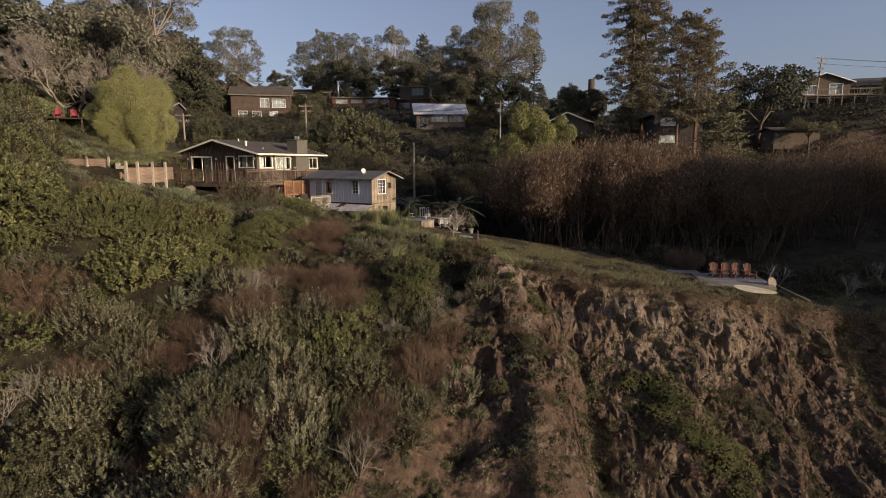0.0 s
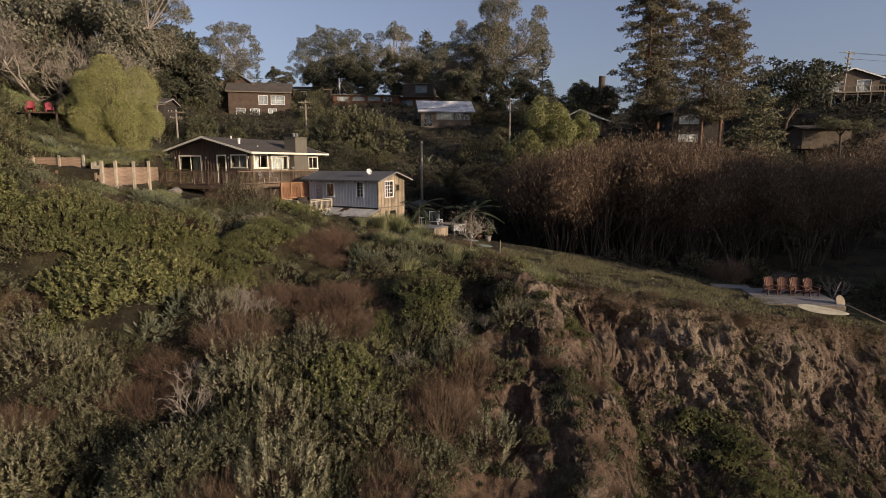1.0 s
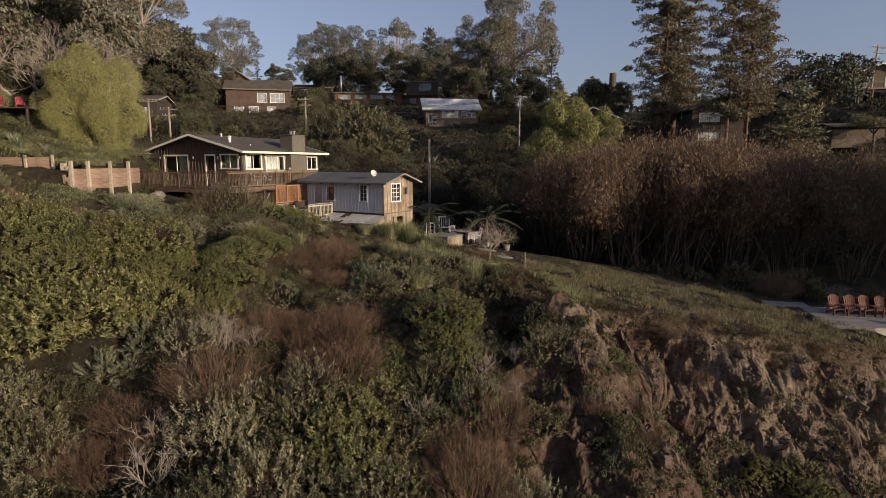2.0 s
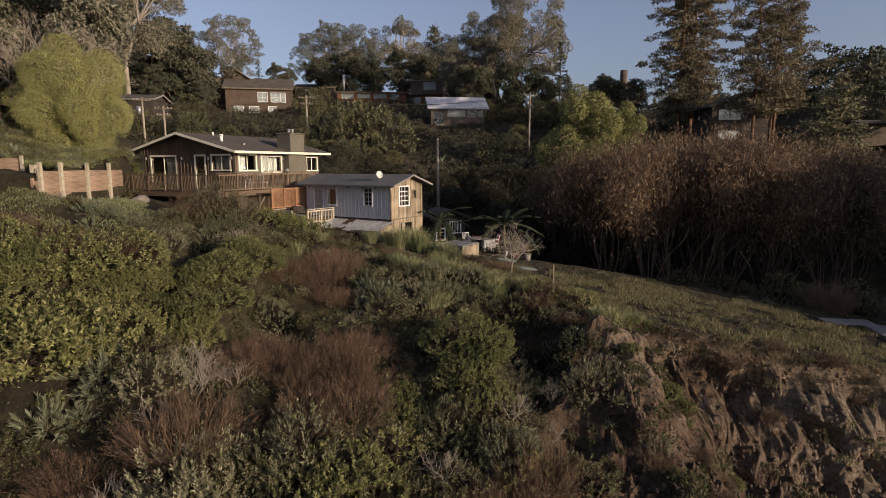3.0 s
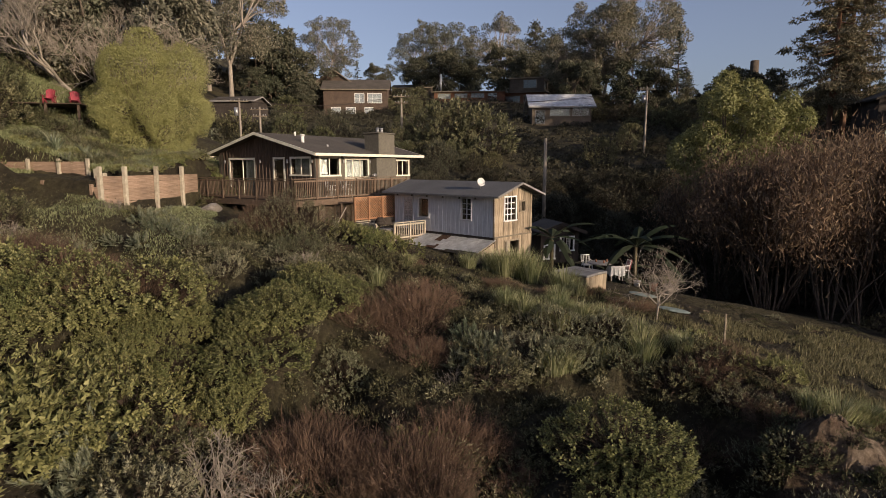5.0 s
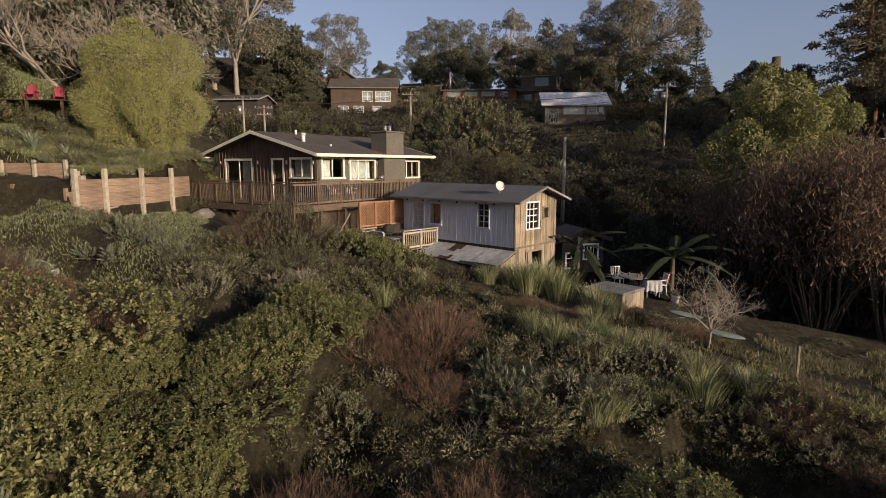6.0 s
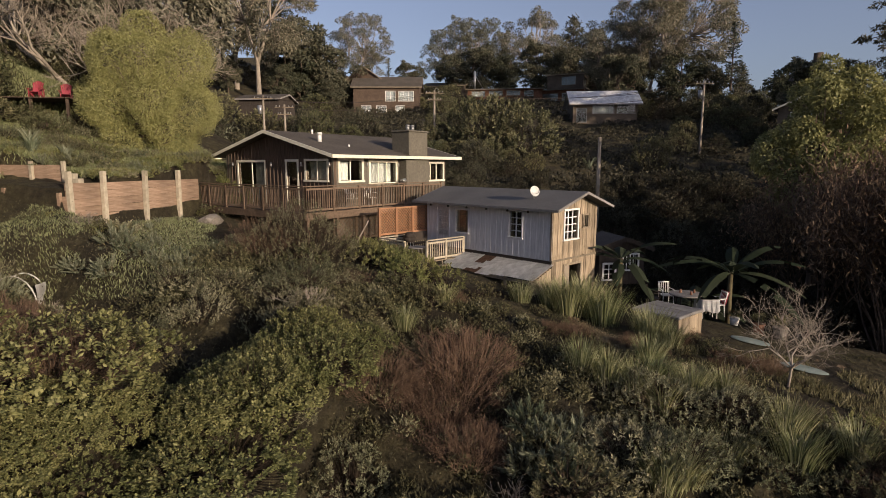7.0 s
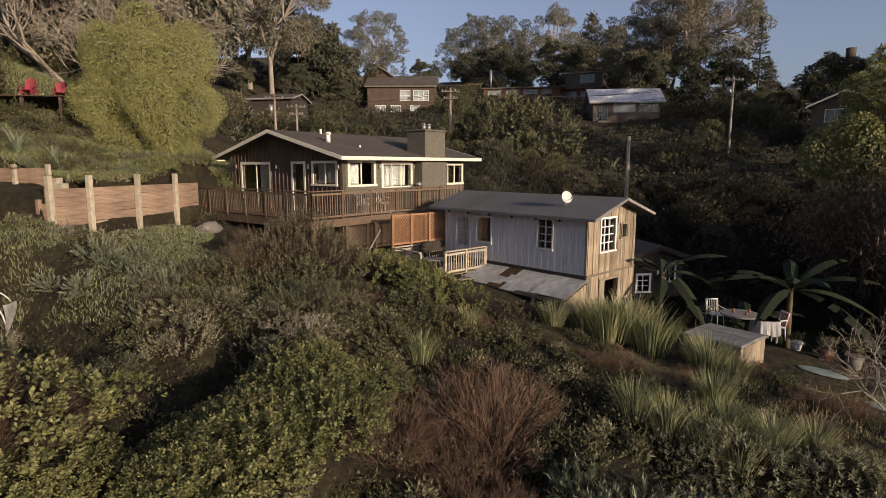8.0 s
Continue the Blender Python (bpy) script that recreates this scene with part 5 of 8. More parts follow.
def shoot_bush(seed, leaf, r=1.05, h=0.95, shoots=150, each=15, size=0.09, wide=0.42, tall=0.26, droop=0.35, lobes=5, plain=True, rise=0.75):
    """Leafy shoots that stand out of an uneven bush, with dark gaps between them."""
    c, s = Plant(seed, plain), Plant(seed + 1)
    rng = c.rng
    o, base, reach = lobed(rng, shoots, r, h, lobes)
    ax = unit(o * 0.6 + np.array([0, 0, rise]) + rng.normal(size=(shoots, 3)) * 0.22)
    long = tall * rng.uniform(0.45, 1.25, (shoots, 1)) * (0.55 + 0.5 * reach[:, None])
    i = np.repeat(np.arange(shoots), each)
    t = rng.uniform(0, 1, (len(i), 1))
    side = unit(np.cross(ax[i], rng.normal(size=(len(i), 3))))
    p = base[i] * 0.95 + ax[i] * long[i] * t + side * 0.012
    d = side * (1.05 - 0.5 * t) + ax[i] * (0.25 + 0.7 * t) - np.array([0, 0, 1.0]) * droop * (1.1 - t)
    c.leaves(p, d, ax[i] + rng.normal(size=(len(i), 3)) * 0.35, size, size * wide, 0.2)
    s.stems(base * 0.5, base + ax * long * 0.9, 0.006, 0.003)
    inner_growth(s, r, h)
    return {"foliage": c.mesh("foliage", leaf), "stem_frame": s.mesh("stem_frame", CORE_SHADE)}


def ivy_bush(seed, r=1.15, h=1.0, plain=False):
    """Broad drooping leaves in whorls on upright shoots."""
    if plain:
        return shoot_bush(seed, L_IVY, r, h * 0.85, 210, 18, 0.078, 0.6, 0.21, 0.5, 7)
    return shoot_bush(seed, L_IVY, r, h * 0.8, 340, 23, 0.052, 0.62, 0.19, 0.55, 8, False)


def scrub_bush(seed, leaf, r=1.0, h=1.0, shoots=135, each=22, size=0.078, wide=0.3):
    """Small-leaved scrub: upright pointed sprays over an uneven frame."""
    return shoot_bush(seed, leaf, r, h, shoots, each, size, wide, 0.4, 0.0, 5, True, 1.0)


def lumpy_bush(seed, leaf, r=1.0, h=0.9, n=1700, size=0.09, wide=0.55, stem=None):
    """A rounded small-leaved shrub with an uneven crown of short tufts."""
    k = max(60, n // 16)
    return shoot_bush(seed, leaf, r, h, k, 17, size, wide, 0.2 * max(r, 0.9), 0.1, 6, True, 0.6)


def wand_bush(seed, twig, leaf, r=0.95, h=1.15, n=210, leafy=900):
    """Upright dry wands, fanned from the root, with few withered leaves."""
    c, s = Plant(seed), Plant(seed + 1)
    rng = s.rng
    ang, rad = rng.uniform(0, 2 * np.pi, n), np.sqrt(rng.uniform(0, 1, n)) * r
    a = np.stack([np.cos(ang) * rad * 0.55, np.sin(ang) * rad * 0.55, np.zeros(n)], 1)
    top = h * rng.uniform(0.55, 1.1, n) * (1.08 - 0.45 * rad / r)
    b = np.stack([np.cos(ang) * rad * 1.1, np.sin(ang) * rad * 1.1, top], 1) + rng.normal(size=(n, 3)) * 0.08
    mid = a * 0.5 + b * 0.5 + rng.normal(size=(n, 3)) * 0.05
    s.stems(a, mid, 0.007, 0.006)
    s.stems(mid, b, 0.006, 0.002)
    k = 2600
    i = rng.integers(0, n, k)
    t = rng.uniform(0.3, 0.95, (k, 1))
    st = mid[i] + (b[i] - mid[i]) * t
    s.leaves(st + rng.normal(size=(k, 3)) * 0.05, unit(b[i] - a[i]) + rng.normal(size=(k, 3)) * 0.32, rng.normal(size=(k, 3)), 0.24, 0.008, 0.0)
    i = c.rng.integers(0, n, leafy)
    p = mid[i] + (b[i] - mid[i]) * c.rng.uniform(-0.4, 1, (leafy, 1))
    c.leaves(p, c.rng.normal(size=(leafy, 3)) + np.array([0, 0, 0.6]), c.rng.normal(size=(leafy, 3)), 0.06, 0.026)
    return {"foliage": c.mesh("foliage", leaf), "stem_frame": s.mesh("stem_frame", twig)}


def echium_bush(seed, r=0.85, h=1.1, spikes=34):
    """Silver-green spires: whorls of narrow leaves up each stem."""
    c, s = Plant(seed), Plant(seed + 1)
    rng = c.rng
    tips = dome(rng, spikes, r, h, 0.55)
    base = tips * np.array([0.55, 0.55, 0.3])
    s.stems(np.zeros((spikes, 3)), base, 0.02, 0.015)
    s.stems(base, tips, 0.015, 0.006)
    each = 46
    i = np.repeat(np.arange(spikes), each)
    t = np.tile(np.linspace(0.25, 1.0, each), spikes)[:, None]
    ax = unit(tips - base)[i]
    rr = unit(np.cross(ax, rng.normal(size=(len(i), 3))))
    p = base[i] + (tips - base)[i] * t
    c.leaves(p, rr * (1.15 - 0.7 * t) + ax * (0.35 + 0.9 * t), ax, 0.17, 0.034)
    return {"foliage": c.mesh("foliage", L_ECHIUM), "stem_frame": s.mesh("stem_frame", STEM)}


def flax_clump(seed, n=190, length=1.15, spread=0.3, leaf=None, width=0.032, bend=0.55):
    c = Plant(seed)
    rng = c.rng
    ang = rng.uniform(0, 2 * np.pi, n)
    lean = np.stack([np.cos(ang), np.sin(ang), np.zeros(n)], 1)
    base = lean * rng.uniform(0, spread, (n, 1))
    c.blades(base, lean * rng.uniform(0.3, 1, (n, 1)), length, width, bend=bend)
    return {"foliage": c.mesh("foliage", leaf or L_FLAX)}


def bare_shrub(seed, twig, h=1.1):
    s = Plant(seed)
    out = []
    for j in range(6):
        a = s.rng.uniform(0, 6.28)
        grow(s.rng, np.zeros(3), unit(np.array([np.cos(a) * 0.6, np.sin(a) * 0.6, 0.9])), h * 0.42, 0.02, 3, out, 0.5, 0.1, 3, 0.72)
    limbs(s, out, 3)
    return {"branch_frame": s.mesh("branch_frame", twig)}


def planted(name, parts, m, label, category, group="", tag_kind=""):
    """One plant: an Empty at its foot with its parts."""
    t = thing(name, m, label, category, group, tag_kind)
    for k, me in parts.items():
        link_mesh(k, me, t)
    return t


# ---- trees: each is grown once ----
def broad_tree(seed, height, spread, leaf, bark, lumps=16, each=430, size=0.4, wide=0.45, bole=0.35, droop=0.3, lump_r=0.2, low=0.42, forks=4, squash=0.8, girth=0.028):
    """A trunk that forks into bent limbs, each carrying clumps of leaves with gaps between."""
    c, s = Plant(seed), Plant(seed + 1)
    rng = s.rng
    k = lumps
    ang = rng.uniform(0, 2 * np.pi, k) + np.arange(k) * 2.4
    rad = np.sqrt(rng.uniform(0.05, 1, k)) * spread
    zz = height * rng.uniform(low, 0.93, k)
    shape = np.sqrt(np.clip(1 - ((zz / height - 0.62) / 0.42) ** 2, 0.12, 1))
    cen = np.stack([np.cos(ang) * rad * shape, np.sin(ang) * rad * shape, zz], 1)
    cen[0] = (0, 0, height * 0.9)
    radii = rng.uniform(0.7, 1.25, k) * lump_r * spread * 2
    small = cen[rng.integers(0, k, k * 2)] + unit(rng.normal(size=(k * 2, 3))) * radii.mean() * 0.95
    c.mantle(np.concatenate([cen, small]), np.append(radii, np.full(k * 2, radii.mean() * 0.45)), k * each, size, size * wide, hang=droop + 0.1, out=0.35, squash=squash, low=-0.8, loose=0.25, depth=0.7)
    g = height * girth
    top = np.array([rng.normal() * 0.03 * height, rng.normal() * 0.03 * height, height * bole])
    s.stems([np.array([0, 0, -0.6]), top * 0.5], [top * 0.5, top], [g * 1.15, g * 0.9], [g * 0.9, g * 0.75], 8)
    hubs = []
    for j in range(forks):
        a = j * 6.28 / forks + rng.uniform(-0.5, 0.5)
        h = top + np.array([np.cos(a) * spread * 0.3, np.sin(a) * spread * 0.3, height * rng.uniform(0.16, 0.3)])
        s.stems(top, h, g * 0.6, g * 0.36, 6)
        hubs.append(h)
    hubs = np.array(hubs)
    for q in cen:
        h = hubs[np.argmin(np.linalg.norm(hubs - q, axis=1))]
        m = (h + q) / 2 + rng.normal(size=3) * 0.03 * height
        s.stems([h, m], [m, q], [g * 0.3, g * 0.2], [g * 0.2, g * 0.07], 4)
        for _ in range(4):
            e = q + unit(rng.normal(size=3) + np.array([0, 0, 0.3])) * radii.mean() * 0.9
            s.stems(m + (q - m) * rng.uniform(0.4, 1), e, g * 0.08, g * 0.02, 3)
    return {"trunk": s.mesh("trunk", bark), "crown": c.mesh("crown", leaf)}


def domed_tree(seed, height, spread, leaf, bark, lumps=60, n=50000, size=0.14, wide=0.6, lump_r=0.2, foot=0.08, top=0.62):
    """A dense rounded crown of many leafy lumps that comes down almost to the ground."""
    c, s = Plant(seed), Plant(seed + 1)
    rng = s.rng
    mid = height * (foot + 1) / 2
    half = height * (1 - foot) / 2
    o = unit(rng.normal(size=(lumps, 3)))
    wide_at = np.where(o[:, 2:] > 0, 1.0, 1 + 0.12 * o[:, 2:])
    cen = np.array([0, 0, mid]) + o * np.array([spread, spread, half]) * rng.uniform(0.5, 0.88, (lumps, 1)) * wide_at
    rad = rng.uniform(0.6, 1.6, lumps) * lump_r * spread
    cen = np.concatenate([cen, [[0, 0, mid]]])
    rad = np.append(rad, 0.5 * spread)
    c.mantle(cen, rad, n, size, size * wide, hang=0.4, out=0.35, low=-0.9, loose=0.06, depth=0.8, floor=0.05)
    g = height * 0.022
    s.stems([[0, 0, -0.5]], [[0, 0, mid]], g, g * 0.7, 7)
    for q in cen[:-1]:
        s.stems([0, 0, rng.uniform(0.25, 0.9) * mid], q, g * 0.3, g * 0.06, 4)
    return {"trunk": s.mesh("trunk", bark), "crown": c.mesh("crown", leaf)}


def needle_tree(seed, height, spread, leaf, bark, first=0.25, whorl=0.035, each=34, size=0.45, droop=0.25, ragged=0.35, taper=1.0, girth=0.016, per=5, pad=0.22):
    """A straight trunk with tier on tier of boughs, ragged in length."""
    c, s = Plant(seed), Plant(seed + 1)
    rng = s.rng
    s.stems([[0, 0, -0.6], [0, 0, height * 0.5]], [[0, 0, height * 0.5], [0, 0, height]], [height * girth, height * girth * 0.6], [height * girth * 0.6, 0.03], 8)
    z = height * first
    P, D = [], []
    while z < height * 0.99:
        t = (z / height - first) / (1 - first)
        reach = spread * ((1 - t) ** taper * 0.92 + 0.08)
        if taper < 0.7:
            reach *= 0.55 + 0.45 * min(1, t * 5)
        for j in range(per):
            a = rng.uniform(0, 6.28)
            ln = reach * rng.uniform(1 - ragged, 1.08)
            d = np.array([np.cos(a), np.sin(a), -droop + 0.5 * t])
            b = np.array([0, 0, z + rng.uniform(-0.2, 0.2)])
            e = b + d * ln
            s.stems(b, e, height * girth * 0.22 * (1 - 0.6 * t) + 0.02, 0.012, 3)
            n = max(6, int(each * ln / spread))
            u = rng.uniform(0.22, 1.05, (n, 1))
            P.append(b + (e - b) * u + rng.normal(size=(n, 3)) * pad * np.array([1, 1, 0.4]) * (0.5 + ln * 0.25))
            D.append(d * 0.6 + rng.normal(size=(n, 3)) * 0.6 + np.array([0, 0, -0.15]))
        z += height * whorl * rng.uniform(0.6, 1.3)
    P, D = np.concatenate(P), np.concatenate(D)
    c.leaves(P, D, unit(P * np.array([1, 1, 0])) * 0.9 + c.rng.normal(size=P.shape) * 0.5 + np.array([0, 0, 0.55]), size, size * 0.42)
    return {"trunk": s.mesh("trunk", bark), "crown": c.mesh("crown", leaf)}


def pad_tree(seed, height, spread, leaf, bark, first=0.25, boughs=80, each=70, size=0.34, droop=0.15, waist=0.75, girth=0.013, pad=0.75, top=0.6):
    """A tall straight trunk with uneven boughs that carry separate flat pads of foliage, with sky between."""
    c, s = Plant(seed), Plant(seed + 1)
    rng = s.rng
    g = height * girth
    s.stems([[0, 0, -0.6], [0, 0, height * 0.5]], [[0, 0, height * 0.5], [0, 0, height]], [g, g * 0.6], [g * 0.6, 0.05], 8)
    cen, rad = [], []
    for j in range(boughs):
        t = (j + rng.uniform(0, 1)) / boughs
        z = height * (first + (0.99 - first) * t)
        reach = spread * (waist + (1 - waist) * math.sin(math.pi * min(1, t * 1.1))) * (1 - (1 - top) * max(0, t - 0.6) / 0.4)
        ln = reach * rng.uniform(0.35, 1.1)
        a = j * 2.4 + rng.uniform(-0.6, 0.6)
        b = np.array([0, 0, z])
        d = np.array([math.cos(a), math.sin(a), -droop + 0.55 * t * rng.uniform(0.4, 1.0)])
        m, e = b + d * ln * 0.5 + np.array([0, 0, -0.1]), b + d * ln
        s.stems([b, m], [m, e], [g * 0.2, g * 0.13], [g * 0.13, 0.015], 4)
        for u in np.linspace(0.5, 1.0, 2 + int(rng.integers(0, 3))):
            cen.append(b + (e - b) * u + rng.normal(size=3) * np.array([0.35, 0.35, 0.12]))
            rad.append(pad * rng.uniform(0.6, 1.15) * (0.75 + 0.35 * (1 - t)))
    c.clumps(np.array(cen), np.array(rad), each, size, size * 0.4, droop=0.15, low=-0.9, squash=0.38)
    return {"trunk": s.mesh("trunk", bark), "crown": c.mesh("crown", leaf)}


def willow_tree(seed, height=7.0, spread=3.0, leafy=4200, leaf=None, bark=None):
    """Many slim stems from one root, all but bare, with rusty leaves left at the twig ends."""
    c, s = Plant(seed), Plant(seed + 1)
    rng = s.rng
    out = []
    for j in range(11):
        a = rng.uniform(0, 6.28)
        d = unit(np.array([np.cos(a) * rng.uniform(0.1, 0.6), np.sin(a) * rng.uniform(0.1, 0.6), 1]))
        p = np.array([np.cos(a), np.sin(a), 0]) * 0.4
        grow(rng, p, d, height * 0.42, 0.06, 3, out, 0.36, 0.2, 3, 0.7)
    limbs(s, out, 3)
    ends = np.array([o[1] for o in out])
    ends = ends[ends[:, 2] > height * 0.42]
    i = rng.integers(0, len(ends), leafy)
    p = ends[i] + rng.normal(size=(leafy, 3)) * np.array([0.42, 0.42, 0.6])
    c.leaves(p, c.rng.normal(size=(leafy, 3)) * 0.5 + np.array([0, 0, 0.7]), c.rng.normal(size=(leafy, 3)), 0.26, 0.06)
    tw = 600
    i = rng.integers(0, len(ends), tw)
    s.stems(ends[i], ends[i] + rng.normal(size=(tw, 3)) * 0.22 + np.array([0, 0, 0.5]), 0.012, 0.003)
    return {"trunk": s.mesh("trunk", bark or WILLOW_BARK), "crown": c.mesh("crown", leaf or L_WILLOW)}


def bare_tree(seed, height, bark, spread=0.45, depth=5, girth=0.09, stems=3, up=0.1):
    s = Plant(seed)
    out = [(np.array([0, 0, -0.3]), np.array([0.05, 0, height * 0.2]), girth * 1.2, girth)]
    for j in range(stems):
        a = j * 6.28 / stems + s.rng.uniform(-0.4, 0.4)
        grow(s.rng, np.array([0.05, 0, height * 0.2]), unit(np.array([np.cos(a) * 0.8, np.sin(a) * 0.8, 0.8])), height * 0.3, girth * 0.7, depth, out, spread, up, 3, 0.72)
    thick = [o for o in out if o[2] > girth * 0.22]
    fine = [o for o in out if o[2] <= girth * 0.22]
    limbs(s, thick, 5)
    c = Plant(seed + 1)
    limbs(c, fine, 3)
    return {"trunk": s.mesh("trunk", bark), "twig_crown": c.mesh("twig_crown", bark)}


# ---- background trees ----
def tree_at(name, parts, x, y, label, category="tree", group="", turn=0.0, size=1.0, z=None):
    return planted(name, parts, pose(x, y, gz(x, y) if z is None else z, 0, 0, turn) @ Matrix.Diagonal((size, size, size, 1)), label, category, group)


EUC = [broad_tree(100 + 7 * k, 24, 9.5, L_EUC, PALE_BARK, lumps=70, each=330, size=0.42, wide=0.42, bole=0.25, droop=0.45, lump_r=0.085, low=0.3, squash=0.7, girth=0.017) for k in range(3)]
CYP = [broad_tree(150 + 7 * k, 17, 6.5, L_CYP, BARK, lumps=34, each=330, size=0.6, wide=0.5, bole=0.2, droop=0.0, lump_r=0.16, low=0.16, squash=0.55) for k in range(2)]
CONE = [needle_tree(180 + 7 * k, 18, 6.0, L_CYP, BARK, first=0.06, each=80, size=0.5, droop=-0.1, per=7, whorl=0.033, taper=0.8, pad=0.35) for k in range(2)]
REDW = [pad_tree(200 + 7 * k, 30, 5.6, L_REDW, RED_BARK, first=0.2, boughs=110, each=80, size=0.4, droop=0.3, pad=0.95, top=0.62) for k in range(2)]
PINE = [pad_tree(220 + 7 * k, 21, 4.6, L_REDW, RED_BARK, first=0.42, boughs=46, each=80, size=0.3, droop=-0.05, pad=0.85, girth=0.011, top=0.8, waist=0.6) for k in range(2)]
FIR = [needle_tree(240, 11, 2.6, L_FIR, BARK, first=0.05, each=24, size=0.4, droop=0.05, per=6, whorl=0.055, taper=1.0, pad=0.12)]
OAK = [broad_tree(260 + 7 * k, 9, 5.5, L_CYP, BARK, lumps=26, each=330, size=0.34, wide=0.6, bole=0.28, droop=0.0, lump_r=0.14, low=0.5, squash=0.55) for k in range(2)]
HILLBUSH = [shoot_bush(280 + 7 * k, lf, 3.1, 4.2, 280, 15, 0.27, 0.5, 0.7, 0.1, 10, True, 0.5) for k, lf in enumerate((L_CYP, L_OLIVE, L_TIER, L_SHADE_BRUSH))]
NEARBUSH = [shoot_bush(295 + 3 * k, lf, 2.5, 2.9, 300, 16, 0.17, 0.5, 0.5, 0.1, 9, True, 0.6) for k, lf in enumerate((L_CYP, L_SHADE_BRUSH))]

EUC_LABEL = "tall grey-green eucalyptus with pale forked limbs on the hill"
for k, (x, y, top, s) in enumerate([(-58, 112, 50, 1.1), (-66, 118, 52, 1.1), (-52.3, 146, 47, 0.95), (-33, 186, 55, 1.0), (-17, 190, 56, 1.05), (-40, 183, 51, 0.85), (9, 140, 46, 1.1), (16, 142, 52, 1.3), (3, 142, 42, 1.0)]):
    b = gz(x, y)
    tree_at("eucalyptus", EUC[k % 3], x, y, EUC_LABEL, "tree", "eucalyptus grove", 70 * k, (top - b) / 24)
for k, (x, y, top, s) in enumerate([(-66, 141, 36, 0.8), (-48, 139, 34, 1), (-5, 198, 56, 1.0), (1, 196, 52, 1.0), (-9, 205, 50, 1), (-28, 178, 46, 1), (24, 133, 31, 1), (-24, 182, 46, 1)]):
    b = gz(x, y)
    tree_at("cypress", CONE[k % 2], x, y, "dark green cypress with layered boughs on the hill", "tree", "hill cypresses", 50 * k, (top - b) / 18)
for k, (x, y, top) in enumerate([(-30, 176, 44), (-22, 178, 43), (-14, 180, 45), (-36, 172, 42), (-6, 176, 43), (2, 172, 42), (8, 150, 38), (14, 136, 34), (4, 134, 33), (20, 138, 34), (-42, 150, 36), (-50, 124, 29), (-57, 118, 31), (-64, 112, 31), (-70, 122, 34), (28, 118, 29), (26, 104, 26), (44, 112, 27)]):
    b = gz(x, y)
    tree_at("cypress", CYP[k % 2], x, y, "broad dark cypress in the wood on the hill", "tree", "hill wood", 47 * k, (top - b) / 17)
for k, (x, y, z, top) in enumerate([(-59.5, 131, 21, 41.5), (-53.5, 132, 20.5, 37.5), (-65, 134, 21, 39), (-57, 127, 20, 33)]):
    tree_at("cypress", CYP[k % 2], x, y, "large dark cypress with spreading boughs", "tree", "hill cypresses", 80 * k, (top - z) / 17, z)
tree_at("fir", FIR[0], 22, 131, "small narrow fir with open tiers against the sky", "tree", z=26.5)
tree_at("fir", FIR[0], -54, 172, "small narrow fir with open tiers against the sky", "tree", size=0.8, z=33)
for k, (x, y, s) in enumerate([(33.0, 97, 1.0), (36.5, 101, 1.08)]):
    tree_at("redwood", REDW[k], x, y, "tall ragged redwood with a red-brown trunk", "tree", "redwoods", 40 * k, s)
for k, (x, y, s) in enumerate([(30.6, 72, 1.08), (33.4, 73, 1.05), (35.4, 77, 0.98)]):
    tree_at("pine", PINE[k % 2], x, y, "slender pine with flat ragged boughs and bare lower trunk", "tree", "pines", 80 * k, s)
TIERED = needle_tree(245, 15, 5.2, L_TIER, BARK, first=0.05, each=150, size=0.3, droop=0.12, per=6, whorl=0.036, taper=0.75, pad=0.3)
tree_at("cypress", TIERED, 29.4, 57.5, "broad dark cypress with drooping layered boughs", "tree")
tree_at("cypress", CYP[1], 34.5, 61, "broad spreading dark cypress with layered boughs", "tree", size=0.5)
tree_at("oak", OAK[0], 48.6, 85, "dark gnarled oak with a flat crown", "tree", size=1.22)
UMBRELLA = broad_tree(265, 5.4, 3.0, L_OLIVE, BARK, lumps=18, each=260, size=0.16, wide=0.6, bole=0.6, droop=0.0, lump_r=0.13, low=0.8, squash=0.5)
tree_at("umbrella_tree", UMBRELLA, 50.1, 75, "small flat-topped tree in the low sun", "tree", z=12.7)

# the acacia and the large trees over the house
ACACIA = domed_tree(300, 8.8, 3.6, L_ACACIA, BARK, lumps=56, n=120000, size=0.075, lump_r=0.25, foot=0.02)
tree_at("acacia", ACACIA, -27.0, 47.9, "dense yellow-green acacia in the low sun beside the house", "tree", z=11.7)
BIGDARK = broad_tree(310, 15, 5.6, L_EUC, BARK, lumps=52, each=560, size=0.34, wide=0.55, bole=0.3, droop=0.2, lump_r=0.12, low=0.42, squash=0.8)
tree_at("cypress", BIGDARK, -33.4, 54.5, "large old cypress with olive foliage behind the acacia", "tree", z=12.3)
tree_at("cypress", BIGDARK, -41, 57, "large old cypress with olive foliage behind the acacia", "tree", size=1.05, z=12.8, turn=130)
BAREBIG = bare_tree(320, 9.5, PALE_BARK, 0.42, 6, 0.26, 4, 0.12)
tree_at("bare_tree", BAREBIG, -33.5, 50.8, "leafless pale grey tree with fine twigs", "tree", z=14.5)
tree_at("bare_tree", BAREBIG, -37.6, 51.0, "leafless pale grey tree with fine twigs", "tree", turn=120, size=0.95, z=14.5)
tree_at("bare_tree", BAREBIG, -30.2, 52.5, "leafless pale grey tree with fine twigs", "tree", turn=220, size=0.85, z=14)

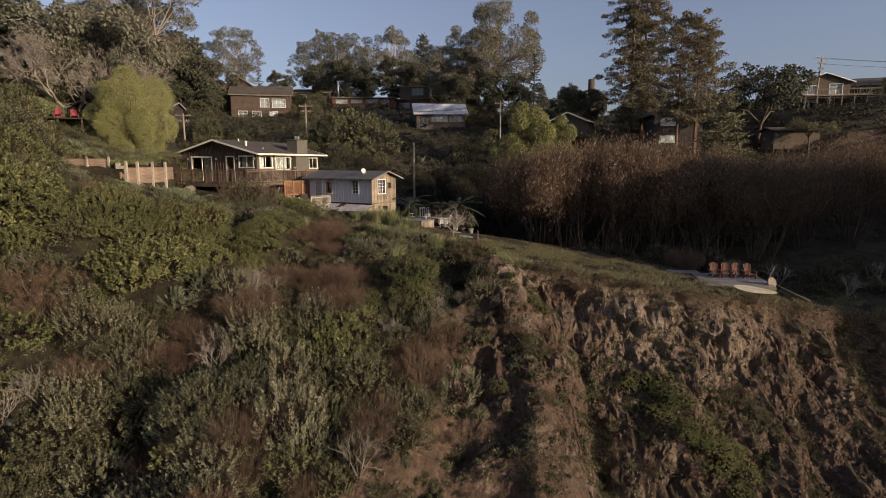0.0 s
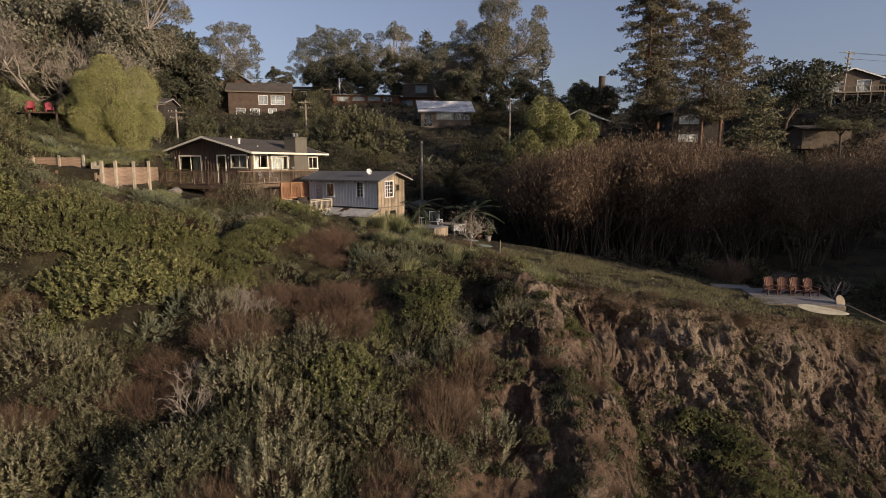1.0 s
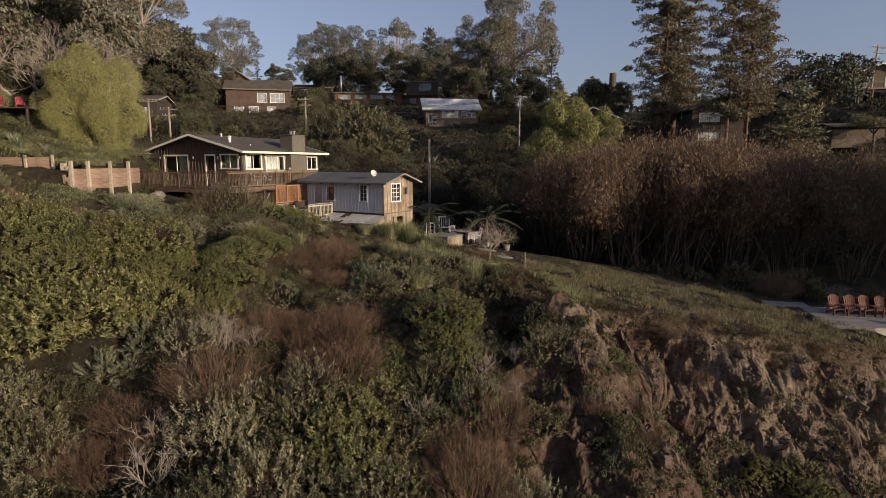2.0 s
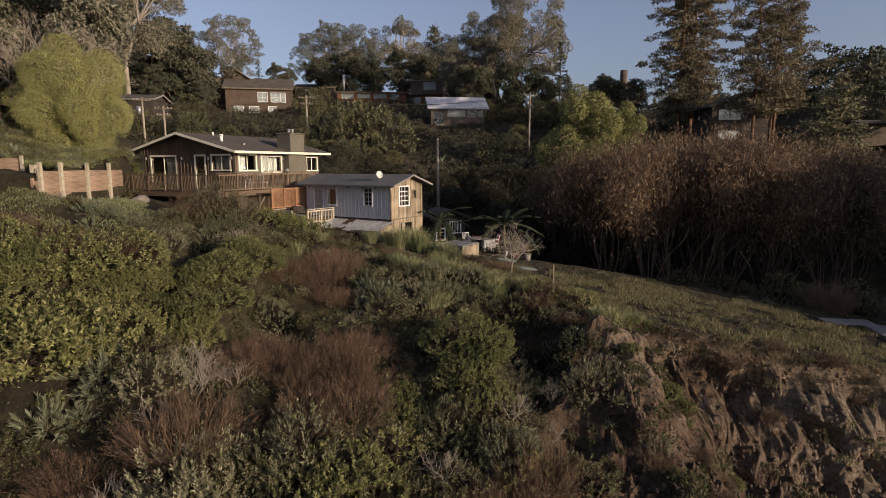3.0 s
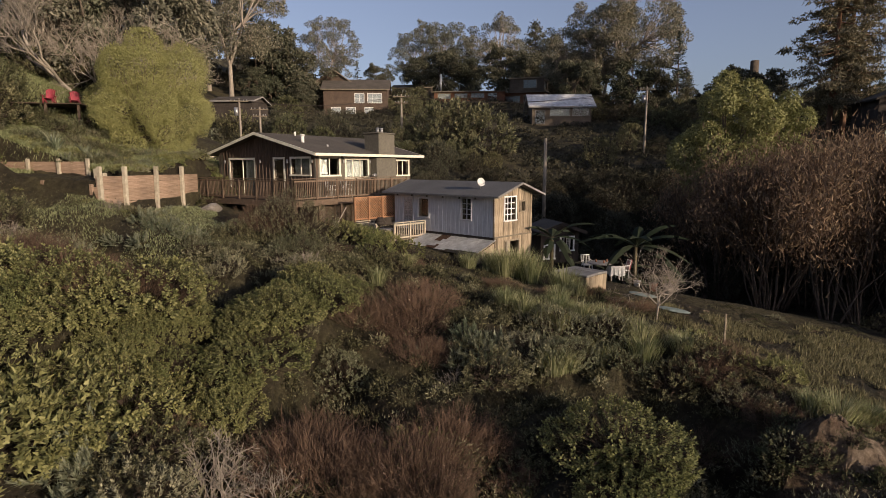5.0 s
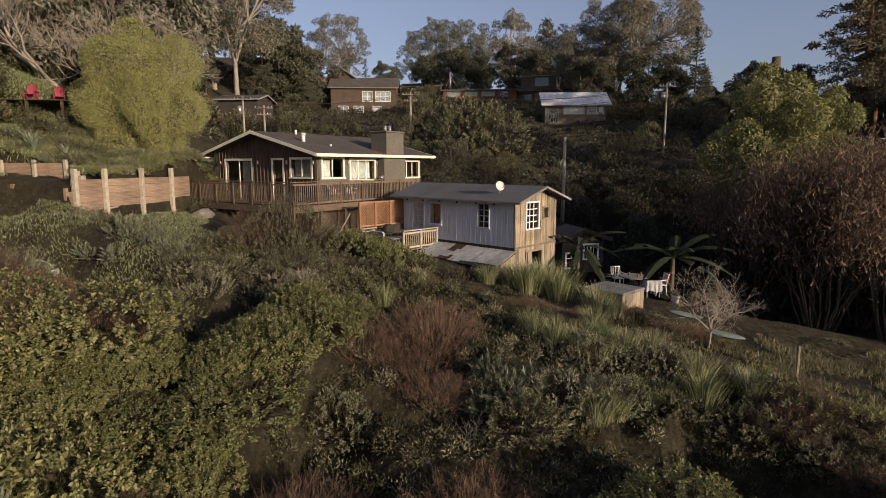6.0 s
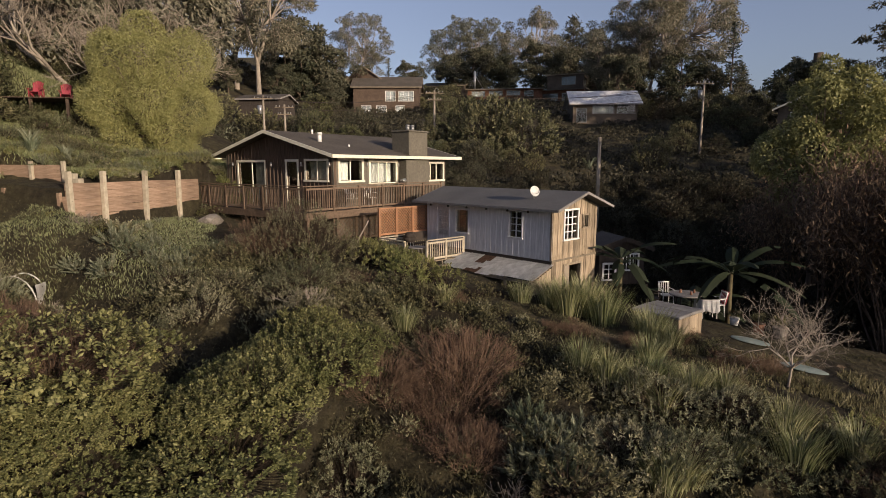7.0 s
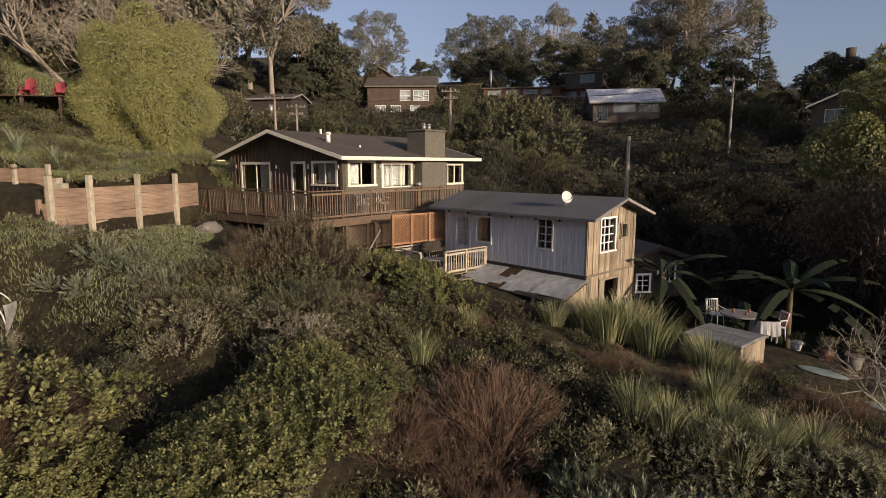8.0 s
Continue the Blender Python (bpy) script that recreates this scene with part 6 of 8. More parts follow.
# olive-green trees and the willows of the canyon
OLIVE = domed_tree(330, 12, 3.1, L_BALL, BARK, lumps=70, n=30000, size=0.18, lump_r=0.24, foot=0.2)
tree_at("canyon_tree", OLIVE, 8.5, 57.3, "rounded olive-green tree above the willows", "tree", z=6.6)
tree_at("canyon_tree", OLIVE, 12.0, 58.2, "rounded olive-green tree above the willows", "tree", turn=100, size=0.93, z=6.2)
WILLOW = [willow_tree(340 + 5 * k, height=7.6, leafy=8200) for k in range(4)]
k = 0
for x, y, s in [(8.4, 48.6, 1.05), (10.8, 47, 1.05), (14, 47, 1.1), (16.5, 48, 1.15), (19.5, 48, 1.1), (22.5, 47, 1.05), (14.5, 51.5, 1.2), (19.5, 51, 1.2), (25, 52, 1.15), (27.5, 47, 1.0), (9.5, 50, 1.12), (12.5, 47.5, 1.1), (15.5, 49.5, 1.12), (18, 46.5, 1.0), (21, 49, 1.05), (24, 47, 1.0), (12, 52, 1.2), (17, 53.5, 1.2), (22, 53, 1.1), (26.5, 50, 1.0), (29.5, 48, 0.95), (33, 50, 1.0), (36, 53, 1.2), (39, 51, 1.2), (7.0, 52.5, 0.95), (42, 55, 1.2)]:
    tree_at("willow", WILLOW[k % 4], x, y, "nearly bare willow with rusty leaves at the twig ends", "tree", "canyon willows", 77 * k, s * 1.0)
    k += 1

# shrubs over the hill and round the houses behind
rng = np.random.default_rng(5)
n = 0
clear = [(-15, 50, 9), (-7, 46, 6), (-1, 44, 4.5), (36, 88, 6.5), (-2, 124, 8.5), (60, 94, 8), (-8, 166, 15), (-44, 128, 10), (32, 104, 5), (35, 136, 7), (7.5, 56, 4), (13, 59, 4)]
views = [(0.5, 122, 6), (-20, 154, 9), (-8, 160, 7), (-42, 130, 8), (37.5, 90, 4), (22, 100, 4), (36, 135, 5), (63, 94, 6), (10.4, 97, 1.5)]
while n < 215:
    x, y = (rng.uniform(-50, 30) if n % 4 else rng.uniform(-75, 85)), 52 + 105 * rng.uniform(0, 1) ** 1.3
    if x > -6 and y < 58 or any(math.hypot(x - a, y - b) < r for a, b, r in clear) or x < -18 and y < 60:
        continue
    blocked = False
    for hx, hy, hw in views:
        t = (y - 12) / (hy - 12)
        blocked |= abs(x - (-3 + (hx + 3) * t)) < (hw + 2.5) * t and hy - 72 < y < hy
    if blocked:
        continue
    s = rng.uniform(0.3, 0.62) if y < 112 and x < 6 else rng.uniform(0.5, 0.9)
    tree_at("hillside_shrub", NEARBUSH[n % 2] if y < 74 else HILLBUSH[int(rng.integers(0, 4))], x, y, "large evergreen shrub on the shaded hillside", "shrub", "hillside shrubs", rng.uniform(0, 360), s)
    n += 1
for x, y, s, k in [(-14, 88, 1.3, 2), (-10.5, 87, 1.3, 2), (-17, 90, 1.2, 2), (-28, 72, 0.6, 1), (-25, 70, 0.7, 1), (-12.5, 60.5, 0.5, 2), (-10, 62, 0.55, 1), (21, 78, 0.9, 1), (26, 82, 1.1, 0), (17, 68, 1.0, 0), (4, 90, 0.8, 1), (-32, 66, 0.8, 2), (-36, 70, 0.9, 1), (-2, 68, 0.9, 0), (3, 64, 0.9, 0), (-4, 60, 0.8, 0), (0, 57, 0.9, 3), (5, 60, 1.0, 3), (-46, 92, 1.0, 1), (-42, 96, 1.0, 0), (-38, 92, 0.9, 2), (-50, 86, 1.0, 0), (-34, 98, 0.9, 0), (-30, 84, 0.7, 1), (-54, 94, 1.0, 2), (45, 62, 0.9, 0), (50, 64, 0.9, 3), (40, 66, 0.9, 0), (44, 70, 0.7, 1), (56, 68, 0.9, 0), (60, 72, 0.9, 3), (53, 60, 1.0, 1)]:
    tree_at("hillside_shrub", NEARBUSH[k % 2] if y < 74 else HILLBUSH[k], x, y, "large evergreen shrub on the shaded hillside", "shrub", "hillside shrubs", 60 * x, s)
# evergreen brush that fills the canyon behind the cabin, leaf colour darkened for shade
SHADEBUSH = [shoot_bush(350 + 3 * k, L_SHADE_BRUSH, 2.5, 2.9, 300, 16, 0.18, 0.55, 0.5, 0.1, 9, True, 0.6) for k in range(2)]
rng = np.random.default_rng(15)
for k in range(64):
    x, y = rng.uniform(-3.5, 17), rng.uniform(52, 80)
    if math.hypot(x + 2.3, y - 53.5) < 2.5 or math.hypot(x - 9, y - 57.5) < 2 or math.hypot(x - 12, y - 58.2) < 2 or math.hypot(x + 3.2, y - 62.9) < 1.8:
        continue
    tree_at("hillside_shrub", SHADEBUSH[k % 2], x, y, "evergreen brush in the canyon, leaves darkened for its shade", "shrub", "canyon brush", 60 * k, rng.uniform(0.55, 1.05))

# ---- brush on the bluff ----
IVY = [ivy_bush(400 + 3 * k) for k in range(4)]
IVY_S = [ivy_bush(415 + 3 * k, plain=True) for k in range(3)]
SCRUB = [scrub_bush(430 + 3 * k, lf) for k, lf in enumerate((L_GREY, L_SAGE, L_GREY))]
SCRUB_S = [scrub_bush(440 + 3 * k, lf, shoots=150, each=26, size=0.072, wide=0.4) for k, lf in enumerate((L_GREY, L_SAGE, L_OLIVE))]
OLIVEB = [lumpy_bush(450 + 3 * k, L_OLIVE, n=2500, size=0.075) for k in range(3)]
OLIVEB_S = [lumpy_bush(460 + 3 * k, L_OLIVE, n=3000, size=0.07) for k in range(3)]
BANK = [lumpy_bush(465 + 3 * k, lf, r=1.0, h=0.6, n=1300, size=0.1) for k, lf in enumerate((L_BALL, L_SAGE))]
BIGBUSH = [lumpy_bush(475 + 3 * k, lf, r=1.7, h=1.9, n=5200, size=0.1) for k, lf in enumerate((L_OLIVE, L_IVY))]
RED = [wand_bush(470 + 3 * k, RED_TWIG, L_RUST) for k in range(3)]
DRY = [wand_bush(490 + 3 * k, DRY_TWIG, L_RUST, leafy=350) for k in range(2)]
ECH = [echium_bush(510 + 3 * k) for k in range(3)]
FLAX = [flax_clump(530 + 3 * k, n=420, length=1.1, spread=0.5, width=0.024, bend=0.34) for k in range(3)]
BARE = [bare_shrub(550 + 3 * k, GREY_TWIG) for k in range(2)]
VINE = [lumpy_bush(570 + 3 * k, L_DRYVINE, r=1.1, h=0.6, n=1250, size=0.08, stem=DRY_TWIG) for k in range(2)]
BALLS = [lumpy_bush(580 + 3 * k, L_BALL, n=1500, size=0.085) for k in range(2)]
SPARSE = {"ivy": IVY_S, "grey": SCRUB_S, "olive": OLIVEB_S}
KINDS = {
    "ivy": (IVY, "leafy_shrub", "dense yellow-green broad-leaved shrub on the bluff", "shrub"),
    "grey": (SCRUB, "coyote_brush", "grey-green fine-leaved coyote brush on the bluff", "shrub"),
    "olive": (OLIVEB, "chaparral_shrub", "olive-green small-leaved shrub on the bluff", "shrub"),
    "red": (RED, "red_brush", "upright red-brown dry brush on the bluff", "shrub"),
    "dry": (DRY, "dry_brush", "upright tan dry stalks on the bluff", "shrub"),
    "ech": (ECH, "silver_shrub", "silver-green shrub with leafy spires", "shrub"),
    "flax": (FLAX, "strap_leaf_clump", "bright green clump of arching strap leaves", "plant"),
    "bare": (BARE, "bare_shrub", "leafless grey twiggy shrub on the bluff", "shrub"),
    "bank": (BANK, "bank_shrub", "low pale green spreading shrub on the bank", "shrub"),
    "big": (BIGBUSH, "chaparral_shrub", "tall olive-green shrub on the west slope", "shrub"),
    "ball": (BALLS, "leafy_shrub", "bright yellow-green small-leaved shrub on the bluff", "shrub"),
    "vine": (VINE, "dry_vine", "low tangle of brown and green vine", "shrub"),
}


def shrub(kind, x, y, size=1.0, tall=1.0, turn=0.0, pick=0, sink=0.12):
    protos, name, label, category = KINDS[kind]
    if y < 26.5 or x < -21:
        protos = SPARSE.get(kind, protos)
    m = pose(x, y, gz(x, y) - sink, 0, 0, turn) @ Matrix.Diagonal((size, size, size * tall, 1))
    return planted(name, protos[pick % len(protos)], m, label, category, KINDS[kind][1].replace("_", " ") + " on the bluff")


def in_hollow(x, y):
    """The gully between the leafy mounds and the dark hollow behind them."""
    along = (x + 12.4) - 0.2 * (31.5 - y)
    return (np.abs(along) < 0.6) & (y > 28) & (y < 34.5) | (np.hypot((x + 15.4) / 2.6, (y - 33.2) / 1.0) < 1)


# what grows where: x, y, reach, kind
PATCHES = [
    (-4.6, 36.6, 1.9, "vine"), (-7.6, 36.4, 1.7, "vine"), (-1.2, 35.6, 1.6, "vine"), (-6.4, 35.2, 1.1, "vine"),
    (-15.2, 27.0, 2.6, "ivy"), (-13.8, 28.6, 1.3, "ivy"), (-11.4, 29.2, 1.2, "ivy"), (-11.2, 31.0, 0.9, "ivy"), (-10.8, 33.8, 1.2, "ivy"), (-17.8, 28.0, 1.6, "ivy"), (-9.8, 37.2, 2.0, "olive"),
    (-14.3, 30.2, 0.9, "red"), (-15.8, 30.6, 1.2, "red"), (-18.2, 31.0, 1.7, "red"), (-13.0, 30.7, 0.9, "ivy"),
    (-8.0, 33.7, 1.2, "red"), (-7.4, 32.3, 1.0, "red"), (-7.5, 34.6, 0.8, "red"), (-5.5, 29.2, 0.9, "red"), (-5.7, 27.8, 1.1, "red"), (-5.7, 26.1, 1.2, "red"), (-6.6, 27.0, 1.0, "dry"), (-8.2, 27.8, 1.0, "red"), (-7.6, 26.2, 0.9, "red"), (-12.0, 23.4, 1.5, "red"), (-10.2, 22.4, 1.2, "bare"),
    (-5.4, 33.1, 0.95, "ech"), (-12.6, 25.6, 1.3, "ech"), (-3.0, 34.6, 1.2, "grey"), (-1.4, 32.4, 1.3, "olive"), (-10.2, 26.6, 1.0, "bare"), (-9.4, 27.8, 0.9, "grey"),
    (-2.4, 28.6, 1.4, "ivy"), (-1.6, 30.3, 1.2, "olive"), (-4.3, 27.2, 0.9, "ivy"), (-5.5, 23.9, 0.9, "ivy"), (-4.2, 24.4, 0.8, "grey"), (-1.8, 26.4, 1.0, "olive"), (-4.0, 29.8, 0.9, "olive"), (-3.2, 22.6, 0.9, "ball"),
    (-18.6, 37.3, 2.4, "ech"), (-22.5, 32.5, 1.6, "grey"), (-13.8, 39.6, 1.7, "olive"), (-24.5, 29.5, 3.6, "olive"), (-21.6, 26.0, 2.4, "ivy"), (-19.6, 21.6, 1.6, "ivy"),
    (-26.0, 36.0, 2.5, "olive"), (-9.0, 21.0, 2.6, "grey"), (-6.0, 20.6, 2.2, "grey"), (-14.5, 23.4, 1.8, "grey"), (-6.8, 38.6, 1.8, "vine"), (-3.2, 37.6, 1.6, "vine"),
]
# small spots kept open, where shade lies between the bushes
OPEN = [(-7.7, 30.9, 0.8), (-9.6, 30.0, 0.8), (-4.2, 34.4, 1.5), (-2.0, 33.2, 1.4), (-1.0, 34.3, 0.9), (-5.3, 33.2, 1.1), (-3.4, 32.0, 1.0), (-6.4, 34.0, 0.7), (-9.4, 31.9, 1.0), (-9.2, 30.9, 0.9), (-21.3, 34.8, 1.3), (-20.4, 33.6, 1.2), (-9.0, 30.4, 0.7), (-8.4, 29.4, 0.9), (-7.0, 30.0, 0.7), (-6.6, 31.0, 0.6), (-9.6, 28.6, 0.5), (-6.3, 35.0, 0.6), (-3.4, 26.2, 0.5), (-8.6, 25.2, 0.7), (-2.7, 31.4, 0.6), (-11.8, 25.0, 0.5), (-14.6, 18.6, 0.9), (-17.2, 21.4, 0.8), (-4.8, 31.2, 0.6), (-7.4, 23.4, 0.6), (-5.0, 22.2, 0.5)]
FILL = ("grey", "olive", "grey", "dry", "bare", "olive", "grey", "ball", "red", "grey", "dry", "olive")
rng = np.random.default_rng(11)
step = 1.02
for yy in np.arange(14.5, 46.5, step):
    for xx in np.arange(-38, 8.2, step):
        x, y = xx + rng.uniform(-0.5, 0.5) * step, yy + rng.uniform(-0.5, 0.5) * step
        pick, turn, a, b = int(rng.integers(0, 12)), rng.uniform(0, 360), rng.uniform(), rng.uniform()
        if x < -0.8 * (y + 1.1) - 1.8 or bare_side(x, y) > 2.6 + 2.6 * a * a * (y < 30.5):
            continue
        if y > 41.5 - 0.24 * (x + 22) and x > -22.6 or x < -22.4 and WALL_Y0 - 1.2 < y and x > -31:
            continue          # the terrace, the yard and the wall
        if y > bluff_edge(x) + 1.5 and x > -5.5 or -24 < x < -17 and 39 < y or -28 < x < -22 and y > 35.5 or -22 < x < -16.5 and 33.6 < y < 35.6:
            continue          # the path along the rim, the lawn below the wall
        if in_hollow(x, y) or any(math.hypot(x - ox, y - oy) < r for ox, oy, r in OPEN):
            continue
        kind, near = None, 9.0
        for px, py, pr, pk in PATCHES:
            d = math.hypot(x - px, y - py) / pr
            if d < 1 and d < near:
                kind, near = pk, d
        if kind is None:
            kind = FILL[int((fbm(x * 0.45, y * 0.45, 2, 3) + 0.5 + 0.7 * (a - 0.5)) * 12) % 12]
        size = 0.72 + 0.6 * b * b
        if kind == "ivy":
            size *= 1.1
        if y < 27:
            size *= 1.2
        if x < -21 and y < 39:
            size *= 1.25
        if -0.68 * (y + 1.1) < x < -0.46 * (y + 1.1) and y > 31.5 or x < -14 and y > 32.5:
            size *= 0.85
            if kind in ("ivy", "red", "dry"):
                kind = ("ech", "grey", "ech", "bank")[pick % 4]
        if x > -8.5 and y > 34.4 and kind != "red":
            size *= 0.7
        shrub(kind, x, y, size, ((0.75 if y < 28 else 0.58) + 0.45 * a) * (0.9 if kind in ("red", "dry") else 1.0), turn, pick)
# leafy mounds to either side of the gully
for k in range(64):
    u, v = rng.uniform(-1, 1), rng.uniform(-1, 1)
    x, y = (-11.15 + 0.55 * u + 0.3 * v, 31.2 + 2.9 * v) if k % 2 else (-14.2 + 1.7 * u, 28.6 + 1.7 * v)
    if not in_hollow(x, y) and (k % 2 or y < 28.7 or x > -13.2):
        shrub("ivy", x, y, rng.uniform(0.6, 0.9), rng.uniform(0.75, 1.0), 47 * k, k)
for k in range(16):
    shrub("red", rng.uniform(-16.2, -13.3), rng.uniform(28.8, 30.6), rng.uniform(0.75, 1.0), 0.85, 47 * k, k, 0.0)
for k in range(34):
    shrub(("bank", "grey", "bank", "ech")[k % 4], rng.uniform(-28.5, -20.5), rng.uniform(35.2, 38.6), rng.uniform(0.3, 0.5), 0.7, 47 * k, k)
for k in range(30):
    shrub("bank", rng.uniform(-24.4, -22.95), rng.uniform(41.4, 48.2), rng.uniform(0.5, 0.75), 0.8, 47 * k, k)
for k in range(16):
    shrub("vine" if k % 3 else "dry", rng.uniform(-5.6, -2.2), rng.uniform(37.8, 39.9), rng.uniform(0.3, 0.5), 0.7, 47 * k, k)
# banks of vine below the cabin
for k in range(60):
    x, y = rng.uniform(-9.2, -0.6), rng.uniform(36.6, 41.2)
    if y > 40.6 + 0.25 * (x + 9):
        shrub("vine" if k % 3 else "olive", x, y - 1.4, 0.4, 0.7, 40 * k, k)
        continue
    shrub(("vine", "vine", "olive", "dry")[k % 4], x, y, rng.uniform(0.3, 0.55), 0.8, 40 * k, k)
for k, (x, y, sz) in enumerate([(-25.0, 33.2, 1.15), (-27.2, 34.4, 1.2), (-24.2, 30.6, 1.0), (-26.6, 31.4, 1.2), (-29.4, 35.2, 1.3), (-29.0, 32.0, 1.2), (-31.2, 37.2, 1.4), (-31.6, 33.8, 1.3), (-28.2, 28.8, 1.1), (-25.4, 27.8, 0.9), (-32.8, 42.2, 1.5), (-31.6, 39.6, 1.3), (-35.4, 45.4, 1.5), (-35.6, 49.6, 1.0), (-37.6, 51.5, 1.4), (-36.2, 52.6, 1.3), (-39.5, 53, 1.6), (-38.6, 55, 1.7), (-42, 55, 1.8), (-41, 57.5, 1.9), (-44.5, 57, 2.0), (-34.6, 51.2, 0.9), (-34.2, 53.4, 1.2), (-36.8, 56, 1.6), (-40, 50.5, 1.6), (-43.5, 53, 1.8), (-33.8, 39.0, 1.6), (-29.6, 38.4, 0.9), (-36.6, 44.6, 1.6), (-36, 40.5, 1.6), (-22.8, 28.4, 0.8), (-30.6, 29.6, 1.2), (-27.4, 25.6, 1.0)]):
    shrub("big", x, y, sz, 0.95, 75 * k, k % 3 // 2)
# the round pale bush in the hollow
BALL = lumpy_bush(600, L_SAGE, r=0.82, h=1.2, n=4400, size=0.055)
planted("round_shrub", BALL, pose(-9.35, 31.9, 6.2), "rounded pale green shrub in a hollow of brush", "shrub")
# strap-leaved clumps below the cabin and along the path
for k, (x, y, s) in enumerate([(-6.7, 40.9, 0.7), (-5.7, 41.1, 0.95), (-5.1, 40.6, 1.15), (-4.5, 41.0, 1.25), (-4.0, 40.3, 1.15), (-2.7, 39.5, 1.0), (-2.2, 39.1, 0.7), (-5.4, 41.7, 0.8), (-2.3, 35.6, 0.7), (-1.5, 35.9, 0.6), (-3.0, 35.9, 0.65), (-8.9, 38.8, 0.6), (0.6, 34.3, 0.7), (3.6, 31.6, 0.8), (3.1, 31.9, 0.6), (-0.6, 34.6, 0.8)]):
    shrub("flax", x, y, s, 1.0, 40 * k, k, 0.02)
# silver spires and strap leaves on the swell below the path
for k, (x, y, sz) in enumerate([(-5.5, 33.0, 1.0), (-5.0, 33.4, 1.05), (-5.9, 33.5, 0.85), (-5.2, 32.5, 0.8), (-4.6, 32.9, 0.8), (-6.0, 32.6, 0.7), (-12.9, 25.8, 0.9), (-12.2, 25.4, 0.8)]):
    shrub("ech", x, y, sz, 0.9, 60 * k, k, -0.02)
for k, (x, y, sz) in enumerate([(-3.3, 32.7, 0.75), (-2.9, 32.9, 0.7), (-1.8, 34.0, 0.8), (-0.6, 33.9, 0.85), (-4.2, 35.6, 0.8), (-3.6, 35.4, 0.85), (-4.8, 35.9, 0.75), (-3.0, 35.1, 0.8), (-9.7, 37.0, 0.7), (-3.0, 37.3, 0.7)]):
    shrub("flax", x, y, sz, 1.0, 40 * k, k, 0.02)
# pale sage bushes below the path
SAGE = [lumpy_bush(610 + 3 * k, L_SAGE, r=1.0, h=1.0, n=4200, size=0.06, wide=0.4) for k in range(2)]
for k, (x, y, sz) in enumerate([(-3.8, 33.6, 1.25), (-3.0, 33.5, 1.05), (-2.0, 34.1, 0.7), (-4.5, 33.2, 0.8), (-1.2, 33.6, 0.7), (-2.9, 35.2, 1.15), (-1.7, 35.0, 1.0), (-3.9, 35.4, 0.8), (-0.7, 34.8, 0.7), (-2.2, 36.2, 0.6)]):
    planted("sage_bush", SAGE[k % 2], pose(x, y, gz(x, y) - 0.05, 0, 0, 70 * k) @ Matrix.Diagonal((sz, sz, sz, 1)), "rounded pale grey-green sage bush below the path", "shrub", "sage bushes")
# growth on the cliff and along its rim
rng = np.random.default_rng(21)
for k in range(280):
    x = rng.uniform(3.0, 27)
    d = rng.uniform(0.2, 13)
    y = float(bluff_edge(x)) - d
    kind = ("olive", "grey", "vine", "vine", "bare", "dry")[int(rng.integers(0, 6))]
    if fbm(x * 0.35, y * 0.35, 2, 55) < 0.02:
        continue
    shrub(kind, x, y, rng.uniform(0.22, 0.5), rng.uniform(0.6, 1.0), rng.uniform(0, 360), k)
for k in range(46):
    a, d = rng.uniform(0, 6.28), math.sqrt(rng.uniform(0, 1))
    u, v = math.cos(a) * d * 3.1, math.sin(a) * d * 1.25
    shrub("ball" if k % 3 else "ivy", 11.7 + 0.8 * u + 0.4 * v, 24.7 - 0.75 * u + v, rng.uniform(0.4, 0.75), 0.8, 50 * k, k, 0.0)
for k in range(210):
    x, y = rng.uniform(-3.5, 9), rng.uniform(17, 30)
    if not 2.0 < bare_side(x, y) < 9.5 or fbm(x * 0.5, y * 0.5, 2, 57) < -0.06:
        continue
    shrub(("olive", "grey", "vine", "olive", "dry", "ivy")[k % 6], x, y, rng.uniform(0.25, 0.6), 0.9, 50 * k, k)
for k in range(34):
    x = rng.uniform(4, 26)
    shrub(("vine", "dry", "flax", "vine")[k % 4], x, float(bluff_edge(x)) - rng.uniform(-0.1, 0.5), rng.uniform(0.3, 0.55), 0.8, 50 * k, k)
# low clumps over the bluff top
for k in range(300):
    x = rng.uniform(1.5, 26)
    y = rng.uniform(34.2, 42.5) - 0.12 * x + 0.9
    if y < float(bluff_edge(x)) + 1.3 or 15 < x < 22 and 32 < y < 38.5 or x < 3.5 and y > 38:
        continue
    shrub(("vine", "grey", "olive", "vine", "olive")[k % 5], x, y, rng.uniform(0.2, 0.46), rng.uniform(0.45, 0.85), rng.uniform(0, 360), k)
# dark brush and bare saplings behind the rim deck
for k, (x, y, s, kind) in enumerate([(18.5, 41, 1.5, "dry"), (20.5, 41.5, 1.4, "vine"), (22.5, 41, 1.5, "bare"), (24.5, 38.5, 1.6, "bare"), (25.5, 36, 1.4, "vine"), (27, 35, 1.5, "bare"), (16.5, 42, 1.3, "vine"), (14, 43, 1.3, "vine"), (27.5, 38, 1.7, "olive"), (30, 36, 1.6, "vine"), (32, 38, 1.8, "bare"), (11.5, 43.8, 1.2, "vine"), (30, 41, 1.9, "olive"), (34, 42, 2.0, "vine"), (26, 42, 1.8, "vine"), (22, 43.5, 1.8, "olive"), (18, 44, 1.6, "olive")]):
    shrub(kind, x, y, s, 1.0, 70 * k, k)
# the planting above the retaining wall
rng = np.random.default_rng(31)
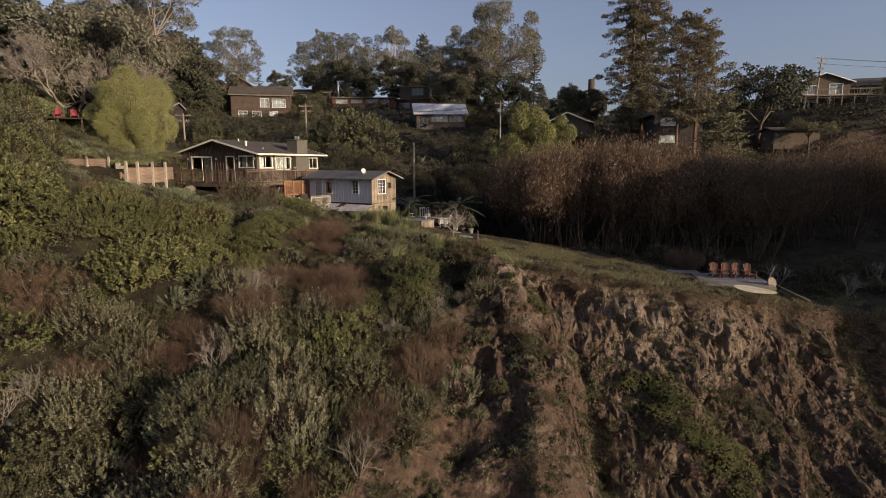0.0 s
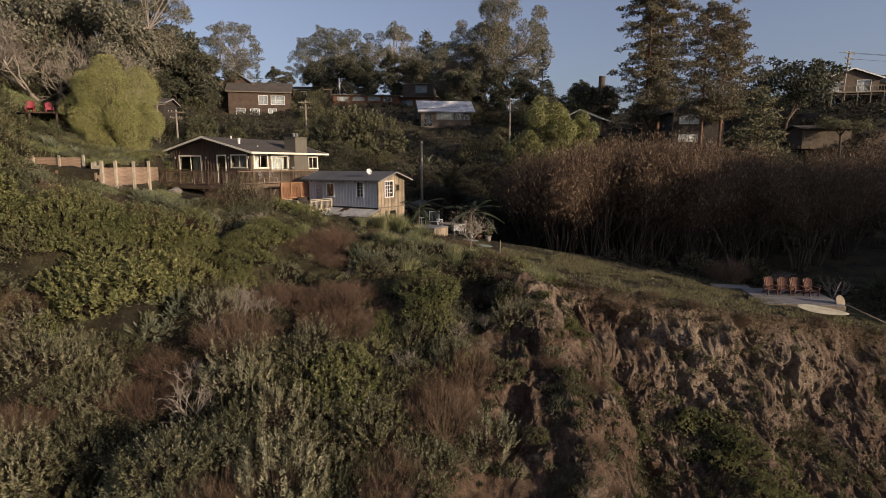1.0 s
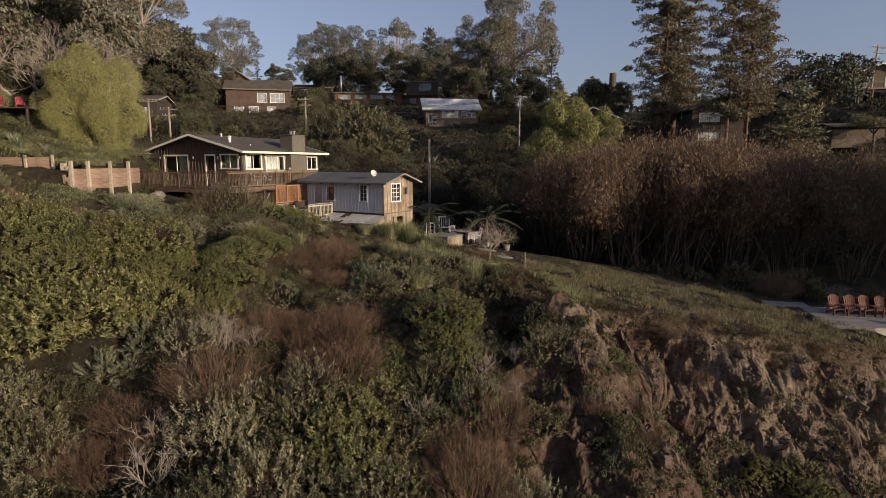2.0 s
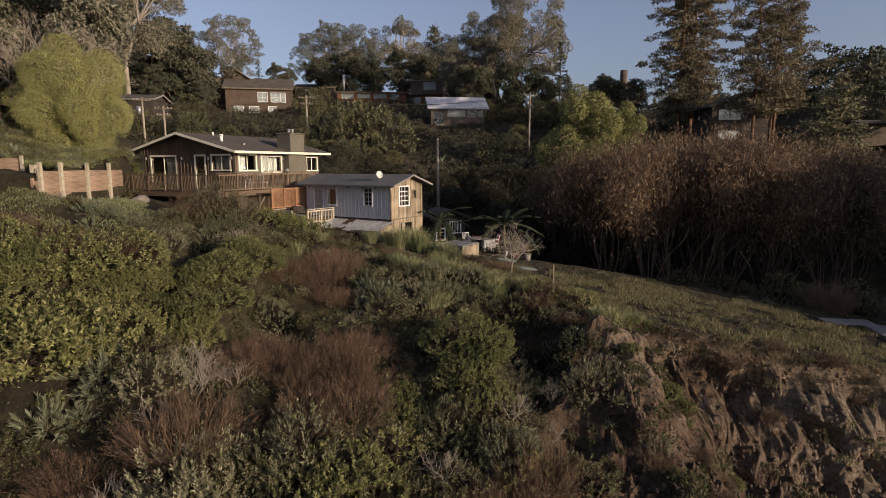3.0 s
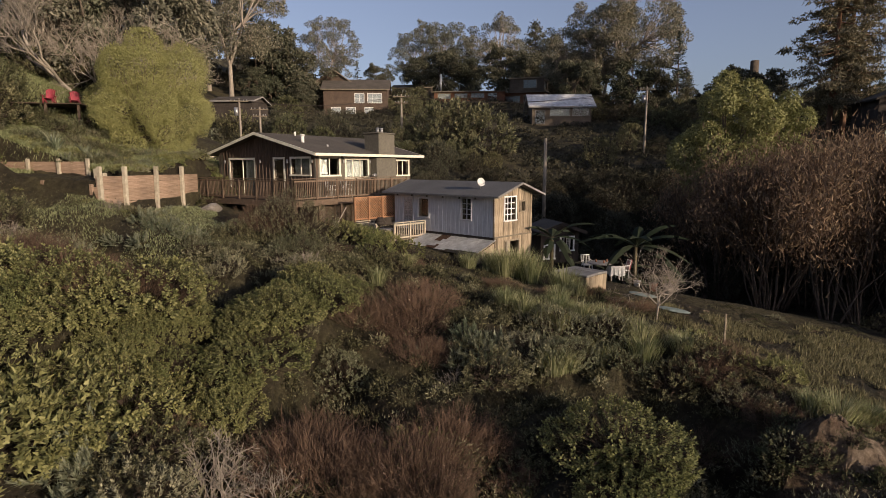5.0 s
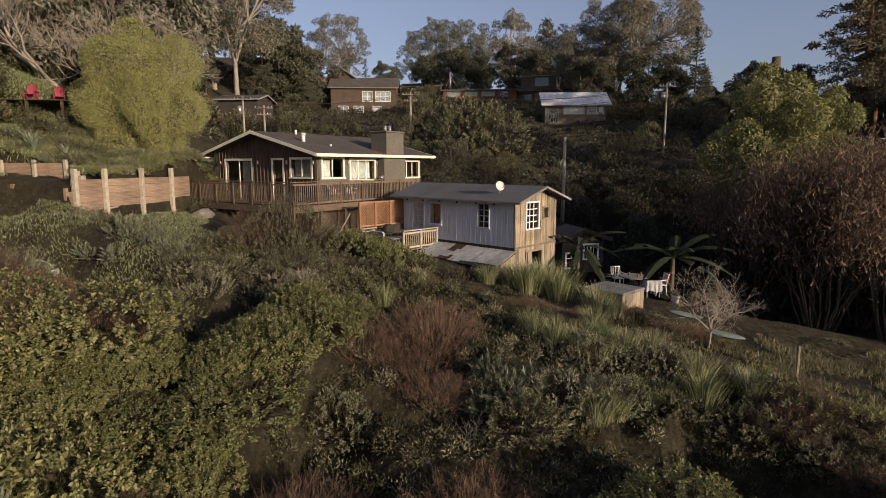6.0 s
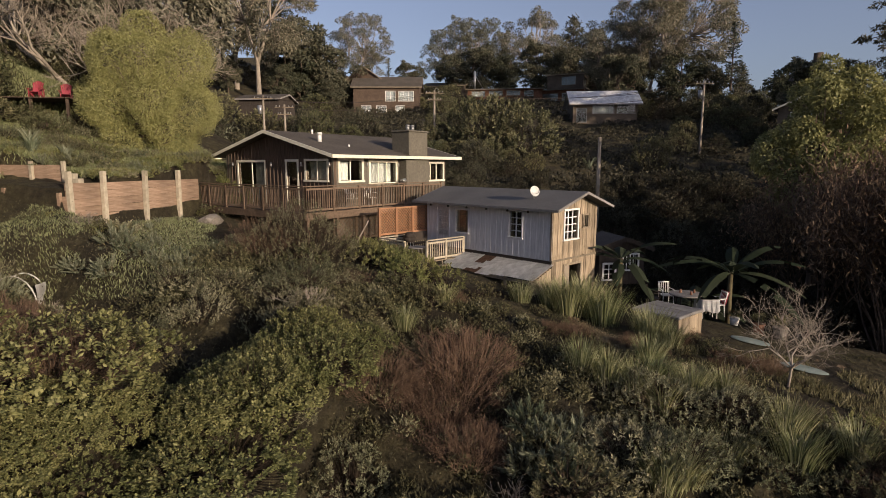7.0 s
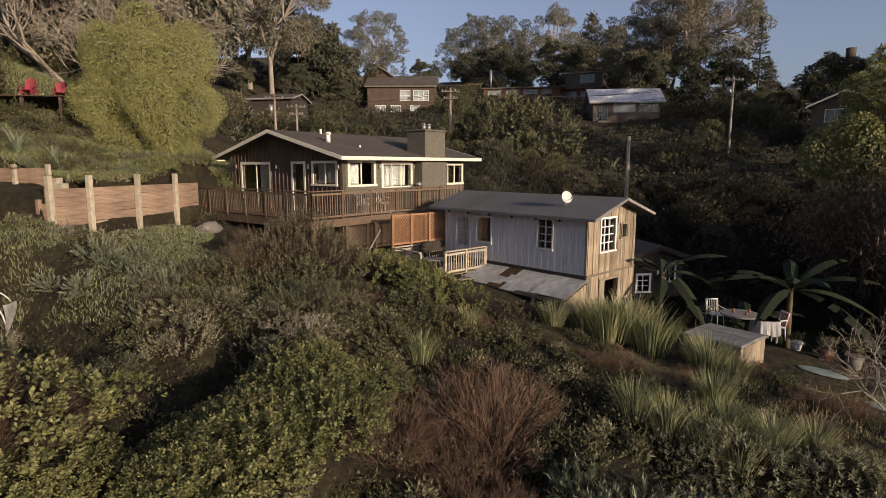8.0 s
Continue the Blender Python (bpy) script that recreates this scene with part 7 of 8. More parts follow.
for k in range(110):
    x, y = rng.uniform(-30.2, -23.2), rng.uniform(41.2, 47.5)
    shrub(("bank", "bank", "ech", "bank", "grey")[k % 5], x, y, rng.uniform(0.45, 0.85), 0.75, rng.uniform(0, 360), k)
for k in range(44):
    x, y = rng.uniform(-24, -19.2), rng.uniform(45.2, 50.5)
    if x > -20.8 and y < 47.2:
        continue
    shrub(("bank", "olive", "bank", "grey")[k % 4], x, y, rng.uniform(0.5, 0.9), 0.8, rng.uniform(0, 360), k)
# the large twiggy bush before the deck, and vines over the bank beside the cabin deck
for k, (x, y, s, kind) in enumerate([(-15.4, 39.4, 1.3, "dry"), (-12.4, 41.6, 1.1, "ball"), (-11.3, 41.9, 1.0, "ball"), (-10.3, 41.2, 1.0, "ball"), (-11.8, 42.8, 0.9, "ivy"), (-9.4, 40.6, 0.9, "ball"), (-12.9, 43.4, 0.9, "ivy"), (-10.6, 40.0, 1.1, "ball"), (-8.4, 40.2, 0.8, "vine"), (-7.6, 41.2, 0.7, "vine"), (-13.4, 42.2, 1.0, "olive")]):
    shrub(kind, x, y, s, 1.0, 50 * k, k)

TWIGGY = shoot_bush(620, L_GREY, 1.75, 2.2, 460, 24, 0.05, 0.4, 0.34, 0.0, 10, True, 0.7)
for x, y, sz, turn in ((-14.1, 39.9, 1.0, 0), (-14.9, 39.2, 0.75, 120)):
    planted("twiggy_bush", TWIGGY, pose(x, y, gz(x, y) - 0.05, 0, 0, turn) @ Matrix.Diagonal((sz, sz, sz, 1)), "tall fine-twigged grey-olive bush before the house deck", "shrub", "bushes before the deck")

# ---- low growth, too fine to count ----


def scattered(name, label, pl, material):
    ob = link_mesh(name, pl.mesh(name, material))
    return tagged(ob, label, "undergrowth", kind="stuff")


rng = np.random.default_rng(41)


def spots(n, x0, x1, y0, y1, keep):
    x, y = rng.uniform(x0, x1, n), rng.uniform(y0, y1, n)
    m = keep(x, y)
    x, y = x[m], y[m]
    return np.stack([x, y, ground(x, y)], 1)


def off_yard(x, y):
    return (y < 41.5 - 0.24 * (x + 22)) & ~((x < -22.3) & (y > WALL_Y0 - 0.5))


# the second layer's dead leaves are coloured dark for shade in the gaps
for name, material, label, n, ln, wd, rise in (
        ("undergrowth", L_DRYVINE, "olive-brown low growth between the shrubs", 80000, 0.075, 0.03, 0.2),
        ("leaf_litter", L_SHADE_BRUSH, "dead leaves and growth, darkened for the shade between the shrubs", 70000, 0.07, 0.03, 0.07)):
    pl = Plant(n)
    p = spots(n, -34, 4, 15, 43, lambda x, y: off_yard(x, y) & (x > -0.9 * (y + 6)) & (bare_side(x, y) < 3))
    lift = np.abs(pl.rng.normal(size=(len(p), 1))) * rise * np.array([[0, 0, 1.0]])
    pl.leaves(p + lift, pl.rng.normal(size=p.shape) + np.array([0, 0, 0.7]), pl.rng.normal(size=p.shape) + np.array([0, 0, 0.8]), ln, wd)
    scattered(name, label, pl, material)
pl = Plant(77)
p = spots(130000, -3, 27, 29, 44, lambda x, y: (y > bluff_edge(x) - 0.15) & (y < 41 - 0.1 * x + 1.5 * np.sin(x)) & ~((x > 17) & (x < 23) & (y > 33.6)) & (y < 40 + 0.3 * x) & (fbm(x * 0.9, y * 1.3, 3, 91) > -0.08))
pl.leaves(p, pl.rng.normal(size=p.shape) * 0.45 + np.array([0, 0, 1.0]), pl.rng.normal(size=p.shape), 0.2, 0.035)
scattered("grass", "short rough green grass on the bluff top", pl, L_GRASS)
pl = Plant(78)
x = rng.uniform(2, 27, 5200)
y = bluff_edge(x) - np.abs(rng.normal(size=5200)) * 0.35
p = np.stack([x, y, ground(x, y)], 1)
pl.blades(p, unit(np.stack([rng.normal(size=5200) * 0.5, -np.ones(5200), np.zeros(5200)], 1)), 0.34, 0.022, bend=1.5, segs=3)
scattered("dry_grass", "dry tan grass hanging over the cliff edge", pl, L_DRYGRASS)
pl = Plant(86)
x = rng.uniform(-5.0, 3.4, 16000)
y = np.interp(x, (-5, -4.2, -3, 0, 3.4), (39.6, 38.6, 37.3, 35.9, 34.6)) + rng.normal(size=16000) * 0.28
p = np.stack([x, y, ground(x, y)], 1)
pl.blades(p, unit(rng.normal(size=p.shape) * np.array([1, 1, 0.01])), 0.2, 0.022, bend=1.2, segs=2)
scattered("dry_grass", "short sunlit grass along the narrow rim path", pl, L_DRYGRASS)
pl = Plant(79)
p = spots(26000, -24, -15, 35.4, 43.8, lambda x, y: (y < 43.6 - 0.3 * (x + 22)) & ((x > -22.4) | (y < 38.5)) & (fbm(x * 0.7, y * 0.7, 2, 95) > -0.2))
pl.blades(p, unit(pl.rng.normal(size=p.shape) * np.array([1, 1, 0.01])), 0.2, 0.025, segs=2)
scattered("grass", "rough grass below the retaining wall", pl, L_LUSH)
pl = Plant(80)
p = spots(70000, -38, -23, 39, 52, lambda x, y: (x < -22.9) & ((y > 41) | (x < -28)))
pl.blades(p, unit(pl.rng.normal(size=p.shape) * np.array([1, 1, 0.01])), 0.36, 0.04, segs=2)
scattered("grass", "long green growth on the bank above the wall", pl, L_LUSH)
pl = Plant(81)
x = rng.uniform(2.5, 27, 150000)
y = bluff_edge(x) - rng.uniform(0.1, 14, 150000)
m = fbm(x * 0.6, y * 0.45, 3, 93) > 0.16
p = np.stack([x[m], y[m], ground(x[m], y[m]) + 0.02], 1)
pl.leaves(p, pl.rng.normal(size=p.shape) + np.array([0, -0.4, 0.5]), pl.rng.normal(size=p.shape) + np.array([0, -0.6, 0.8]), 0.085, 0.036)
scattered("cliff_growth", "sparse brown and olive growth clinging to the cliff", pl, L_DRYVINE)

# tufts of brush that hold on the cliff
for seed, material, n, rr, label in ((84, L_DRYVINE, 750, 0.36, "brown tufts of dead brush on the cliff"), (85, L_OLIVE, 380, 0.42, "olive tufts of brush on the cliff")):
    pl = Plant(seed)
    x, y = rng.uniform(-4, 27, n * 3), rng.uniform(15, 32, n * 3)
    m = (bare_side(x, y) > 2) & (y < bluff_edge(x) - 0.3) & (fbm(x * 0.45, y * 0.4, 3, seed) > 0.0)
    x, y = x[m][:n], y[m][:n]
    z = ground(x, y)
    y2 = y + sm(1.5, 5.0, bare_side(x, y)) * sm(0.1, 0.9, bluff_edge(x) - y) * (1 - sm(9, 14, bluff_edge(x) - y)) * cliff_shift(x, z)
    pl.clumps(np.stack([x, y2, z], 1), rr * rng.uniform(0.3, 1.0, len(x)), 110, 0.1, 0.04, low=-0.2, squash=0.8, rise=0.5)
    scattered("cliff_brush", label, pl, material)

# brush over the hillside behind, one tangle, shade put into its dark leaves
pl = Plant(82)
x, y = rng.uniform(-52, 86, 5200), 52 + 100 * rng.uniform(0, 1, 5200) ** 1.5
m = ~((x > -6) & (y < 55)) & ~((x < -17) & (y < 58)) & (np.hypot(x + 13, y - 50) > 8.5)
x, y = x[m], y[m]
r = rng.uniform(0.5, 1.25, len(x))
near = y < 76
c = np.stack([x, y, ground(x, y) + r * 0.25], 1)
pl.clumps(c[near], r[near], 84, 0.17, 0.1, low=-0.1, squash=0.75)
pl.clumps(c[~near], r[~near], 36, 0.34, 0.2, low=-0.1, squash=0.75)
scattered("hill_brush", "tangled brush over the hillside, darkened for its shade", pl, L_SHADE_BRUSH)

# clods and stones that crumble from the cliff
pl = Plant(83)
n = 20000
x = rng.uniform(2.5, 27, n)
y = bluff_edge(x) - 13 * rng.uniform(0, 1, n) ** 1.4
face_n = ground(x, y)
shift = sm(1.5, 5.0, bare_side(x, y)) * sm(0.1, 0.9, bluff_edge(x) - y) * (1 - sm(9, 14, bluff_edge(x) - y))
y2 = y + shift * cliff_shift(x, face_n)
size = 0.02 + 0.08 * rng.uniform(0, 1, n) ** 5
tip = unit(rng.normal(size=(n, 6, 3))) * size[:, None, None] * rng.uniform(0.6, 1.2, (n, 6, 1))
axes = np.array([[1, 0, 0], [0, 1, 0], [-1, 0, 0], [0, -1, 0], [0, 0, 1], [0, 0, -1]], float)
verts = np.stack([x, y2, face_n], 1)[:, None] + (axes[None] * size[:, None, None] + tip * 0.6)
tri = np.array([[0, 1, 4], [1, 2, 4], [2, 3, 4], [3, 0, 4], [1, 0, 5], [2, 1, 5], [3, 2, 5], [0, 3, 5]])
pl._add(verts.reshape(-1, 3), (np.arange(n)[:, None, None] * 6 + tri[None]).reshape(-1, 3))
clods = link_mesh("clods", pl.mesh("clods", CLOD))
tagged(clods, "brown clods and stones crumbling from the cliff", "stones", kind="stuff")

# low growth that closes the gaps between the shrubs
x, y = rng.uniform(-27, 2.6, 2000), rng.uniform(15, 39, 2000)
m = (x > -0.8 * (y + 4)) & (bare_side(x, y) < 2.2) & ~((y > bluff_edge(x) + 1.2) & (x > -5.5)) & ~((x < -17) & (y > 33.4)) & ~in_hollow(x, y)
x, y = x[m], y[m]
ivy = np.min([np.hypot(x - px, y - py) / pr for px, py, pr, pk in PATCHES if pk == "ivy"], axis=0) < 1.2
tone = rng.uniform(size=len(x))
r = rng.uniform(0.3, 0.55, len(x)) * np.where(y > 31.5, 0.75, 1.0)
c = np.stack([x, y, ground(x, y) + 0.05], 1)
for name, material, pick, label in (
        ("low_ivy", L_IVY, ivy & (tone < 0.5), "low yellow-green creeper between the shrubs"),
        ("low_scrub", L_DRYVINE, ~ivy & (tone < 0.72), "low brown-olive scrub between the shrubs"),
        ("low_sage", L_GREY, ~ivy & (tone >= 0.72), "low grey-green sage between the shrubs")):
    pl = Plant(len(name) + 90)
    pl.clumps(c[pick], r[pick], 190, 0.085, 0.042, low=-0.05, squash=0.9, rise=0.4)
    scattered(name, label, pl, material)


# ---- the deck on the rim with its four chairs ----
rim = thing("rim_deck", pose(16.2, 32.8, 4.9, 0, 0, -12), "low grey wooden deck on the bluff rim", "deck")
for i in range(28):
    box("deck_board", (2.05, 0.07 + i * 0.132, 0), (4.1, 0.122, 0.04), GREY_WOOD, rim)
for y in (-0.03, 3.72):
    beam("rim_joist", (0, y, -0.14), (4.1, y, -0.14), 0.05, 0.24, OLD_WOOD, rim)
for x in (0.0, 4.1):
    beam("rim_joist", (x, 0, -0.14), (x, 3.7, -0.14), 0.05, 0.24, OLD_WOOD, rim)
for x in (0.15, 2.0, 3.95):
    for y in (0.15, 3.5):
        box("post", (x, y, -0.6), (0.1, 0.1, 0.8), OLD_WOOD, rim)
ramp = thing("boardwalk", pose(15.6, 36.9, 4.85, 0, 0, -12), "short grey boardwalk leading to the deck", "boardwalk")
for i in range(16):
    box("walk_board", (0.07 + i * 0.132, 0.4, 0.0), (0.122, 1.1, 0.04), GREY_WOOD, ramp)
for y in (0.0, 0.8):
    beam("bearer", (0, y, -0.1), (2.1, y, -0.1), 0.08, 0.16, OLD_WOOD, ramp)
    box("post", (0.2, y, -0.45), (0.08, 0.08, 0.8), OLD_WOOD, ramp)
    box("post", (1.9, y, -0.45), (0.08, 0.08, 0.8), OLD_WOOD, ramp)


def adirondack(material, label, group):
    """A slatted garden chair with a fanned back; it faces -y."""
    c = thing("garden_chair", Matrix(), label, "chair", group)
    for i in range(6):
        x = -0.24 + i * 0.096
        h = 0.78 + 0.13 * math.cos((i - 2.5) * 0.55)
        beam("back_slat", (x * 0.8, 0.22, 0.27), (x * 1.15, 0.22 + 0.3 * h, 0.27 + h * 0.93), 0.085, 0.02, material, c)
    for i in range(5):
        t = i / 4
        box("seat_slat", (0, -0.25 + 0.46 * t, 0.37 - 0.09 * t), (0.54, 0.095, 0.022), material, c, turn=(-11, 0, 0))
    for s in (-1, 1):
        box("arm", (s * 0.33, 0.0, 0.57), (0.13, 0.72, 0.025), material, c)
        box("front_leg", (s * 0.29, -0.28, 0.28), (0.03, 0.1, 0.56), material, c)
        beam("side_rail", (s * 0.265, -0.3, 0.34), (s * 0.265, 0.52, 0.03), 0.028, 0.11, material, c)
        box("arm_post", (s * 0.32, 0.32, 0.34), (0.03, 0.07, 0.45), material, c)
    box("back_brace", (0, 0.345, 0.58), (0.68, 0.025, 0.07), material, c, turn=(-18, 0, 0))
    return c


ch = adirondack(TEAK, "red-brown slatted garden chair on the rim deck", "chairs on the rim deck")
ch.matrix_basis = pose(17.8, 34.7, 4.92, 0, 0, -6) @ Matrix.Diagonal((0.88, 0.88, 0.86, 1))
for x, y, a in ((18.5, 34.6, -12), (19.2, 34.5, -4), (19.9, 34.3, 4)):
    copy_thing(ch, pose(x, y, 4.92, 0, 0, a))
rc = adirondack(RED_PLASTIC, "bright red slatted garden chair on the upper terrace", "red chairs")
rc.matrix_basis = pose(-31.9, 46.2, 16.2, 0, 0, 25) @ Matrix.Diagonal((0.8, 0.8, 0.8, 1))
copy_thing(rc, pose(-31.3, 47.4, 16.2, 0, 0, 40))
for k, (x, y) in enumerate([(-31.2, 45.0), (-30.3, 45.8), (-30.0, 47.0), (-32.2, 44.4), (-29.6, 44.6)]):
    shrub("bank" if k % 2 else "olive", x, y, 1.0, 1.1, 60 * k, k)
terr = thing("terrace_deck", pose(-32.2, 47.4, 16.14, 0, 0, 20), "small old wooden deck on the west bank", "deck")
for i in range(16):
    box("board", (-1.8 + 0.24 * i, 0, 0), (0.2, 4.4, 0.05), BROWN_BOARD, terr)
railing(terr, (-1.9, 2.1, 0.03), (1.9, 2.1, 0.03), 0.9, DARK_OR_SHADED, gap=0.14, posts=1.3)
for x in (-1.7, 0, 1.7):
    for y in (-2.0, 0, 2.0):
        box("post", (x, y, -0.9), (0.12, 0.12, 1.75), BROWN_BOARD, terr)

# surfboard lying on the grass, an old drum and a fallen pole
brd = thing("surfboard", pose(18.7, 31.55, gz(18.7, 31.55) + 0.32, 32, 6, -20), "cream surfboard lying on the grass at the rim", "surfboard")
bm = bmesh.new()
bmesh.ops.create_uvsphere(bm, u_segments=28, v_segments=12, radius=1.0)
for v in bm.verts:
    t = v.co.x
    v.co = (t * 1.2, v.co.y * 0.27 * (1 - 0.25 * t), v.co.z * 0.035 + 0.05 * t * t)
for f in bm.faces:
    f.smooth = True
part("hull", bm, BOARD, brd)
rod("stringer", (-1.1, 0, 0.085), (1.1, 0, 0.082), 0.006, OLD_WOOD, brd, sides=4)
drum = thing("wooden_drum", pose(20.15, 32.75, 4.93, 70, 0, 20), "round wooden cable drum lid leaning on the deck edge", "drum")
part("disc", rod_bm((0, 0, 0.3), (0, 0, 0.36), 0.34, 0.34, 18), OLD_WOOD, drum)
part("hub", rod_bm((0, 0, 0.22), (0, 0, 0.3), 0.12, 0.12, 12), OLD_WOOD, drum)
fp = thing("fallen_pole", pose(20.3, 32.9, 4.95), "thin pale pole leaning off the deck", "pole")
rod("pole", (0, 0, 0.1), (1.5, -1.9, -0.75), 0.03, PALE_BARK, fp, sides=6)
rod("stick", (0.3, 0.6, 0), (0.9, 0.9, 0.9), 0.018, PALE_BARK, fp, sides=5)

# stake at the path, hoop in the brush
stake = thing("stake", pose(2.14, 35.56, gz(2.14, 35.56) - 0.2), "thin wooden stake beside the rim path", "stake")
box("post", (0, 0, 0.66), (0.055, 0.055, 1.32), OLD_WOOD, stake, turn=(1.5, -1, 0), bevel=0.008)
hoop = thing("garden_hoop", pose(-21.6, 35.5, 8.4, 0, 0, 12), "white hoop arch with a pale cloth hung over it", "trellis")
pts = [Vector((0.72 * math.cos(a), 0, 0.15 + 0.95 * math.sin(a))) for a in [math.pi * i / 14 for i in range(15)]]
for sgn in (0.0, 0.5):
    for a, b in zip(pts[:-1], pts[1:]):
        rod("hoop_pipe", a + Vector((0, sgn, 0)), b + Vector((0, sgn, 0)), 0.02, PLASTIC, hoop, sides=6)
for s in (-1, 1):
    rod("hoop_leg", (0.72 * s, 0, -0.8), (0.72 * s, 0, 0.15), 0.02, PLASTIC, hoop, sides=6)
bm = bmesh.new()
rows = []
for i in range(9):
    t = i / 8
    rows.append([bm.verts.new((0.74 + 0.1 * math.sin(t * 5 + j) * 0.4 + 0.25 * t * (j / 5), -0.06 + j * 0.1, 0.85 - 1.1 * t)) for j in range(6)])
for i in range(8):
    for j in range(5):
        bm.faces.new([rows[i][j], rows[i + 1][j], rows[i + 1][j + 1], rows[i][j + 1]])
bmesh.ops.solidify(bm, geom=bm.faces[:], thickness=0.01)
part("cloth", bm, FABRIC, hoop)

# ---- the patio ----
PZ = gz(-0.8, 43.6)
spa = thing("spa_tub", pose(-1.92, 41.3, PZ - 0.08, 0, 0, -37), "covered spa tub with a grey lid and wooden sides", "spa tub")
for s, (c, d, n) in enumerate((((0, -0.78), (1, 0), 10), ((0, 0.78), (1, 0), 10), ((-0.78, 0), (0, 1), 10), ((0.78, 0), (0, 1), 10))):
    for i in range(n):
        u = -0.7 + i * 0.1556
        box("side_board", (c[0] + d[0] * u, c[1] + d[1] * u, 0.42), (0.15 if d[0] else 0.03, 0.15 if d[1] else 0.03, 0.84), BARE_BOARD, spa)
for s in (-1, 1):
    box("lid_half", (0, s * 0.405, 0.9), (1.66, 0.8, 0.1), SPA_COVER, spa, turn=(s * -1.5, 0, 0), bevel=0.03)
box("liner", (0, 0, 0.4), (1.5, 1.5, 0.78), DARK_OR_SHADED, spa)


def patio_chair(material, m, label, seat=0.44, arms=True, cloth=None):
    c = thing("patio_chair", m, label, "chair", "patio chairs")
    box("seat", (0, 0, seat), (0.46, 0.46, 0.035), material, c, bevel=0.01)
    for x in (-0.2, 0.2):
        for y in (-0.2, 0.2):
            rod("leg", (x, y, seat - 0.02), (x * 1.15, y * 1.15, 0), 0.018, material, c, sides=8)
        rod("back_post", (x, 0.2, seat), (x * 1.05, 0.3, seat + 0.46), 0.017, material, c, sides=8)
        if arms:
            rod("arm", (x * 1.2, -0.2, seat + 0.22), (x * 1.1, 0.24, seat + 0.24), 0.018, material, c, sides=8)
            rod("arm_post", (x * 1.15, -0.2, seat), (x * 1.2, -0.2, seat + 0.22), 0.016, material, c, sides=8)
    for i in range(5):
        x = -0.15 + i * 0.075
        rod("back_slat", (x, 0.22, seat + 0.05), (x * 1.05, 0.3, seat + 0.44), 0.013, material, c, sides=6)
    rod("top_rail", (-0.22, 0.3, seat + 0.46), (0.22, 0.3, seat + 0.46), 0.025, material, c, sides=8)
    if cloth:
        box("throw", (0, 0.29, seat + 0.26), (0.44, 0.05, 0.5), cloth, c, "cloth over the chair back", turn=(-12, 0, 0), bevel=0.015)
    return c


patio_chair(PLASTIC, pose(-1.3, 45.3, PZ, 0, 0, 15), "white plastic chair with a slatted back")
patio_chair(DARK_OR_SHADED, pose(-1.85, 44.6, PZ, 0, 0, 80), "dark metal patio chair beside the table")
patio_chair(PLASTIC, pose(0.25, 44.1, PZ, 0, 0, -75), "white patio chair with a red throw over it", cloth=RED_PLASTIC)
tb = thing("patio_table", pose(-0.75, 44.3, PZ, 0, 0, 10), "round dark patio table with a worn top", "table")
part("tabletop", rod_bm((0, 0, 0.7), (0, 0, 0.74), 0.62, 0.62, 24), GREY_WOOD, tb)
for a in range(4):
    rod("leg", (0.42 * math.cos(a * 1.57 + 0.7), 0.42 * math.sin(a * 1.57 + 0.7), 0), (0.36 * math.cos(a * 1.57 + 0.7), 0.36 * math.sin(a * 1.57 + 0.7), 0.7), 0.022, DARK_OR_SHADED, tb, sides=8)
for x, y in ((-0.2, 0.1), (0.12, -0.2), (0.3, 0.15)):
    j = thing("jar", pose(-0.75 + x, 44.3 + y, PZ + 0.742), "small dark jar on the patio table", "jar", "table jars")
    rod("jar_body", (0, 0, 0), (0, 0, 0.13), 0.045, CLAY, j, r1=0.035)
st = thing("side_table", pose(-0.12, 43.85, PZ, 0, 0, 12), "small table on the patio", "table")
box("tabletop", (0, 0, 0.7), (0.6, 0.6, 0.03), GREY_WOOD, st)
for x in (-0.26, 0.26):
    for y in (-0.26, 0.26):
        box("leg", (x, y, 0.34), (0.04, 0.04, 0.69), GREY_WOOD, st)
tc = thing("tablecloth", pose(-0.12, 43.85, PZ + 0.72, 0, 0, 12), "white tablecloth hanging in folds over the side table", "tablecloth")
bm = bmesh.new()
ring_a = [bm.verts.new((0.33 * max(-1, min(1, 1.35 * math.cos(a))), 0.33 * max(-1, min(1, 1.35 * math.sin(a))), 0.004)) for a in [2 * math.pi * i / 48 for i in range(48)]]
ring_b = []
for i, v in enumerate(ring_a):
    k = 1.08 + 0.09 * math.sin(i * 1.9)
    ring_b.append(bm.verts.new((v.co.x * k, v.co.y * k, -0.46 - 0.04 * math.sin(i * 0.7))))
bm.faces.new(ring_a)
for i in range(48):
    bm.faces.new([ring_a[i], ring_b[i], ring_b[(i + 1) % 48], ring_a[(i + 1) % 48]])
bmesh.ops.solidify(bm, geom=bm.faces[:], thickness=0.006)
part("cloth", bm, CLOTH, tc)


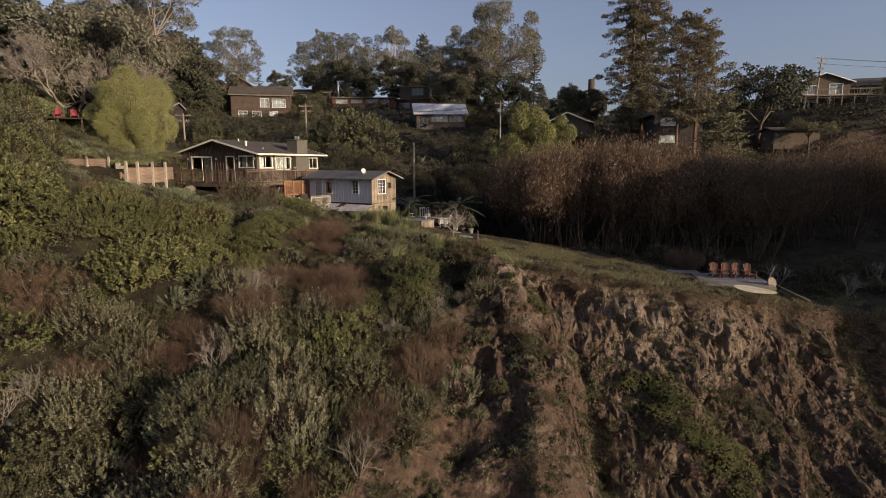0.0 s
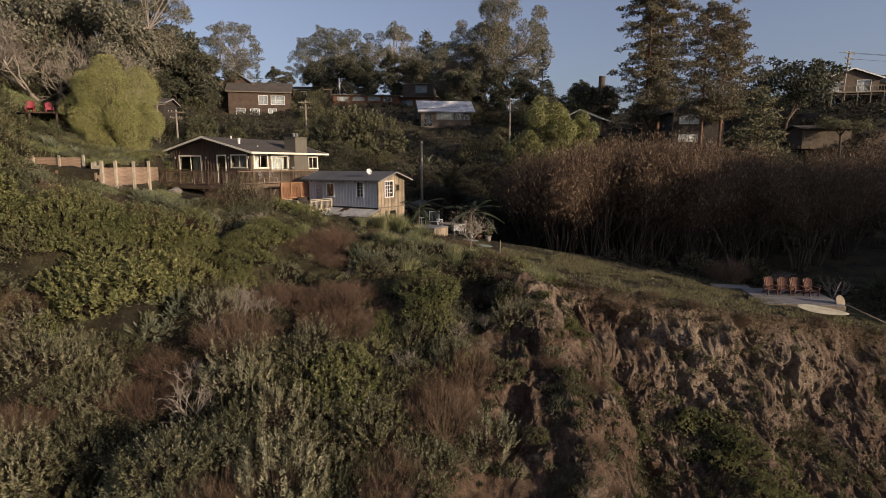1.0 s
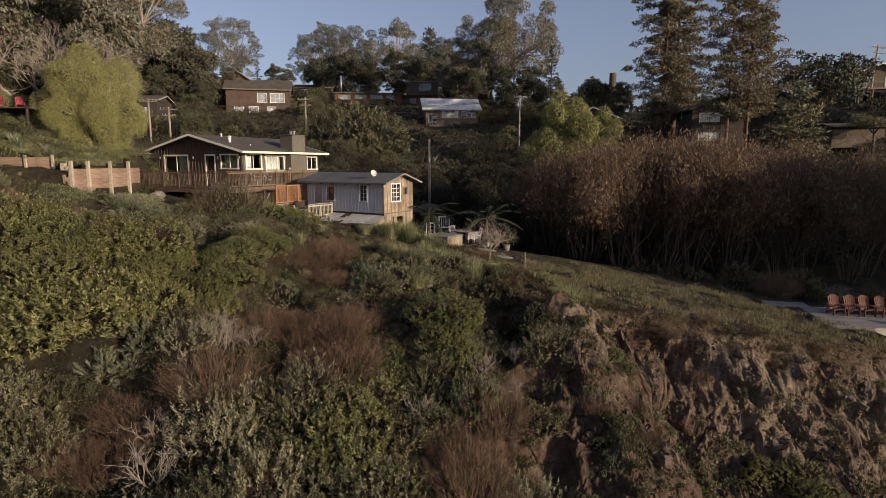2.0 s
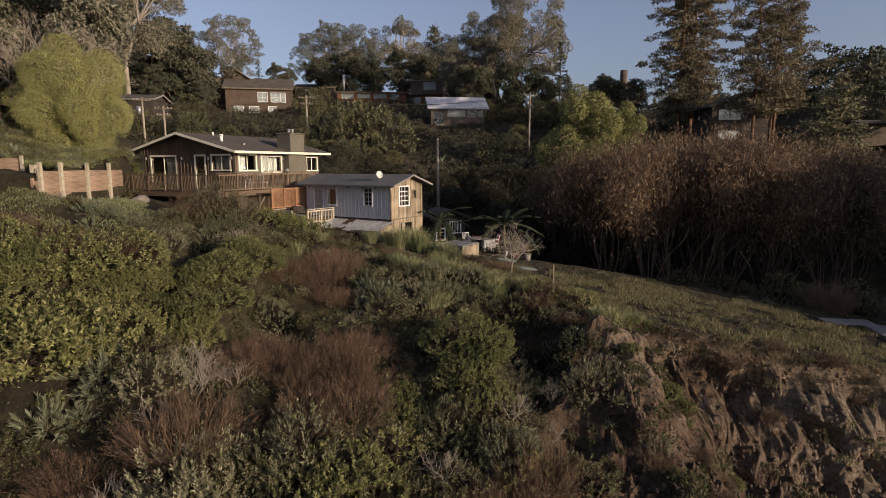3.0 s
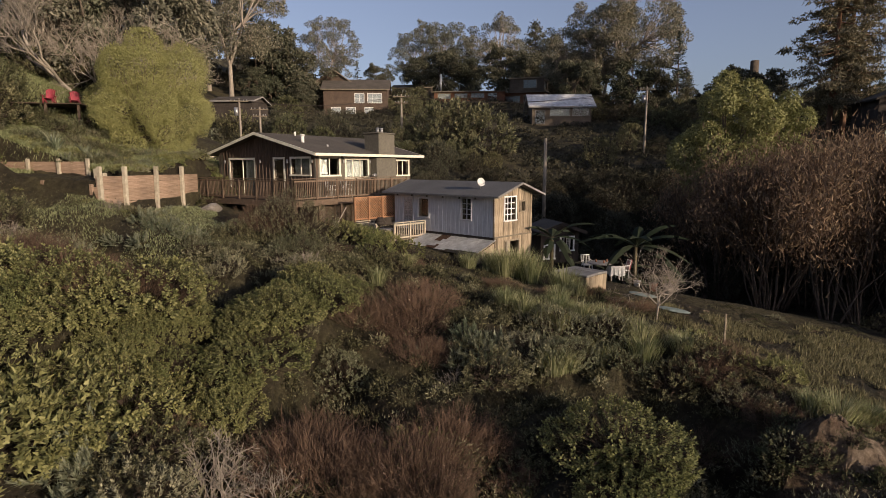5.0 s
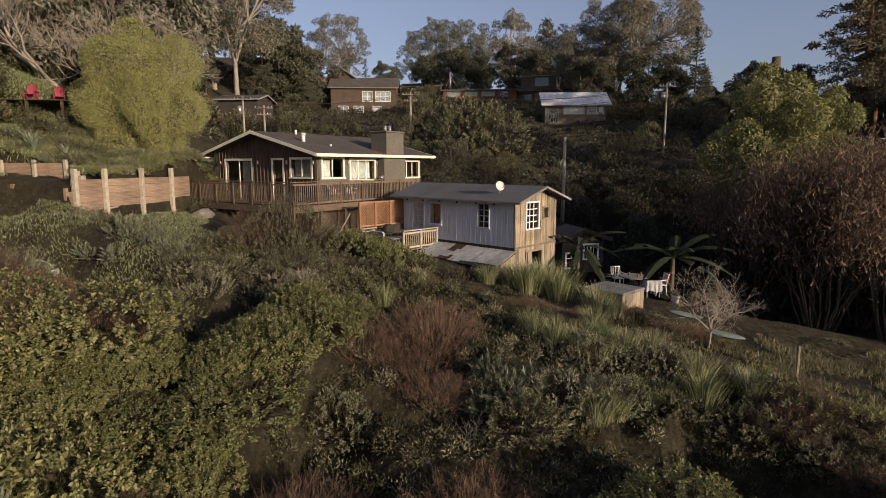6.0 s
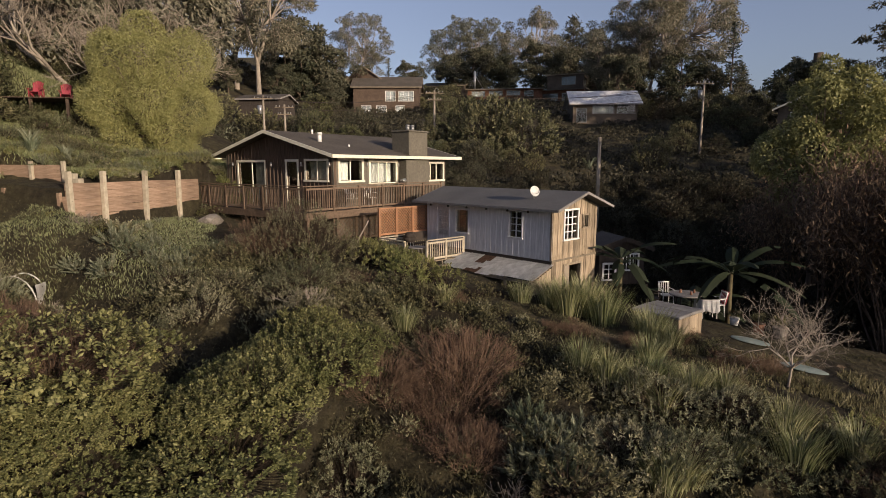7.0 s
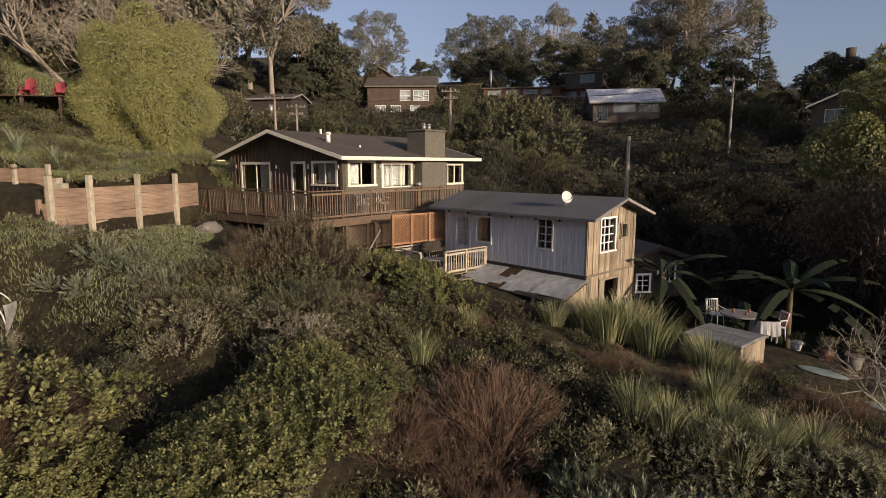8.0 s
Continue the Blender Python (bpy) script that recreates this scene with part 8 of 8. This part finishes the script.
def pot(x, y, z, r, material, label, plant=True):
    p = thing("plant_pot", pose(x, y, z), label, "plant pot")
    part("pot_body", rod_bm((0, 0, 0), (0, 0, r * 1.6), r * 0.75, r, 16), material, p)
    part("pot_rim", rod_bm((0, 0, r * 1.5), (0, 0, r * 1.72), r * 1.08, r * 1.08, 16), material, p)
    if plant:
        tuft = Plant(int(x * 100 + 1000))
        tuft.clumps(np.array([[0, 0, r * 2.2], [r * 0.4, 0, r * 2.6], [-r * 0.4, r * 0.3, r * 2.4]]), np.full(3, r * 0.9), 70, r * 0.7, r * 0.25, rise=0.3)
        link_mesh("foliage", tuft.mesh("foliage", L_OLIVE), p)
    return p


pot(0.95, 44.2, gz(0.95, 44.2), 0.17, PLASTIC, "white plant pot at the foot of the banana plant")
pot(-2.2, 47.8, gz(-2.2, 47.8), 0.26, CLAY, "wide clay pot before the garden house", False)
pot(1.5, 43.3, gz(1.5, 43.3), 0.2, CLAY, "clay pot at the edge of the patio")
pot(2.1, 43.0, gz(2.1, 43.0), 0.24, STONE, "grey stone pot at the edge of the patio")


def paddle_board(x, y, turn, label, pitch=8):
    b = thing("old_board", pose(x, y, gz(x, y) + 0.1, pitch, 3, turn), label, "board")
    bm = bmesh.new()
    bmesh.ops.create_uvsphere(bm, u_segments=20, v_segments=8, radius=1.0)
    for v in bm.verts:
        v.co = (v.co.x * 0.62, v.co.y * 0.2, v.co.z * 0.04)
    part("hull", bm, GREEN_BOARD, b)
    return b


paddle_board(0.75, 41.6, -30, "faded green board lying in the weeds")
paddle_board(1.5, 39.4, -28, "faded green board lying under the bare tree")
# stacked firewood beside the cabin door
wood = thing("wood_pile", pose(-3.75, 45.0, gz(-3.75, 45.0), 0, 0, 57), "leaning pile of split boards beside the cabin", "wood pile")
rg = random.Random(6)
for i in range(14):
    beam("split_log", (rg.uniform(-0.5, 0.5), rg.uniform(-0.2, 0.3), 0.05 + rg.uniform(0, 0.2)), (rg.uniform(-0.5, 0.5), 0.5, rg.uniform(0.3, 0.85)), 0.09, 0.07, BARE_BOARD if i % 2 else OLD_WOOD, wood)


def banana(seed, x, y, h, n, label, z=None, bole=1.4):
    """A banana plant: sheathed stem and long arching split leaves, each a part."""
    b = thing("banana_plant", pose(x, y, gz(x, y) if z is None else z, 0, 0, seed * 37), label, "plant", "banana plants")
    rod("stem", (0, 0, -0.1), (0.04, 0, bole + 0.1), 0.12, STEM, b, r1=0.08, sides=10)
    rg = random.Random(seed)
    for i in range(n):
        a = i * 2 * math.pi / n + rg.uniform(-0.25, 0.25)
        ln, up = h * rg.uniform(0.7, 1.0), rg.uniform(0.3, 1.25)
        bm = bmesh.new()
        rows = []
        for j in range(13):
            t = j / 12
            r = ln * (t * math.cos(up * 0.7) + 0.18 * t * t)
            z = bole + ln * (t * math.sin(up) - (0.95 - 0.35 * up) * t * t)
            w = 0.24 * math.sin(math.pi * min(1, max(0.02, (t - 0.1) / 0.92))) ** 0.6 if t > 0.1 else 0.02
            c = Vector((r * math.cos(a), r * math.sin(a), z))
            s = Vector((-math.sin(a), math.cos(a), 0))
            rag = 0.03 * rg.uniform(-1, 1)
            rows.append([bm.verts.new(c - s * (w + rag) - Vector((0, 0, w * 0.45))), bm.verts.new(c), bm.verts.new(c + s * (w - rag) - Vector((0, 0, w * 0.45)))])
        for j in range(12):
            for k in range(2):
                if rg.random() < 0.12 and j > 3:
                    continue
                bm.faces.new([rows[j][k], rows[j + 1][k], rows[j + 1][k + 1], rows[j][k + 1]])
        bmesh.ops.solidify(bm, geom=bm.faces[:], thickness=0.006)
        part("leaf", bm, L_BANANA, b)
    return b


banana(3, 1.0, 45.2, 2.9, 13, "banana plant with long arching leaves at the patio", bole=2.1)
banana(5, 0.2, 47.2, 2.6, 9, "banana plant in the shade behind the patio")
banana(8, -3.0, 46.3, 2.7, 9, "banana plant with torn leaves beside the cabin", z=7.0, bole=1.9)
# the bare fruit tree on the rim
planted("fruit_tree", bare_tree(700, 2.5, GREY_TWIG, 0.55, 5, 0.034, 7, 0.06), pose(0.5, 37.7, gz(0.22, 37.6) - 0.05), "leafless pale fruit tree with a low twiggy crown", "tree")
for k, (x, y, s) in enumerate([(0.9, 37.9, 0.55), (-0.4, 38.3, 0.5), (0.2, 38.6, 0.6), (-1.0, 39.2, 0.6), (1.4, 38.2, 0.5), (-2.0, 39.6, 0.5), (-0.6, 40.0, 0.5)]):
    shrub(("olive", "vine", "dry")[k % 3], x, y, s, 0.9, 60 * k, k)

# ---- things on the cabin deck and the house deck ----
CZ = 8.97
cm = cab.ob.matrix_basis


def on_cab(x, y, z=CZ):
    return cm @ Matrix.Translation((x, y, z - 6.9))


t2 = thing("deck_table", on_cab(-2.2, 5.1), "low weathered table on the cabin deck", "table")
part("tabletop", rod_bm((0, 0, 0.5), (0, 0, 0.54), 0.42, 0.42, 20), GREY_WOOD, t2)
for a in range(3):
    rod("leg", (0.34 * math.cos(a * 2.1), 0.34 * math.sin(a * 2.1), 0), (0.22 * math.cos(a * 2.1), 0.22 * math.sin(a * 2.1), 0.5), 0.025, GREY_WOOD, t2, sides=6)
bq = thing("barbecue", on_cab(-1.5, 6.4), "black barbecue on the cabin deck", "barbecue")
part("bowl", rod_bm((0, 0, 0.55), (0, 0, 0.75), 0.22, 0.3, 16), DARK_OR_SHADED, bq)
part("lid", rod_bm((0, 0, 0.75), (0, 0, 0.98), 0.3, 0.14, 16), DARK_OR_SHADED, bq)
for a in range(3):
    rod("leg", (0.28 * math.cos(a * 2.1), 0.28 * math.sin(a * 2.1), 0), (0.16 * math.cos(a * 2.1), 0.16 * math.sin(a * 2.1), 0.6), 0.016, METAL, bq, sides=6)
ca = thing("metal_can", on_cab(-1.95, 5.8), "pale metal can on the cabin deck", "can")
rod("can_body", (0, 0, 0), (0, 0, 0.42), 0.13, METAL, ca, sides=14)
be = thing("deck_bench", on_cab(-0.7, 6.6), "dark wooden bench against the lattice screen", "bench")
box("seat", (0, 0, 0.42), (1.1, 0.4, 0.05), DARK_OR_SHADED, be)
box("back", (0, 0.18, 0.7), (1.1, 0.04, 0.4), DARK_OR_SHADED, be)
for x in (-0.5, 0.5):
    box("leg", (x, 0, 0.2), (0.06, 0.36, 0.4), DARK_OR_SHADED, be)
pole2 = thing("garden_pole", pose(-13.5, 43.0, 9.3), "thin pole leaning in the vines beside the deck", "pole")
rod("pole", (-0.3, -0.5, -0.4), (0.35, 0.6, 1.3), 0.03, PALE_BARK, pole2, sides=6)
hm = hou.ob.matrix_basis
for k, (x, y, a) in enumerate(((0.6, -0.55, 10), (1.7, -0.6, -15))):
    c = patio_chair(PLASTIC, hm @ pose(x, y, df, 0, 0, a), "white plastic chair on the house deck")
    c["group"] = "house deck chairs"
gb = thing("gas_cylinder", hm @ pose(4.1, -0.45, df), "dark round heater beside the chimney", "heater")
part("drum", rod_bm((0, 0, 0), (0, 0, 1.15), 0.13, 0.13, 12), DARK_OR_SHADED, gb)
part("elbow", rod_bm((0, 0, 1.15), (0.25, 0, 1.2), 0.1, 0.1, 10), METAL, gb)

# ---- plants behind the house, rocks, agaves ----
AGAVE = flax_clump(720, n=46, length=1.1, spread=0.12, leaf=L_ECHIUM, width=0.1)
for k, (x, y, s) in enumerate([(-9.6, 56.5, 1.1), (-20, 84, 1.8), (-3, 88, 1.6), (-30.5, 60, 1.5), (-27.5, 41.8, 0.9), (-28.5, 42.6, 0.9), (-26.6, 42.6, 0.8), (-25.6, 41.9, 0.7)]):
    planted("agave", AGAVE, pose(x, y, gz(x, y), 0, 0, 50 * k) @ Matrix.Diagonal((s, s, s, 1)), "grey-green agave rosette with stiff pointed leaves", "plant", "agaves")
for k, (x, y, s) in enumerate([(-21.6, 40.6, 0.6), (-21.4, 41.6, 0.55), (-21.2, 42.6, 0.5), (-20.6, 40.2, 0.6), (-20.3, 43.2, 0.5)]):
    planted("succulent", AGAVE, pose(x, y, gz(x, y), 0, 0, 70 * k) @ Matrix.Diagonal((s * 0.7, s * 0.7, s * 0.6, 1)), "small pale rosette plant below the retaining wall", "plant", "wall rosettes")
PAMPAS = wand_bush(740, GREY_TWIG, L_DRYVINE, r=1.3, h=1.8, n=300, leafy=900)
for k, (x, y, s) in enumerate([(-8.2, 57.5, 1.0), (-6.9, 58.2, 1.1), (-5.8, 57.8, 1.0), (-4.6, 59, 0.9)]):
    planted("ornamental_grass", PAMPAS, pose(x, y, gz(x, y), 0, 0, 80 * k) @ Matrix.Diagonal((s, s, s, 1)), "brown ornamental grass clump behind the house", "plant", "ornamental grasses")


def rock_mesh(seed):
    bm = bmesh.new()
    bmesh.ops.create_icosphere(bm, subdivisions=2, radius=1.0)
    rg = random.Random(seed)
    o = Vector((rg.uniform(-9, 9), rg.uniform(-9, 9), 0))
    for v in bm.verts:
        v.co *= 1 + 0.45 * noise.noise(v.co * 1.1 + o)
        v.co.z *= 0.62
    me = bpy.data.meshes.new("rock")
    bm.to_mesh(me)
    bm.free()
    me.materials.append(STONE)
    return me


ROCKS = [rock_mesh(k) for k in range(4)]
rg = random.Random(12)
for k, (x, y, s) in enumerate([(-20.3, 43.4, 0.5), (-14.6, 19.6, 0.26), (-14.0, 19.2, 0.2), (-15.2, 18.8, 0.22), (-13.2, 18.4, 0.2), (-16.4, 20.6, 0.2), (-12.5, 19.5, 0.22), (-17.3, 19.6, 0.26)]):
    r = link_mesh("rock", ROCKS[k % 4])
    r.matrix_basis = pose(x, y, gz(x, y) + s * 0.15, 0, 0, 60 * k) @ Matrix.Diagonal((s, s, s, 1))
    tagged(r, "weathered grey-brown rock on the slope", "rock", "slope rocks")
